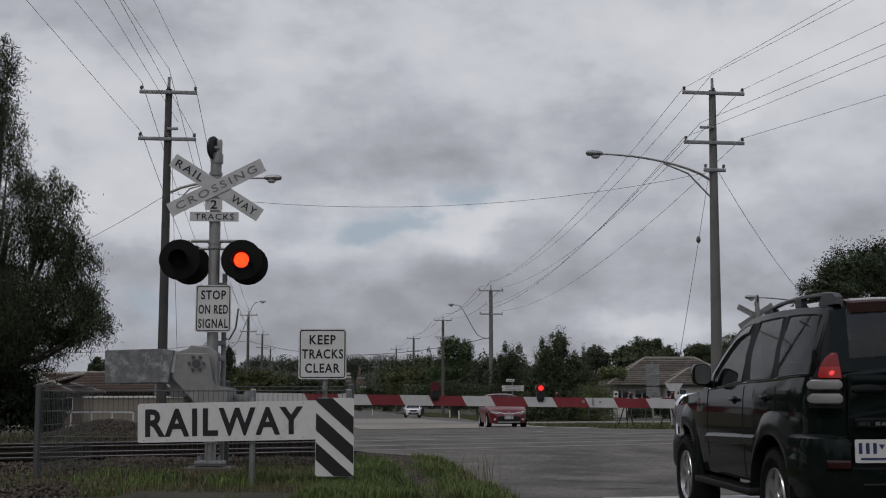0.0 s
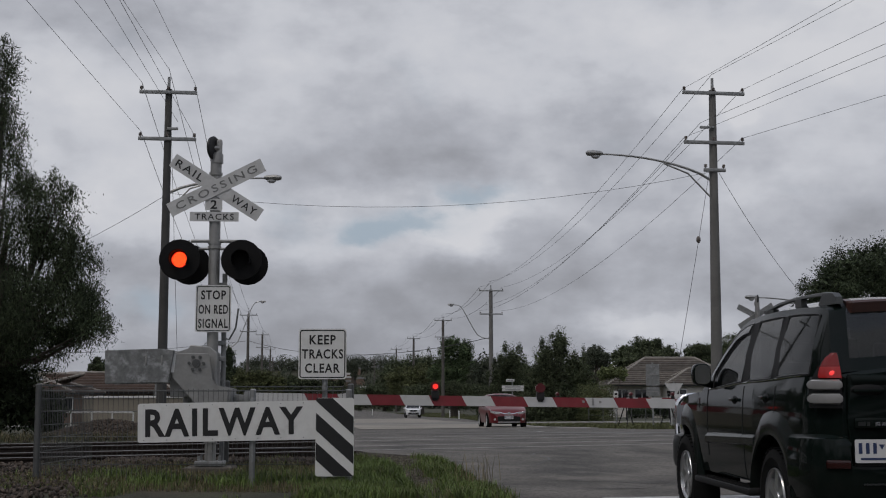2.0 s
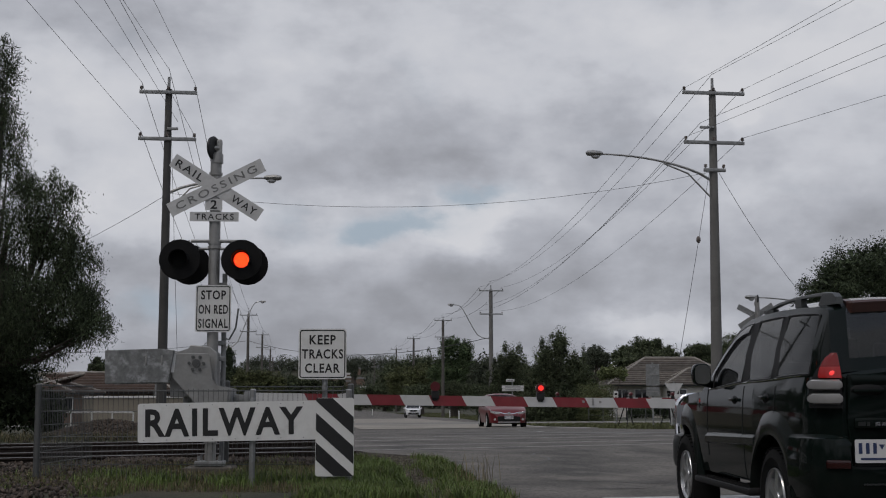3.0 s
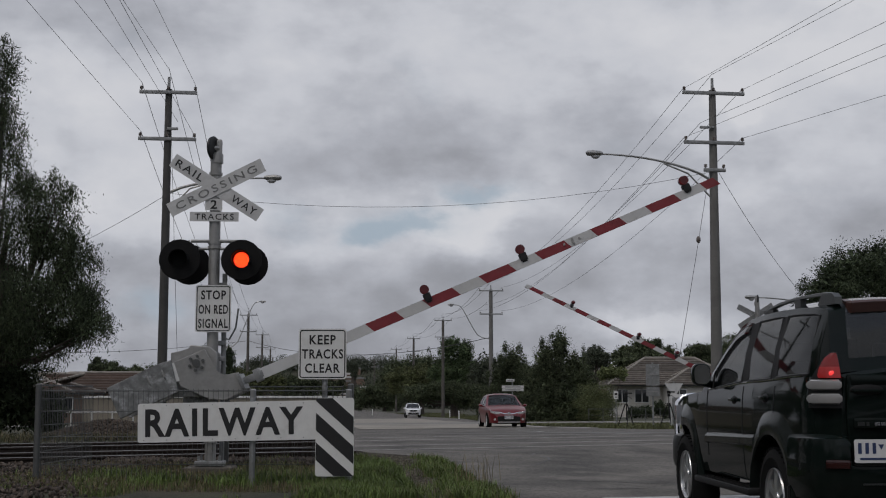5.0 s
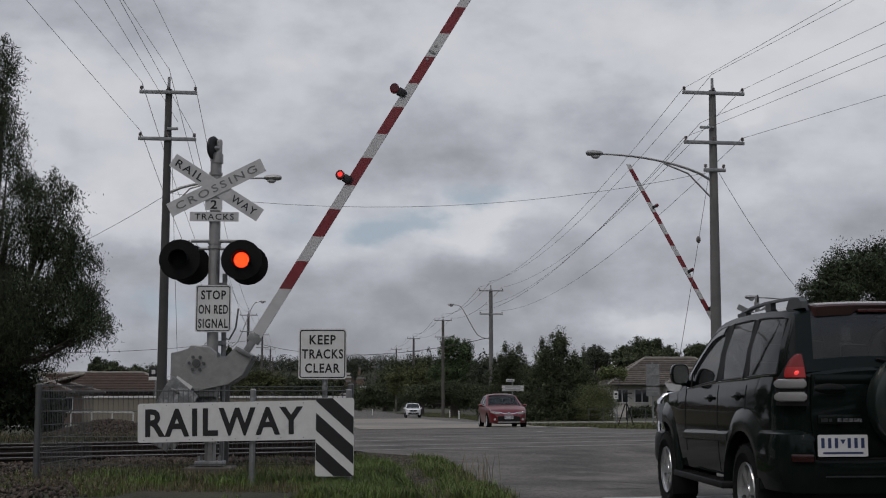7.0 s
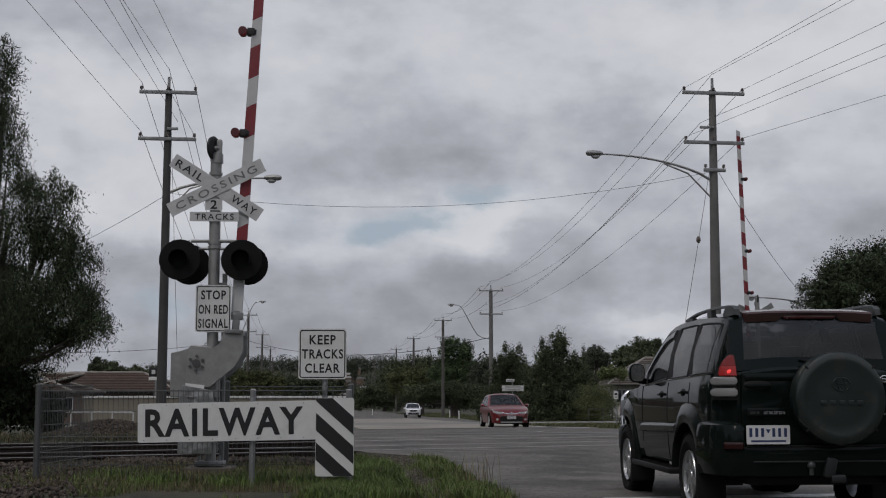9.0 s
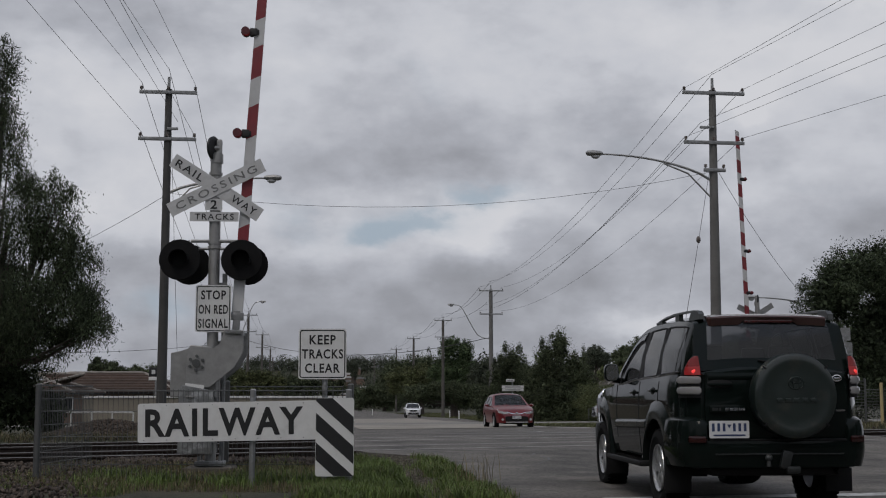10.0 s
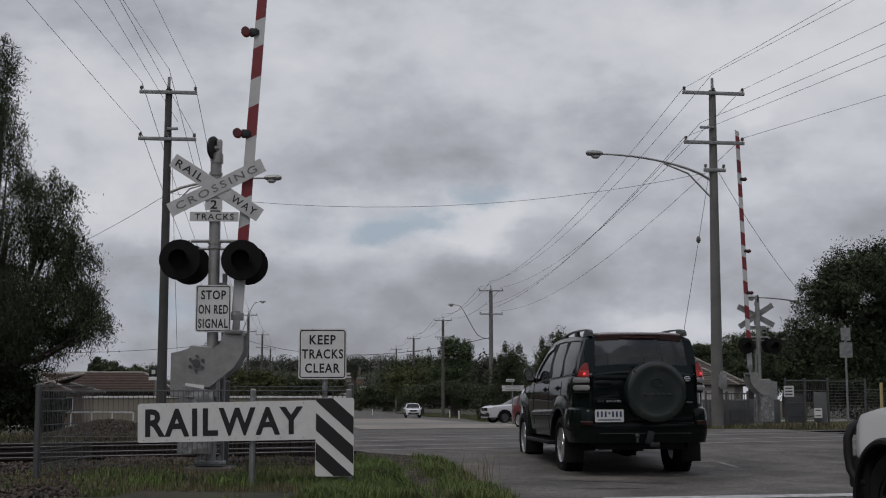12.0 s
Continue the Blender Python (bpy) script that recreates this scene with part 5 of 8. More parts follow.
def car_shell(t, S, paint, glass):
    """Lower body, greenhouse and panes of a car; y forward from the rear axle, x to its right."""
    wb, ra = S["wb"], S["arch"]
    y0, y1 = S["plan"][0][0], S["plan"][-1][0]
    rw = S["r"]

    def bottom(y):
        z = S["sill"] if 0 < y < wb else S["skirt"]
        for yc in (0.0, wb):
            if abs(y - yc) < ra:
                z = max(z, rw + math.sqrt(ra * ra - (y - yc) ** 2))
        return z

    ys = set(np.linspace(y0, y1, 26))
    for yc in (0.0, wb):
        for k in range(0, 17):
            ys.add(yc - ra * math.cos(math.pi * k / 16))
        ys.update((yc - ra - 0.002, yc + ra + 0.002))
    ys = sorted(ys)
    side = S["side"]

    def half_width(y, z):
        return lerp_at(S["plan"], y) * lerp_at(side, z)

    loops = []
    for y in ys:
        zb, zt = bottom(y), lerp_at(S["deck"], y)
        zs = [zb + (zt - zb) * k / 9 for k in range(10)]
        left = [(-half_width(y, z), y, z) for z in zs]
        w = half_width(y, zt)
        top = [(w * f, y, zt + S.get("crown", 0.05) * (1 - abs(f) ** 2.5)) for f in (-0.93, -0.8, -0.5, 0, 0.5, 0.8, 0.93)]
        right = [(half_width(y, z), y, z) for z in reversed(zs)]
        loops.append(left + top + right)
    bm = B()
    rings(bm, loops, closed=False)
    for lp, dy in ((loops[0], -0.03), (loops[-1], 0.03)):
        c = Vector((0, lp[0][1] + dy, sum(p[2] for p in lp) / len(lp)))
        inner = [(p[0] * 0.955, p[1] + dy, c.z + (p[2] - c.z) * 0.93) for p in lp]
        rings(bm, [lp, inner], closed=False)
        bm.faces.new([bm.verts.new(p) for p in inner])
    bmesh.ops.remove_doubles(bm, verts=bm.verts, dist=0.0005)
    body = part("body", bm, paint, t, angle=30)
    # greenhouse
    gys = sorted(set([p[0] for p in S["roof"]] + [v for w in S["windows"] for v in w] + list(S["screen"]) + list(S["back"])))
    gys = sorted(set(gys) | set(np.linspace(gys[0], gys[-1], 14)))
    fr = (0.0, S.get("lowbar", 0.07), 0.45, S.get("topbar", 0.84), 1.0)
    rh = S.get("rear_half", 0.88)
    tops = (-1.0, -rh, -0.45, 0.0, 0.45, rh, 1.0)
    rows = []
    for y in gys:
        zb = lerp_at(S["deck"], y) - 0.01
        zr = max(lerp_at(S["roof"], y), zb + 0.004)
        xb = half_width(min(y, y1), zb)

        def xs(z):
            return xb - S["tumble"] * (z - zb) - S.get("bow", 0.0) * (z - zb) ** 2
        h = zr - zb
        edge = min(0.05, h * 0.2)
        zs = [zb + (h - edge) * f for f in fr]
        left = [(-xs(z), y, z) for z in zs]
        xt = xs(zr - edge)
        top = [(xt * f, y, zr - edge + edge * (1 - abs(f) ** 6) + 0.025 * (1 - f * f)) for f in tops[1:-1]]
        right = [(xs(z), y, z) for z in reversed(zs)]
        rows.append(left + top + right)
    n = len(rows[0])
    nf = len(fr)
    cells = {}
    for i in range(len(gys) - 1):
        ym = (gys[i] + gys[i + 1]) / 2
        for k in range(n - 1):
            key = "cabin"
            if k in (1, 2) or k in (n - 4, n - 3):
                for wi, (a, b) in enumerate(S["windows"]):
                    if a < ym < b:
                        key = ("window", wi, 0 if k < nf else 1)
            elif nf <= k <= n - nf - 2:
                if S["screen"][0] < ym < S["screen"][1]:
                    key = ("windscreen", 0, 0)
                if S["back"][0] < ym < S["back"][1]:
                    key = ("rear_window", 0, 0)
            if key == "cabin" and (k in (1, 2) or k in (n - 4, n - 3)) and S["windows"][0][1] <= ym <= S["windows"][-1][0]:
                key = ("door_pillar", round(ym, 1), 0 if k < nf else 1)
            cells.setdefault(key, []).append((rows[i][k], rows[i][k + 1], rows[i + 1][k + 1], rows[i + 1][k]))
    for key, quads in cells.items():
        bm = B()
        for q in quads:
            try:
                bm.faces.new([bm.verts.new(p) for p in q])
            except ValueError:
                pass
        bmesh.ops.remove_doubles(bm, verts=bm.verts, dist=0.0005)
        if key == "cabin":
            part("cabin", bm, paint, t, angle=30)
        else:
            if key[0] == "door_pillar":
                part("door_pillar", bm, DARK_PLASTIC, t)
                continue
            g = glass[{"windscreen": 1, "rear_window": 2}.get(key[0], 0)]
            part(key[0], bm, g, t)
    # rubber seals round the side windows
    for a, b in S["windows"]:
        ids = [i for i, y in enumerate(gys) if a - 1e-6 <= y <= b + 1e-6]
        for lo, hi in ((1, 3), (n - 2, n - 4)):
            loop = [rows[i][lo] for i in ids] + [rows[i][hi] for i in reversed(ids)]
            loop.append(loop[0])
            part("window_seal", tube(B(), loop, S.get("seal", 0.010), 6), BLACK_PAINT, t)
    # wheel wells and floor
    bm = box(B(), (0, (y0 + y1) / 2, S["skirt"] + 0.06), (1.1, (y1 - y0) * 0.9, 0.2), bevel=0.03)
    for yc in (0.0, wb):
        for sx in (-1, 1):
            rings(bm, [[(sx * xx, yc + ra * 0.985 * math.cos(a), rw + ra * 0.985 * math.sin(a)) for a in [math.pi * k / 12 - 0.15 for k in range(0, 14)]] for xx in (0.5, S["plan"][2][1] * 0.96)], closed=False)
            prism(bm, [(yc + ra * math.cos(a), rw + ra * math.sin(a)) for a in [math.pi * k / 12 for k in range(13)]], sx * 0.5, sx * 0.48, "yz")
    part("underbody", bm, DARK_PLASTIC, t)
    # seats and dash inside
    zb = lerp_at(S["deck"], wb * 0.4)
    for sy in S.get("seats", ()):
        for sx in (-0.36, 0.36):
            st = part("seat_back", box(box(B(), (sx, sy, zb + 0.04), (0.44, 0.12, 0.3), pose(0, 0, 0, -10, 0, 0), 0.04), (sx, sy - 0.03, zb + 0.27), (0.24, 0.1, 0.16), None, 0.04), DARK_PLASTIC, t)
    return half_width


def wheel(t, x, y, r, width, rim_r, side, rim_mat=None, spokes=6):
    """A tyre on a spoked rim; side: -1 left, 1 right. Turns about x."""
    w = new("wheel")
    w.parent = t
    w.matrix_basis = pose(x, y, r)
    h = width / 2
    prof = [(rim_r, h * 0.7), (rim_r + 0.02, h * 0.92), (r * 0.80, h * 1.0), (r * 0.93, h * 0.93), (r * 0.985, h * 0.78), (r, h * 0.5), (r, 0), (r, -h * 0.5), (r * 0.985, -h * 0.78), (r * 0.93, -h * 0.93), (r * 0.8, -h), (rim_r, -h * 0.7)]
    seg = 40
    bm = B()
    rings(bm, [[(xx, rr * math.cos(2 * math.pi * k / seg), rr * math.sin(2 * math.pi * k / seg)) for k in range(seg)] for rr, xx in prof], cap=False)
    for k in range(seg):
        a = 2 * math.pi * (k + 0.5) / seg
        for s in (-1, 1):
            box(bm, (s * h * 0.62, (r - 0.003) * math.cos(a), (r - 0.003) * math.sin(a)), (h * 0.55, 0.034, 0.012), pose(0, 0, 0, math.degrees(a) - 90, 0, s * 12))
    part("tyre", bm, RUBBER, w)
    bm = B()
    o = side * h
    rings(bm, [[(xx, rr * math.cos(2 * math.pi * k / seg), rr * math.sin(2 * math.pi * k / seg)) for k in range(seg)] for rr, xx in ((rim_r + 0.004, o * 0.92), (rim_r + 0.008, o * 0.82), (rim_r - 0.012, o * 0.72), (rim_r - 0.02, -o * 0.5))], cap=False)
    for k in range(spokes):
        a = 2 * math.pi * k / spokes
        m = pose(0, 0, 0, math.degrees(a), 0, 0)
        pts = [[(o * 0.72, 0.035, -0.02), (o * 0.72, -0.035, -0.02)], [(o * 0.78, 0.03, rim_r * 0.5), (o * 0.78, -0.03, rim_r * 0.5)], [(o * 0.72, 0.048, rim_r * 0.98), (o * 0.72, -0.048, rim_r * 0.98)]]
        lo = []
        for a2, b2 in pts:
            lo.append([m @ Vector(a2), m @ Vector(b2), m @ (Vector(b2) - Vector((side * 0.035, 0, 0))), m @ (Vector(a2) - Vector((side * 0.035, 0, 0)))])
        rings(bm, lo)
    cyl(bm, (o * 0.5, 0, 0), (o * 0.82, 0, 0), 0.062, 0.05, seg=18)
    part("rim", bm, rim_mat or ALLOY, w)
    bm = cyl(B(), (o * 0.35, 0, 0), (o * 0.2, 0, 0), rim_r * 0.62, seg=24)
    part("brake_disc", bm, GALV_DULL, w)
    return w


def arch_flare(t, y, r_in, r_out, x_in, x_out, rz, material, side, a0=-12, a1=192):
    bm = B()
    loops = []
    for k in range(0, 25):
        a = radians(a0 + (a1 - a0) * k / 24)
        c, s = math.cos(a), math.sin(a)

        def P(rr, xx):
            return (side * xx, y + rr * c, rz + rr * s)
        loops.append([P(r_in, x_in), P(r_in, x_out - 0.012), P(r_in + 0.012, x_out), P(r_in * 0.5 + r_out * 0.5, x_out - 0.002), P(r_out - 0.02, x_out - 0.025), P(r_out, x_in + 0.02), P(r_out - 0.01, x_in)])
    rings(bm, loops)
    return part("wheel_arch_flare", bm, material, t)


def plate(t, c, facing, w=0.372, h=0.134, lines=1):
    """A number plate with plain bars for its characters."""
    m = Matrix.Translation(c) @ (FACE if facing < 0 else Matrix.Rotation(math.pi, 4, "Z") @ FACE)
    pl = sign_plate(t, "number_plate", w, h, PLATE_WHITE, PLATE_WHITE, m, r=0.012, label="white number plate with dark blue bars")
    for k in range(6):
        x = -w * 0.40 + (k + (0.9 if k > 2 else 0)) * w * 0.135
        part("plate_bar", box(B(), (x, h * 0.12, 0.005), (w * 0.066, h * 0.46, 0.002)), PLATE_BLUE, pl)
    part("plate_bar", prism(B(), [(-0.02, 0.045), (0.02, 0.045), (0, 0.01)], 0.0045, 0.006, "xy"), PLATE_BLUE, pl)
    part("plate_bar", box(B(), (0, -h * 0.33, 0.005), (w * 0.8, h * 0.09, 0.002)), PLATE_BLUE, pl)
    return pl


PLATE_WHITE = mat("plate_white", (0.62, 0.62, 0.62), 0.45, vary=0.05, dirt=(0.4, 0.39, 0.36), dirt_amount=0.3)
PLATE_BLUE = mat("plate_blue", (0.02, 0.035, 0.10), 0.5, vary=0.05)
SPOILER = mat("maroon_spoiler", (0.056, 0.025, 0.022), 0.25, vary=0.15, scale=3, coat=0.5)
SUV_RAIL = mat("grey_rail", (0.048, 0.052, 0.052), 0.45, 0.2, vary=0.12, scale=3)
CHROME_DULL = mat("dull_chrome", (0.42, 0.42, 0.43), 0.18, 1.0, vary=0.03)
REFLECTOR = mat("dark_red_reflector", (0.022, 0.003, 0.003), 0.2, vary=0.1, coat=0.3)
LENS_SMOKE = mat("smoky_lens", (0.25, 0.245, 0.245), 0.12, vary=0.08, coat=0.5)
COVER = mat("spare_cover", (0.012, 0.019, 0.017), 0.32, vary=0.12, scale=4, coat=0.3, dirt=(0.050, 0.044, 0.036), dirt_amount=0.8, dirt_scale=4.5)


def suv_flare(t, yc, outer, r_in, x_body, x_out, side, taper=0.0):
    """A squared wheel arch flare: outer edge through points round the hub, inner edge a circle."""
    loops = []
    n = 30
    span = [0.0]
    for p, q in zip(outer, outer[1:]):
        span.append(span[-1] + math.hypot(q[0] - p[0], q[1] - p[1]))
    for k in range(n + 1):
        d = span[-1] * k / n
        y, z = float(np.interp(d, span, [p[0] for p in outer])), float(np.interp(d, span, [p[1] for p in outer]))
        a = math.atan2(z - 0.385, y)
        iy, iz = r_in * math.cos(a), 0.385 + r_in * math.sin(a)

        def P(f, x):
            return (side * (x - taper * max(0.0, y - 0.05) ** 1.5), yc + iy + (y - iy) * f, iz + (z - iz) * f)
        loops.append([P(0.0, x_body - 0.05), P(0.0, x_out - 0.012), P(0.10, x_out), P(0.50, x_out - 0.006), P(0.78, x_out - 0.030), P(1.0, x_body + 0.006), P(0.98, x_body - 0.02)])
    return part("wheel_arch_flare", rings(B(), loops), SUV_SATIN, t)


LAMP_CURVE = [(0.700, -1.066), (0.742, -1.060), (0.782, -1.030), (0.815, -0.975), (0.838, -0.905), (0.850, -0.825)]


def lamp_point(u, z, out=0.0):
    """A point on the rounded rear corner, u from the tailgate round to the flank."""
    d = u * (len(LAMP_CURVE) - 1)
    i = min(int(d), len(LAMP_CURVE) - 2)
    p, q = Vector(LAMP_CURVE[i]), Vector(LAMP_CURVE[i + 1])
    c = p.lerp(q, d - i)
    nrm = Vector(((p - q).y * -1, (p - q).x * 1)).normalized()
    if nrm.x < 0:
        nrm = -nrm
    up = max(0.0, z - 1.30)
    return c.x + nrm.x * out - 0.20 * up * u, c.y + nrm.y * out + 0.34 * up * (1 - u), z


def build_suv():
    t = thing("suv", pose(3.40, 10.03, -0.257, 0.4, -0.2, 3.6), "dark green four wheel drive with covered spare wheel on tailgate", "suv")
    S = dict(wb=2.79, r=0.385, arch=0.50, sill=0.47, skirt=0.50,
             plan=[(-1.02, 0.735), (-0.99, 0.785), (-0.94, 0.818), (-0.86, 0.842), (-0.7, 0.858), (-0.4, 0.868), (0.5, 0.875), (2.2, 0.868), (2.8, 0.835), (3.2, 0.78), (3.5, 0.70), (3.62, 0.58)],
             side=[(0.4, 0.955), (0.6, 0.985), (0.85, 1.0), (1.05, 0.998), (1.18, 0.985), (1.26, 0.968), (1.34, 0.945)],
             deck=[(-1.02, 1.315), (-0.5, 1.310), (0, 1.287), (0.86, 1.262), (1.4, 1.232), (1.95, 1.208), (2.1, 1.195), (2.8, 1.155), (3.25, 1.095), (3.5, 1.0), (3.62, 0.86)],
             roof=[(-1.02, 1.335), (-0.985, 1.43), (-0.885, 1.755), (-0.865, 1.800), (-0.82, 1.835), (-0.65, 1.858), (-0.3, 1.875), (0.2, 1.882), (0.75, 1.872), (1.02, 1.850), (1.2, 1.805), (1.4, 1.685), (1.65, 1.52), (1.95, 1.30), (2.1, 1.21)],
             tumble=0.09, bow=0.31, seal=0.011, lowbar=0.04, topbar=0.90, rear_half=0.825, windows=[(-0.74, -0.06), (0.06, 0.66), (0.84, 1.72)], screen=(1.12, 2.05), back=(-0.985, -0.868), seats=(-0.15, 0.75), crown=0.06)
    hw = car_shell(t, S, SUV_PAINT, (SUV_GLASS, CLEAR_GLASS, SUV_REAR))
    for sx in (-1, 1):
        # door seams follow the flank
        for yy, z0 in ((-0.06, 0.95), (0.76, 0.50), (1.90, 0.62)):
            pts = [(sx * (hw(yy + max(0.0, 0.95 - z) * (0.30 if yy < 0 else 0.0), z) + 0.0005), yy, z) for z in np.linspace(z0, 1.24, 12)]
            part("door_seam", tube(B(), pts, 0.0042, 5), BLACK_PAINT, t)
        pts = [(sx * (hw(yy, lerp_at(S["deck"], yy)) + 0.004), yy, lerp_at(S["deck"], yy) + 0.002) for yy in np.linspace(-0.62, 1.86, 14)]
        part("window_trim", tube(B(), pts, 0.0075, 6), CHROME_DULL, t, "thin bright strip below the side windows")
        for yy, zz in ((0.15, 1.150), (1.00, 1.128)):
            hd = part("handle_recess", ball(B(), (sx * 0.860, yy, zz - 0.005), 0.06, (0.35, 1.25, 0.62), 16), DARK_PLASTIC, t)
            part("door_handle", box(B(), (sx * 0.886, yy, zz), (0.022, 0.17, 0.030), bevel=0.009), SUV_PAINT, hd)
        # side moulding with a sloping upper face
        mo = [(0.868, 0.052), (0.898, 0.022), (0.901, -0.030), (0.868, -0.046)]
        bm = B()
        rings(bm, [[(sx * x, yy, 0.792 - 0.024 * (yy - 1.08) + z) for x, z in mo] for yy in (0.40, 0.43, 0.752)])
        rings(bm, [[(sx * x, yy, 0.792 - 0.024 * (yy - 1.08) + z) for x, z in mo] for yy in (0.766, 1.3, 1.86, 1.89)])
        part("side_moulding", bm, SUV_SATIN, t, "dark green side moulding", smooth=False)
        bm = box(B(), (sx * 0.875, 1.18, 0.405), (0.19, 1.70, 0.055), bevel=0.02)
        for yy in (0.5, 1.15, 1.8):
            box(bm, (sx * 0.74, yy, 0.40), (0.25, 0.06, 0.04))
        st = part("side_step", bm, DARK_PLASTIC, t)
        for k in range(14):
            part("step_rib", box(B(), (sx * 0.885, 0.44 + 0.115 * k, 0.435), (0.13, 0.018, 0.006)), RUBBER, st)
        suv_flare(t, 0.0, [(0.53, 0.40), (0.52, 0.60), (0.46, 0.80), (0.34, 0.97), (0.20, 1.055), (0.0, 1.075), (-0.22, 1.06), (-0.40, 0.99), (-0.52, 0.895), (-0.62, 0.74), (-0.64, 0.45)], 0.485, 0.856, 0.905, sx)
        suv_flare(t, 2.79, [(0.60, 0.45), (0.61, 0.62), (0.56, 0.83), (0.42, 0.98), (0.22, 1.06), (0.0, 1.075), (-0.22, 1.06), (-0.40, 0.98), (-0.53, 0.82), (-0.58, 0.60), (-0.59, 0.40)], 0.485, 0.822, 0.880, sx, 0.34)
        for yc in (0.0, 2.79):
            part("mud_flap", box(B(), (sx * 0.79, yc - 0.50, 0.35), (0.26, 0.018, 0.34), bevel=0.006), DARK_PLASTIC, t)
        # roof rail: a flat bar on three feet, the hind one broad
        ys = [(0.78, 1.858), (0.66, 1.876), (0.40, 1.900), (0.05, 1.914), (-0.30, 1.914), (-0.62, 1.908), (-0.78, 1.895), (-0.86, 1.858)]
        bm = rings(B(), [[(sx * (0.625 + a), yy, z + b) for a, b in ((-0.024, -0.010), (-0.020, 0.008), (0.0, 0.013), (0.020, 0.008), (0.024, -0.010))] for yy, z in ys])
        for ya, yb in ((0.82, 0.56), (0.02, -0.12)):
            rings(bm, [[(sx * (0.625 + a), yy, zz) for a, yy in ((-0.022, ya), (0.022, ya), (0.022, yb), (-0.022, yb))] for zz in (1.84, 1.866 if ya > 0.5 else 1.908)])
        rings(bm, [[(sx * (0.625 + a), yy, zz) for a, yy in ((-0.026, y0), (0.026, y0), (0.026, -0.87 + e), (-0.026, -0.87 + e))] for zz, y0, e in ((1.82, -0.50, 0.0), (1.87, -0.55, 0.01), (1.903, -0.60, 0.07))])
        part("roof_rail", bm, SUV_RAIL, t, "grey roof rail", smooth=False)
        # mirror: a squared shell with its glass turned to the rear
        def oval(s, k=0.62):
            return [(0.078 * s * math.copysign(abs(math.cos(a)) ** k, math.cos(a)), 0.100 * s * math.copysign(abs(math.sin(a)) ** k, math.sin(a))) for a in [2 * math.pi * j / 20 for j in range(20)]]
        bm = rings(B(), [[(sx * (0.958 + x), yy + 0.25 * x, 1.346 + z) for x, z in oval(s)] for yy, s in ((1.690, 0.94), (1.705, 1.0), (1.77, 0.99), (1.83, 0.86), (1.87, 0.5))])
        tube(bm, [(sx * 0.83, 1.80, 1.255), (sx * 0.92, 1.78, 1.27)], 0.034, 8)
        mr = part("side_mirror", bm, SUV_PAINT, t)
        part("mirror_glass", rings(B(), [[(sx * (0.958 + x), yy + 0.25 * x, 1.346 + z) for x, z in oval(0.86)] for yy in (1.684, 1.692)]), CHROME_DULL, mr)
        # smoked visor over the front door window
        lo = []
        for yy in np.linspace(0.86, 1.74, 12):
            zb, zr = lerp_at(S["deck"], yy) - 0.01, lerp_at(S["roof"], yy)
            h = zr - zb
            top = zb + (h - min(0.05, h * 0.2)) * 0.93
            low = max(zb + 0.03, top - 0.085)
            xb = hw(yy, zb)
            def gx(z):
                return xb - 0.09 * (z - zb) - 0.31 * (z - zb) ** 2
            mid = (top + low) / 2
            lo.append([(sx * (gx(top) + 0.004), yy, top), (sx * (gx(mid) + 0.016), yy, mid), (sx * (gx(low) + 0.020), yy, low)])
        part("window_visor", rings(B(), lo, closed=False), DARK_GLASS, t, "smoked plastic window visor")
        # headlamp corner
        bm = B()
        rings(bm, [[(sx * (0.72 + dx), yy, z) for z in (0.86, 0.93, 1.0, 1.045)] for dx, yy in ((0.10, 3.28), (0.085, 3.42), (0.03, 3.54), (-0.1, 3.655))], closed=False)
        part("headlamp", bm, LENS_CLEAR, t)
        # tail lamp round the corner
        bm = rings(B(), [[Vector(lamp_point(u * w, z, 0.004)) * 1.0 for u in np.linspace(0, 1, 9)] for z, w in ((1.085, 1.0), (1.20, 1.0), (1.30, 0.86), (1.36, 0.72), (1.42, 0.55), (1.475, 0.32))], closed=False)
        for v in bm.verts:
            v.co.x *= sx
        tl = part("tail_lamp", bm, DARK_PLASTIC, t, "tail lamp with red top and clear reversing lenses")
        for nm, mt_, lv in (("brake_lamp", BRAKE_ON, ((1.294, 0.02, 0.62), (1.31, 0.02, 0.65), (1.34, 0.02, 0.64), (1.372, 0.02, 0.60))), ("brake_lamp_top", BRAKE_DIM, ((1.372, 0.02, 0.60), (1.40, 0.03, 0.55), (1.43, 0.04, 0.47), (1.452, 0.05, 0.37), (1.468, 0.08, 0.24)))):
            bm = rings(B(), [[lamp_point(u0 + (u1 - u0) * f, z, 0.012 + 0.010 * math.sin(math.pi * f)) for f in np.linspace(0, 1, 9)] for z, u0, u1 in lv], closed=False)
            for v in bm.verts:
                v.co.x *= sx
            part(nm, bm, mt_, tl, "lit red brake lamp")
        c = lamp_point(0.24, 1.325, 0.012)
        part("brake_bulb", ball(B(), (sx * c[0], c[1], c[2]), 0.021, (1.4, 0.5, 1), 12), BRAKE_BULB, tl, "bright red brake bulb")
        for zz in (1.247, 1.150):
            lo = []
            for f in np.linspace(0, 1, 13):
                e = min(1.0, 0.55 + 6.0 * min(f, 1 - f))
                lo.append([lamp_point(0.01 + 0.95 * f, zz + b * e, 0.008 + o) for b, o in ((-0.037, 0.0), (-0.028, 0.014), (0.0, 0.020), (0.028, 0.014), (0.037, 0.0))])
            bm = rings(B(), lo, closed=False)
            for v in bm.verts:
                v.co.x *= sx
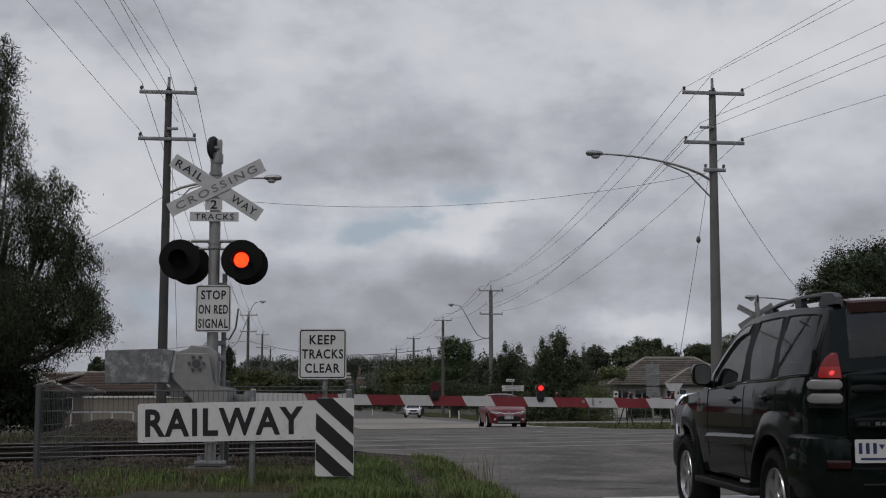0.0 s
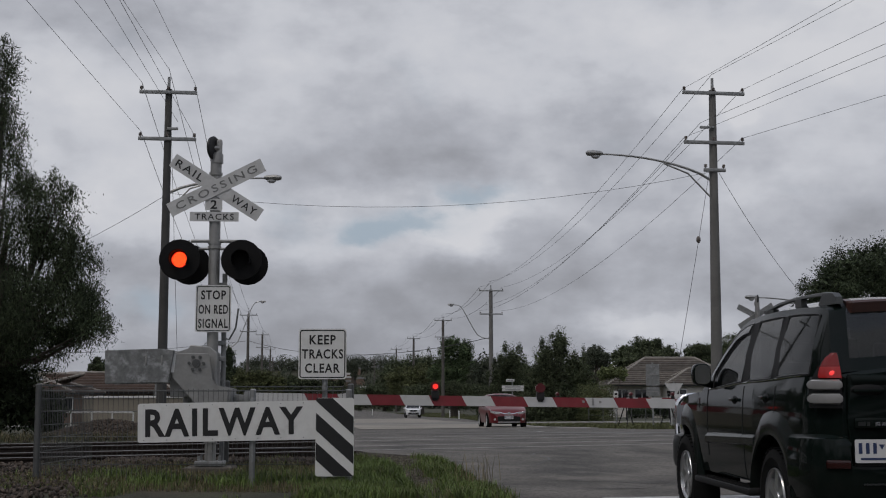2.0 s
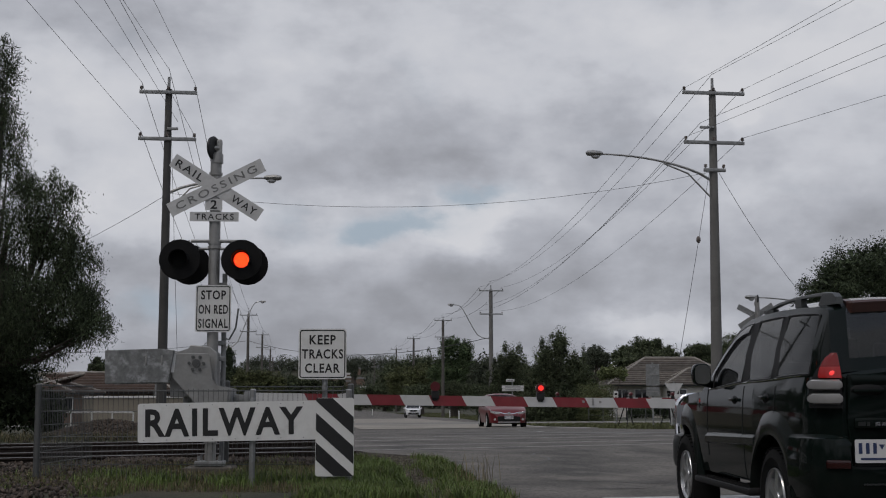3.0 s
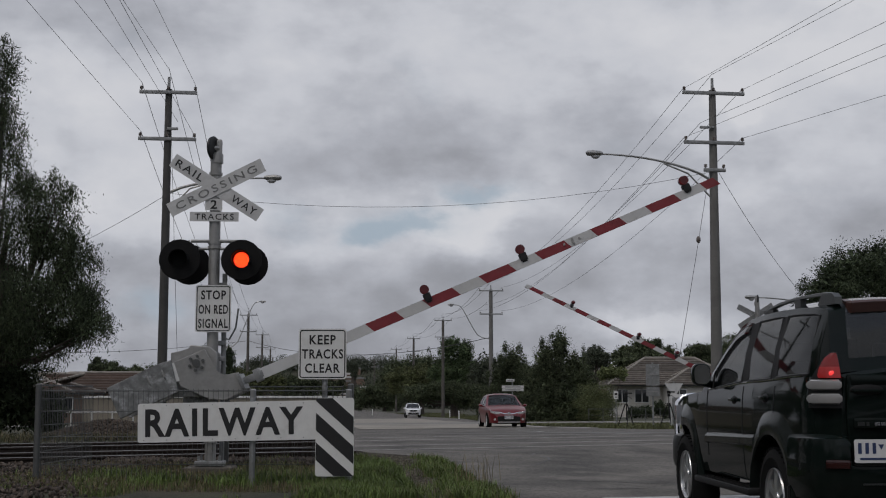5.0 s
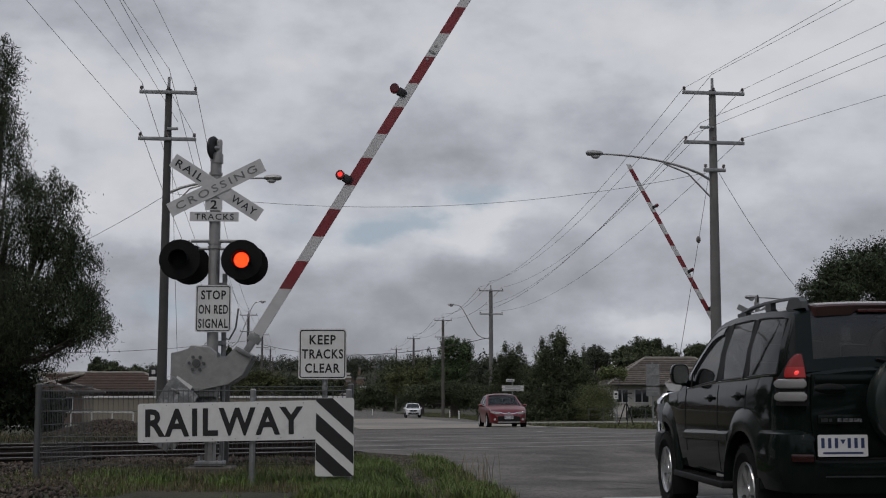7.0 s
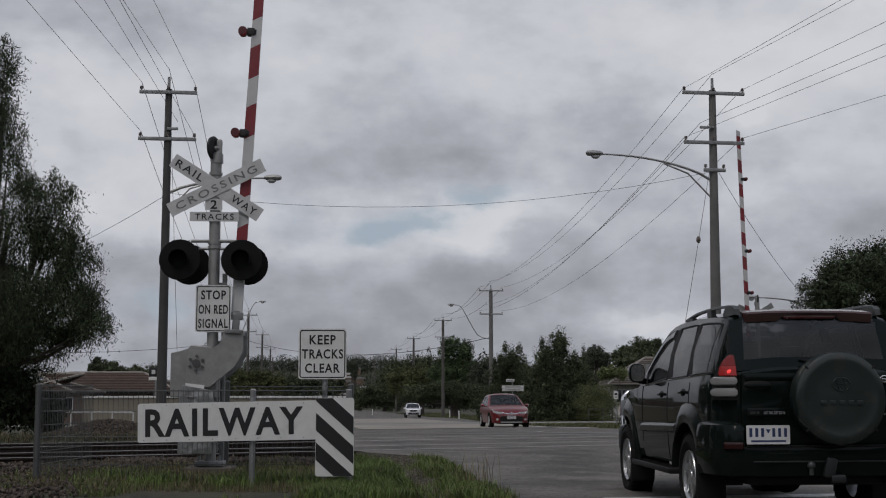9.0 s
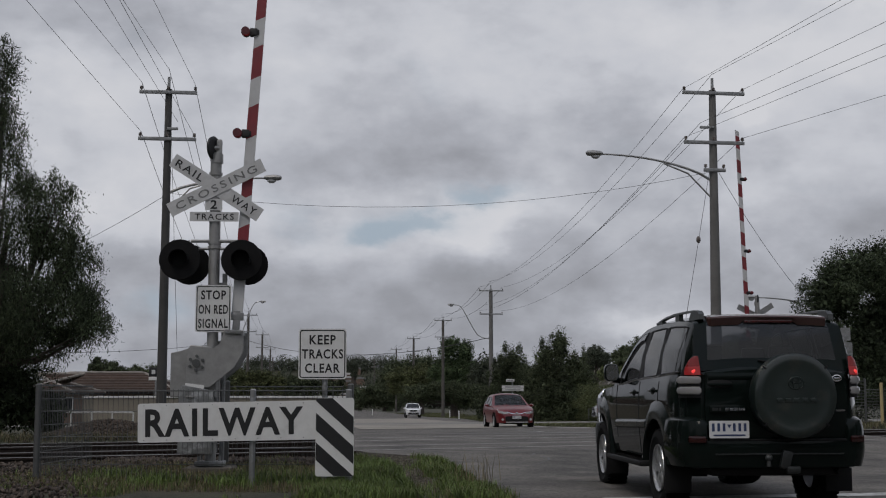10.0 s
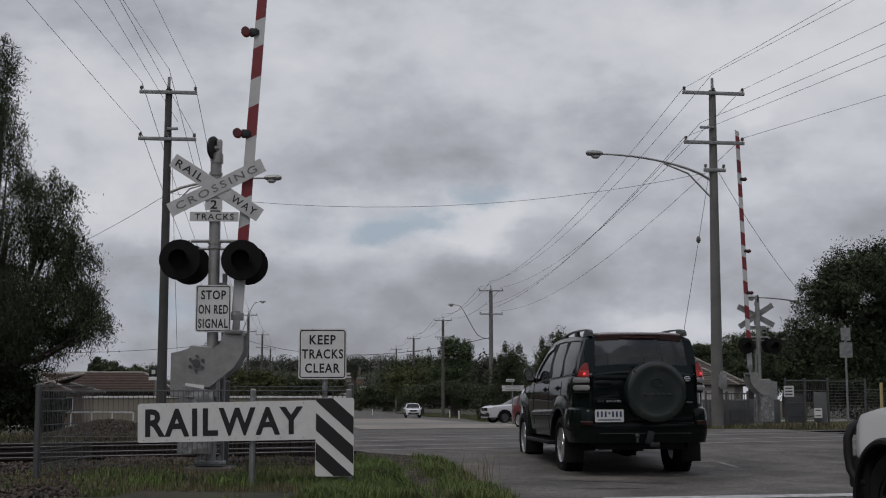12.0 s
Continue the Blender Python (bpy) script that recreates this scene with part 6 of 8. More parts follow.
            part("reversing_lens", bm, LENS_SMOKE, tl, "clear reversing lens")
        part("bumper_reflector", box(B(), (sx * 0.752, -1.092, 0.705), (0.165, 0.02, 0.062), pose(0, 0, 0, 0, 0, sx * 24), 0.014), REFLECTOR, t)
    # tailgate
    bm = prism(B(), [(-0.655, 0.70), (0.655, 0.70), (0.672, 1.00), (0.665, 1.30), (0.655, 1.318), (-0.655, 1.318), (-0.665, 1.30), (-0.672, 1.00)], -1.082, -1.03, "xz", bevel=0.022)
    tg = part("tailgate", bm, SUV_PAINT, t, smooth=True)
    part("gate_shoulder", rings(B(), [[(x, -1.083 - d, z) for x in (-0.64, -0.2, 0.2, 0.64)] for z, d in ((1.245, 0.0), (1.262, 0.010), (1.285, 0.012), (1.305, 0.002))], closed=False), SUV_PAINT, tg)
    part("tailgate_recess", ball(B(), (-0.53, -1.079, 1.213), 0.1, (1.22, 0.16, 0.40), 24), DARK_PLASTIC, tg)
    part("tailgate_handle", box(B(), (-0.53, -1.100, 1.207), (0.22, 0.024, 0.024), bevel=0.009), SUV_PAINT, tg)
    gb = part("garnish_bar", box(B(), (-0.47, -1.090, 0.985), (0.33, 0.03, 0.075), bevel=0.014), SUV_PAINT, tg)
    for x, w in ((-0.585, 0.05), (-0.54, 0.02), (-0.475, 0.035), (-0.432, 0.035), (-0.389, 0.035), (-0.346, 0.035), (-0.315, 0.02)):
        part("name_bar", box(B(), (x, -1.106, 0.980), (w, 0.006, 0.026)), CHROME_DULL if x > -0.5 else SUV_TRIM, gb, "chrome badge bar")
    bm = B()
    rings(bm, [[(0.575 + 0.050 * math.cos(a) * s, -1.082 - d, 1.262 + 0.032 * math.sin(a) * s) for a in [2 * math.pi * k / 20 for k in range(20)]] for s, d in ((1, 0), (1, 0.012), (0.76, 0.014), (0.7, 0.008))])
    tube(bm, [(0.545, -1.094, 1.262), (0.605, -1.094, 1.262)], 0.006, 6)
    part("badge", bm, CHROME, tg, "plain chrome oval")
    part("garnish_bar", box(B(), (0.60, -1.085, 0.965), (0.09, 0.008, 0.018)), CHROME_DULL, tg, "small chrome badge bar")
    plate(t, (-0.472, -1.150, 0.797), -1, 0.372, 0.158)
    part("plate_bracket", box(B(), (-0.472, -1.118, 0.797), (0.34, 0.07, 0.12), bevel=0.01), DARK_PLASTIC, tg)
    # rear bumper: high corners joined to the flares, low step between them
    loops = []
    for x, y, top in ((-0.918, -0.50, 0.895), (-0.915, -0.70, 0.897), (-0.900, -0.86, 0.90), (-0.862, -0.98, 0.90), (-0.80, -1.055, 0.90), (-0.715, -1.098, 0.895), (-0.672, -1.108, 0.86), (-0.665, -1.112, 0.70), (-0.4, -1.135, 0.695), (0, -1.14, 0.695), (0.4, -1.135, 0.695), (0.665, -1.112, 0.70), (0.672, -1.108, 0.86), (0.715, -1.098, 0.895), (0.80, -1.055, 0.90), (0.862, -0.98, 0.90), (0.900, -0.86, 0.90), (0.915, -0.70, 0.897), (0.918, -0.50, 0.895)):
        d = Vector((x, y + 0.3, 0)).normalized()
        k = top - 0.695
        loops.append([(x - d.x * o, y - d.y * o, z) for o, z in ((0.12, 0.43), (0.03, 0.45), (0.006, 0.55), (0.0, 0.60), (0.0, 0.665), (0.006, 0.69 + k * 0.55), (0.022, 0.69 + k * 0.90), (0.07, top + 0.004), (0.13, top + 0.008))])
    bp = part("rear_bumper", rings(B(), loops, closed=False), SUV_PAINT, t, angle=40)
    part("bumper_step", box(B(), (0, -1.085, 0.700), (1.28, 0.10, 0.016), bevel=0.006), DARK_PLASTIC, bp)
    part("bumper_line", box(B(), (0, -1.139, 0.572), (1.20, 0.012, 0.012), bevel=0.004), SUV_TRIM, bp)
    # spare wheel under its hard cover
    bm = B()
    seg = 64
    rings(bm, [[(0.115 + r * math.cos(2 * math.pi * k / seg), y, 1.10 + r * math.sin(2 * math.pi * k / seg)) for k in range(seg)] for r, y in ((0.36, -1.08), (0.380, -1.10), (0.384, -1.16), (0.392, -1.165), (0.392, -1.255), (0.382, -1.282), (0.355, -1.297), (0.31, -1.300), (0.296, -1.2965), (0.20, -1.298), (0.12, -1.300), (0.02, -1.301))])
    sp = part("spare_wheel_cover", bm, COVER, t, "dusty dark green hard spare wheel cover")
    bm = B()
    for rx, rz, cz in ((0.072, 0.056, 0.0), (0.030, 0.054, 0.0), (0.050, 0.022, 0.026)):
        rings(bm, [[(0.115 + (rx + 0.006 * math.cos(a)) * math.cos(b), -1.300 - 0.008 * math.sin(a), 1.215 + cz + (rz + 0.006 * math.cos(a)) * math.sin(b)) for a in [2 * math.pi * k / 6 for k in range(6)]] for b in [2 * math.pi * k / 24 for k in range(25)]], cap=False)
    part("cover_emblem", bm, COVER, sp, "plain moulded ovals")
    for k in range(5):
        part("cover_bar", box(B(), (0.115 + (k - 2) * 0.078, -1.300, 1.062), (0.052, 0.012, 0.040), bevel=0.004), COVER, sp, "plain moulded bar")
    for a in (138, 42, 222, 318):
        c, q = math.cos(radians(a)), math.sin(radians(a))
        part("cover_clip", box(B(), (0.115 + 0.37 * c, -1.285, 1.10 + 0.37 * q), (0.075, 0.012, 0.016), pose(0, 0, 0, 0, 90 - a + 90, 0), 0.004), DARK_PLASTIC, sp)
    # roof spoiler with the high brake lamp
    loops = []
    for x in (-0.575, -0.55, -0.40, -0.28, -0.24, 0, 0.24, 0.28, 0.40, 0.55, 0.575):
        dz = -0.016 * (abs(x) / 0.57) ** 3
        d = 0.05 if abs(x) > 0.56 else 0.0
        low = 1.768 if abs(x) > 0.26 else 1.800
        loops.append([(x, -0.64, 1.868 + dz), (x, -0.84 + d, 1.872 + dz), (x, -0.915 + d, 1.853 + dz), (x, -0.925 + d, 1.838 + dz), (x, -0.900 + d, low + dz), (x, -0.86, low + dz), (x, -0.66, 1.80 + dz)])
    so = part("roof_spoiler", rings(B(), loops), SPOILER, t, "maroon brown roof spoiler", angle=25)
    part("high_brake_lamp", box(B(), (0, -0.893, 1.800), (0.46, 0.03, 0.028), bevel=0.006), LENS_RED, so)
    # wiper, tow bar, exhaust
    part("rear_wiper", tube(B(), [(0.10, -1.06, 1.34), (-0.02, -1.03, 1.405), (-0.14, -1.01, 1.43)], 0.009, 6), DARK_PLASTIC, t)
    bm = box(B(), (0.04, -1.00, 0.47), (0.07, 0.32, 0.07), bevel=0.01)
    box(bm, (0.05, -1.155, 0.52), (0.10, 0.05, 0.17), pose(0, 0, 0, 0, 14, 0), 0.02)
    box(bm, (0.11, -1.165, 0.43), (0.13, 0.06, 0.07), bevel=0.02)
    tb = part("tow_bar", bm, SUV_TRIM, t)
    part("tow_ball", ball(cyl(B(), (-0.11, -1.15, 0.46), (-0.11, -1.15, 0.52), 0.02, seg=10), (-0.11, -1.15, 0.54), 0.034, seg=14), SUV_RAIL, tb)
    bm = box(B(), (0, -0.6, 0.46), (1.2, 0.7, 0.2), bevel=0.05)
    tube(bm, [(-0.75, 0, 0.385), (0.75, 0, 0.385)], 0.06, 10)
    ball(bm, (0.05, 0, 0.37), 0.15, seg=16)
    tube(bm, [(0.55, -0.5, 0.42), (0.62, -1.0, 0.40)], 0.035, 10)
    part("rear_axle", bm, DARK_PLASTIC, t)
    # front end
    hoop = [(-0.70, 3.64, 0.50), (-0.705, 3.73, 0.72), (-0.705, 3.76, 0.95), (-0.685, 3.77, 1.07), (-0.63, 3.77, 1.13), (-0.53, 3.77, 1.145)]
    part("nudge_bar", tube(B(), hoop + [(-x, y, z) for x, y, z in reversed(hoop)], 0.03, 12), CHROME, t, "polished nudge bar")
    part("grille", box(B(), (0, 3.66, 0.92), (0.9, 0.03, 0.2), bevel=0.02), CHROME, t)
    part("front_bumper", box(B(), (0, 3.54, 0.58), (1.58, 0.30, 0.36), bevel=0.09), SUV_TRIM, t)
    ws = [wheel(t, sx * 0.742, yc, 0.385, 0.265, 0.225, sx) for yc in (0.0, 2.79) for sx in (-1, 1)]
    return t, ws


SUV, SUV_WHEELS = build_suv()


def front_face(t, S, y, zc, paint, kind):
    """Lamps, grille, bumper and plate of a car seen from the front."""
    w = S["face"]
    for sx in (-1, 1):
        bm = B()
        rings(bm, [[(sx * x, yy, z) for x, yy, z in ((w * 0.50, y + 0.012, zc - 0.045 + d), (w * 0.74, y - 0.05, zc - 0.04 + d), (w * 0.97, y - 0.24, zc - 0.0 + d), (w * 1.035, y - 0.45, zc + 0.04 + d * 1.6))] for d in (0.0, 0.055, 0.10)], closed=False)
        hl = part("headlamp", bm, LENS_CLEAR, t)
        part("lamp_core", ball(B(), (sx * w * 0.80, y - 0.075, zc + 0.02), 0.05, (1, 0.6, 0.8), 12), CHROME, hl)
        part("fog_lamp", cyl(B(), (sx * w * 0.80, y - 0.05, zc - 0.27), (sx * w * 0.80, y - 0.01, zc - 0.27), 0.05, seg=14), LENS_CLEAR, t)
    bm = B()
    if kind == "hatch":
        tube(bm, [(-w * 0.55, y, zc + 0.03), (-w * 0.25, y + 0.03, zc - 0.035), (0, y + 0.04, zc - 0.045), (w * 0.25, y + 0.03, zc - 0.035), (w * 0.55, y, zc + 0.03)], 0.022, 8)
        part("grille_bar", bm, CHROME, t)
        part("lower_grille", prism(B(), round_rect(w * 1.3, 0.22, 0.06, cy=zc - 0.25), y - 0.03, y + 0.012, "xz"), DARK_PLASTIC, t)
        part("bumper_strip", box(B(), (0, y + 0.02, zc - 0.385), (w * 1.25, 0.05, 0.035), bevel=0.01), LENS_CLEAR, t, "silver bumper strip")
    else:
        part("grille", prism(B(), [(-0.42, zc + 0.07), (0.42, zc + 0.07), (0.34, zc - 0.10), (-0.34, zc - 0.10)], y - 0.03, y + 0.03, "xz", bevel=0.01), DARK_PLASTIC, t)
        part("lower_grille", prism(B(), round_rect(w * 1.5, 0.22, 0.06, cy=zc - 0.33), y - 0.03, y + 0.015, "xz"), DARK_PLASTIC, t)
        part("skid_plate", box(B(), (0, y, zc - 0.49), (w * 1.1, 0.06, 0.06), bevel=0.015), LENS_CLEAR, t)
    bm = B()
    rings(bm, [[(0.06 * math.cos(a) * s, y + 0.045 + d, zc + 0.0 + 0.04 * math.sin(a) * s) for a in [2 * math.pi * k / 16 for k in range(16)]] for s, d in ((1, 0), (1, 0.012), (0.7, 0.014))])
    part("badge", bm, CHROME, t, "plain chrome oval")
    plate(t, (0, y + 0.03, zc - 0.18 if kind == "hatch" else zc - 0.22), 1)


HATCH_RED = mat("red_paint", (0.120, 0.007, 0.010), 0.3, 0.0, vary=0.06, scale=2, coat=0.25, spec=0.3)
WHITE_CAR = mat("white_paint", (0.74, 0.745, 0.75), 0.25, vary=0.03, scale=2, coat=0.7)
SILVER_WHITE = mat("pearl_paint", (0.50, 0.51, 0.53), 0.25, vary=0.03, scale=2, coat=0.7)

HATCH_S = dict(wb=2.60, r=0.318, arch=0.37, sill=0.22, skirt=0.24, face=0.76,
               plan=[(-0.78, 0.74), (-0.6, 0.82), (0.0, 0.86), (1.4, 0.875), (2.4, 0.87), (3.0, 0.82), (3.3, 0.70), (3.44, 0.52)],
               side=[(0.2, 0.94), (0.5, 0.99), (0.75, 1.0), (0.95, 0.96)],
               deck=[(-0.78, 0.95), (0.5, 0.94), (1.7, 0.915), (2.2, 0.92), (2.7, 0.86), (3.1, 0.76), (3.35, 0.64), (3.44, 0.50)],
               roof=[(-0.78, 0.97), (-0.5, 1.25), (-0.3, 1.38), (0.2, 1.46), (0.8, 1.475), (1.15, 1.44), (1.6, 1.22), (2.1, 0.96), (2.25, 0.93)],
               tumble=0.42, windows=[(-0.25, 0.35), (0.45, 1.15), (1.2, 1.75)], screen=(1.18, 2.08), back=(-0.72, -0.34), seats=(0.05, 0.95), crown=0.07)
SMALL_SUV_S = dict(wb=2.67, r=0.35, arch=0.41, sill=0.30, skirt=0.34, face=0.80,
                   plan=[(-0.90, 0.78), (-0.7, 0.88), (0.0, 0.915), (1.4, 0.925), (2.5, 0.91), (3.1, 0.86), (3.42, 0.74), (3.54, 0.60)],
                   side=[(0.3, 0.95), (0.6, 0.99), (0.85, 1.0), (1.08, 0.96)],
                   deck=[(-0.90, 1.10), (0.5, 1.07), (1.7, 1.03), (2.2, 1.04), (2.8, 0.99), (3.2, 0.97), (3.45, 0.93), (3.54, 0.84)],
                   roof=[(-0.90, 1.11), (-0.62, 1.45), (-0.45, 1.55), (0.3, 1.62), (0.9, 1.62), (1.2, 1.57), (1.6, 1.36), (2.1, 1.08), (2.25, 1.05)],
                   tumble=0.36, windows=[(-0.35, 0.35), (0.45, 1.15), (1.2, 1.75)], screen=(1.22, 2.08), back=(-0.85, -0.5), seats=(0.05, 0.95), crown=0.06)


def build_small_car(name, m, label, S, paint, kind, rim=None):
    t = thing(name, m, label, "car", "distant cars" if kind != "hatch" else "")
    car_shell(t, S, paint, (DARK_GLASS, CLEAR_GLASS if kind == "hatch" else DARK_GLASS, DARK_GLASS))
    yf = S["plan"][-1][0] + 0.01
    front_face(t, S, yf + 0.034, 0.66 if kind == "hatch" else 0.82, paint, kind)
    for sx in (-1, 1):
        bm = B()
        z = lerp_at(S["deck"], 1.7) + 0.06
        rings(bm, [[(sx * (0.99 + 0.10 * math.cos(a) * s), yy, z + 0.07 * math.sin(a) * s) for a in [2 * math.pi * k / 12 for k in range(12)]] for yy, s in ((1.60, 0.9), (1.64, 1.0), (1.74, 0.5))])
        tube(bm, [(sx * 0.84, 1.70, z - 0.05), (sx * 0.94, 1.67, z - 0.03)], 0.025, 6)
        part("side_mirror", bm, paint, t)
        bm = B()
        yb = S["plan"][0][0]
        rings(bm, [[(sx * x, y, zz) for x, y in ((0.48, yb - 0.035), (0.68, yb - 0.02), (0.80, yb + 0.16))] for zz in (z - 0.20, z - 0.02)], closed=False)
        part("tail_lamp", bm, LENS_RED, t)
        if kind != "hatch":
            for yc in (0, S["wb"]):
                arch_flare(t, yc, S["arch"] - 0.005, S["arch"] + 0.06, 0.80, 0.925, S["r"], DARK_PLASTIC, sx, 0, 180)
    ws = [wheel(t, sx * (0.76 if kind == "hatch" else 0.79), yc, S["r"], 0.21, S["r"] * 0.66, sx, rim, 5 if kind == "hatch" else 10) for yc in (0.0, S["wb"]) for sx in (-1, 1)]
    return t, ws


HATCH, HATCH_WHEELS = build_small_car("hatchback", pose(2.7, 60, -0.5, 0, 0, 180), "glossy red small hatchback facing the crossing", HATCH_S, HATCH_RED, "hatch")
FAR_SUV, _fw = build_small_car("compact_suv", pose(-3.58, 150.0, gz(-3.58, 150) + 0.03, 0, 0, 184), "white compact suv far down the road", SMALL_SUV_S, WHITE_CAR, "suv")
SIDE_SUV, SIDE_WHEELS = build_small_car("compact_suv", pose(14, 84.0, gz(14, 84) + 0.03, 0, 0, 100), "pearl white compact suv with black wheel arches", SMALL_SUV_S, SILVER_WHITE, "suv", mat("dark_alloy", (0.10, 0.10, 0.11), 0.35, 0.7, vary=0.1))


def build_ute():
    """The white four wheel drive that follows, with a black steel bull bar."""
    t = thing("utility_truck", pose(8, 6, -0.3), "white utility truck with a black steel bull bar", "truck")
    S = dict(wb=3.50, r=0.39, arch=0.45, sill=0.50, skirt=0.55, face=0.82,
             plan=[(-1.1, 0.82), (-0.9, 0.86), (0.0, 0.875), (1.5, 0.88), (2.8, 0.935), (3.5, 0.945), (3.90, 0.945), (4.02, 0.91)],
             side=[(0.4, 0.96), (0.8, 1.0), (1.05, 0.985), (1.2, 0.95)],
             deck=[(-1.1, 1.18), (0.6, 1.18), (1.9, 1.18), (2.4, 1.17), (3.0, 1.15), (3.6, 1.10), (3.88, 1.05), (4.02, 0.96)],
             roof=[(0.55, 1.19), (0.7, 1.6), (0.85, 1.76), (1.2, 1.79), (1.6, 1.75), (2.05, 1.45), (2.4, 1.20), (2.5, 1.18)],
             tumble=0.3, windows=[(0.8, 1.3), (1.36, 2.05)], screen=(1.64, 2.38), back=(0.58, 0.7), seats=(1.0,), crown=0.05)
    car_shell(t, S, WHITE_CAR, (DARK_GLASS, CLEAR_GLASS, DARK_GLASS))
    for sx in (-1, 1):
        for yc in (0.0, 3.50):
            arch_flare(t, yc, 0.43, 0.50, 0.80, 0.985, 0.40, DARK_PLASTIC, sx, 0, 180)
        bm = B()
        rings(bm, [[(sx * x, y, z) for x, y in ((0.50, 4.06), (0.76, 4.03), (0.875, 3.88), (0.892, 3.70))] for z in (0.88, 0.99)], closed=False)
        part("headlamp", bm, LENS_CLEAR, t)
        part("front_guard_liner", box(B(), (sx * 0.78, 3.93, 0.56), (0.30, 0.24, 0.32), bevel=0.04), DARK_PLASTIC, t)
    half_bar = [(0.90, 3.86, 0.52), (0.925, 4.0, 0.54), (0.935, 4.08, 0.62), (0.935, 4.11, 0.74), (0.925, 4.13, 0.86), (0.885, 4.14, 0.94), (0.78, 4.15, 0.99), (0.5, 4.17, 1.0)]
    bm = tube(B(), [(-x, y, z) for x, y, z in half_bar] + [(x, y, z) for x, y, z in reversed(half_bar)], 0.036, 12)
    for x in (-0.4, 0.4):
        tube(bm, [(x, 4.14, 0.55), (x, 4.18, 0.98)], 0.036, 10)
    bar = part("bull_bar", bm, DARK_PLASTIC, t, "black steel bull bar")
    part("bar_channel", box(B(), (0, 4.06, 0.60), (1.86, 0.16, 0.26), bevel=0.04), DARK_PLASTIC, bar)
    part("indicator", box(B(), (-0.80, 4.145, 0.62), (0.09, 0.02, 0.05), bevel=0.008), LENS_CLEAR, bar)
    ws = [wheel(t, sx * 0.78, yc, 0.39, 0.27, 0.215, sx, SUV_TRIM) for yc in (0.0, 3.50) for sx in (-1, 1)]
    return t, ws


UTE, UTE_WHEELS = build_ute()

# ---- trees ----
def leaf_cloud(rnd, blobs, count, size, droop=0.0, fill=0.55, aspect=2.2, flat=0.0, strands=0):
    """Leaf cards in and on a set of uneven blobs (x, y, z, rx, ry, rz), singly or on hanging strands."""
    w = np.array([b[3] * b[4] + b[4] * b[5] + b[3] * b[5] for b in blobs])
    pick = rnd.choice(len(blobs), count, p=w / w.sum())
    b = np.array(blobs)[pick]
    d = rnd.normal(size=(count, 3))
    d /= np.linalg.norm(d, axis=1)[:, None]
    lump = 1 + 0.22 * np.sin(d[:, 0] * 7 + b[:, 0] * 3) * np.sin(d[:, 1] * 6 + b[:, 1] * 2) + 0.18 * np.sin(d[:, 2] * 9 + b[:, 2])
    rad = (fill + (1 - fill) * rnd.uniform(0, 1, count) ** 0.5) * lump * rnd.uniform(0.86, 1.1, count)
    P = b[:, :3] + d * rad[:, None] * b[:, 3:6]
    if strands:
        k = np.arange(count) % strands
        first = np.arange(count) - k
        drift = rnd.normal(size=(count, 3)) * 0.5
        P = P[first] + drift[first] * (k / strands)[:, None] * np.array((0.45, 0.45, 0.12)) + rnd.normal(size=(count, 3)) * 0.022
        P[:, 2] += 0.12 - 0.055 * k * (1 - 0.35 * np.cos(first * 1.7))
    t = rnd.normal(size=(count, 3))
    t[:, 2] = t[:, 2] * (1 - flat) - droop * 1.6
    t /= np.linalg.norm(t, axis=1)[:, None]
    n = rnd.normal(size=(count, 3))
    s = np.cross(t, n)
    s /= np.linalg.norm(s, axis=1)[:, None] + 1e-9
    L = (size * rnd.uniform(0.6, 1.4, count))[:, None]
    W = L / aspect
    v = np.stack([P - t * L * 0.5, P + s * W * 0.5, P + t * L * 0.5, P - s * W * 0.5], 1)
    return v.reshape(-1, 3)


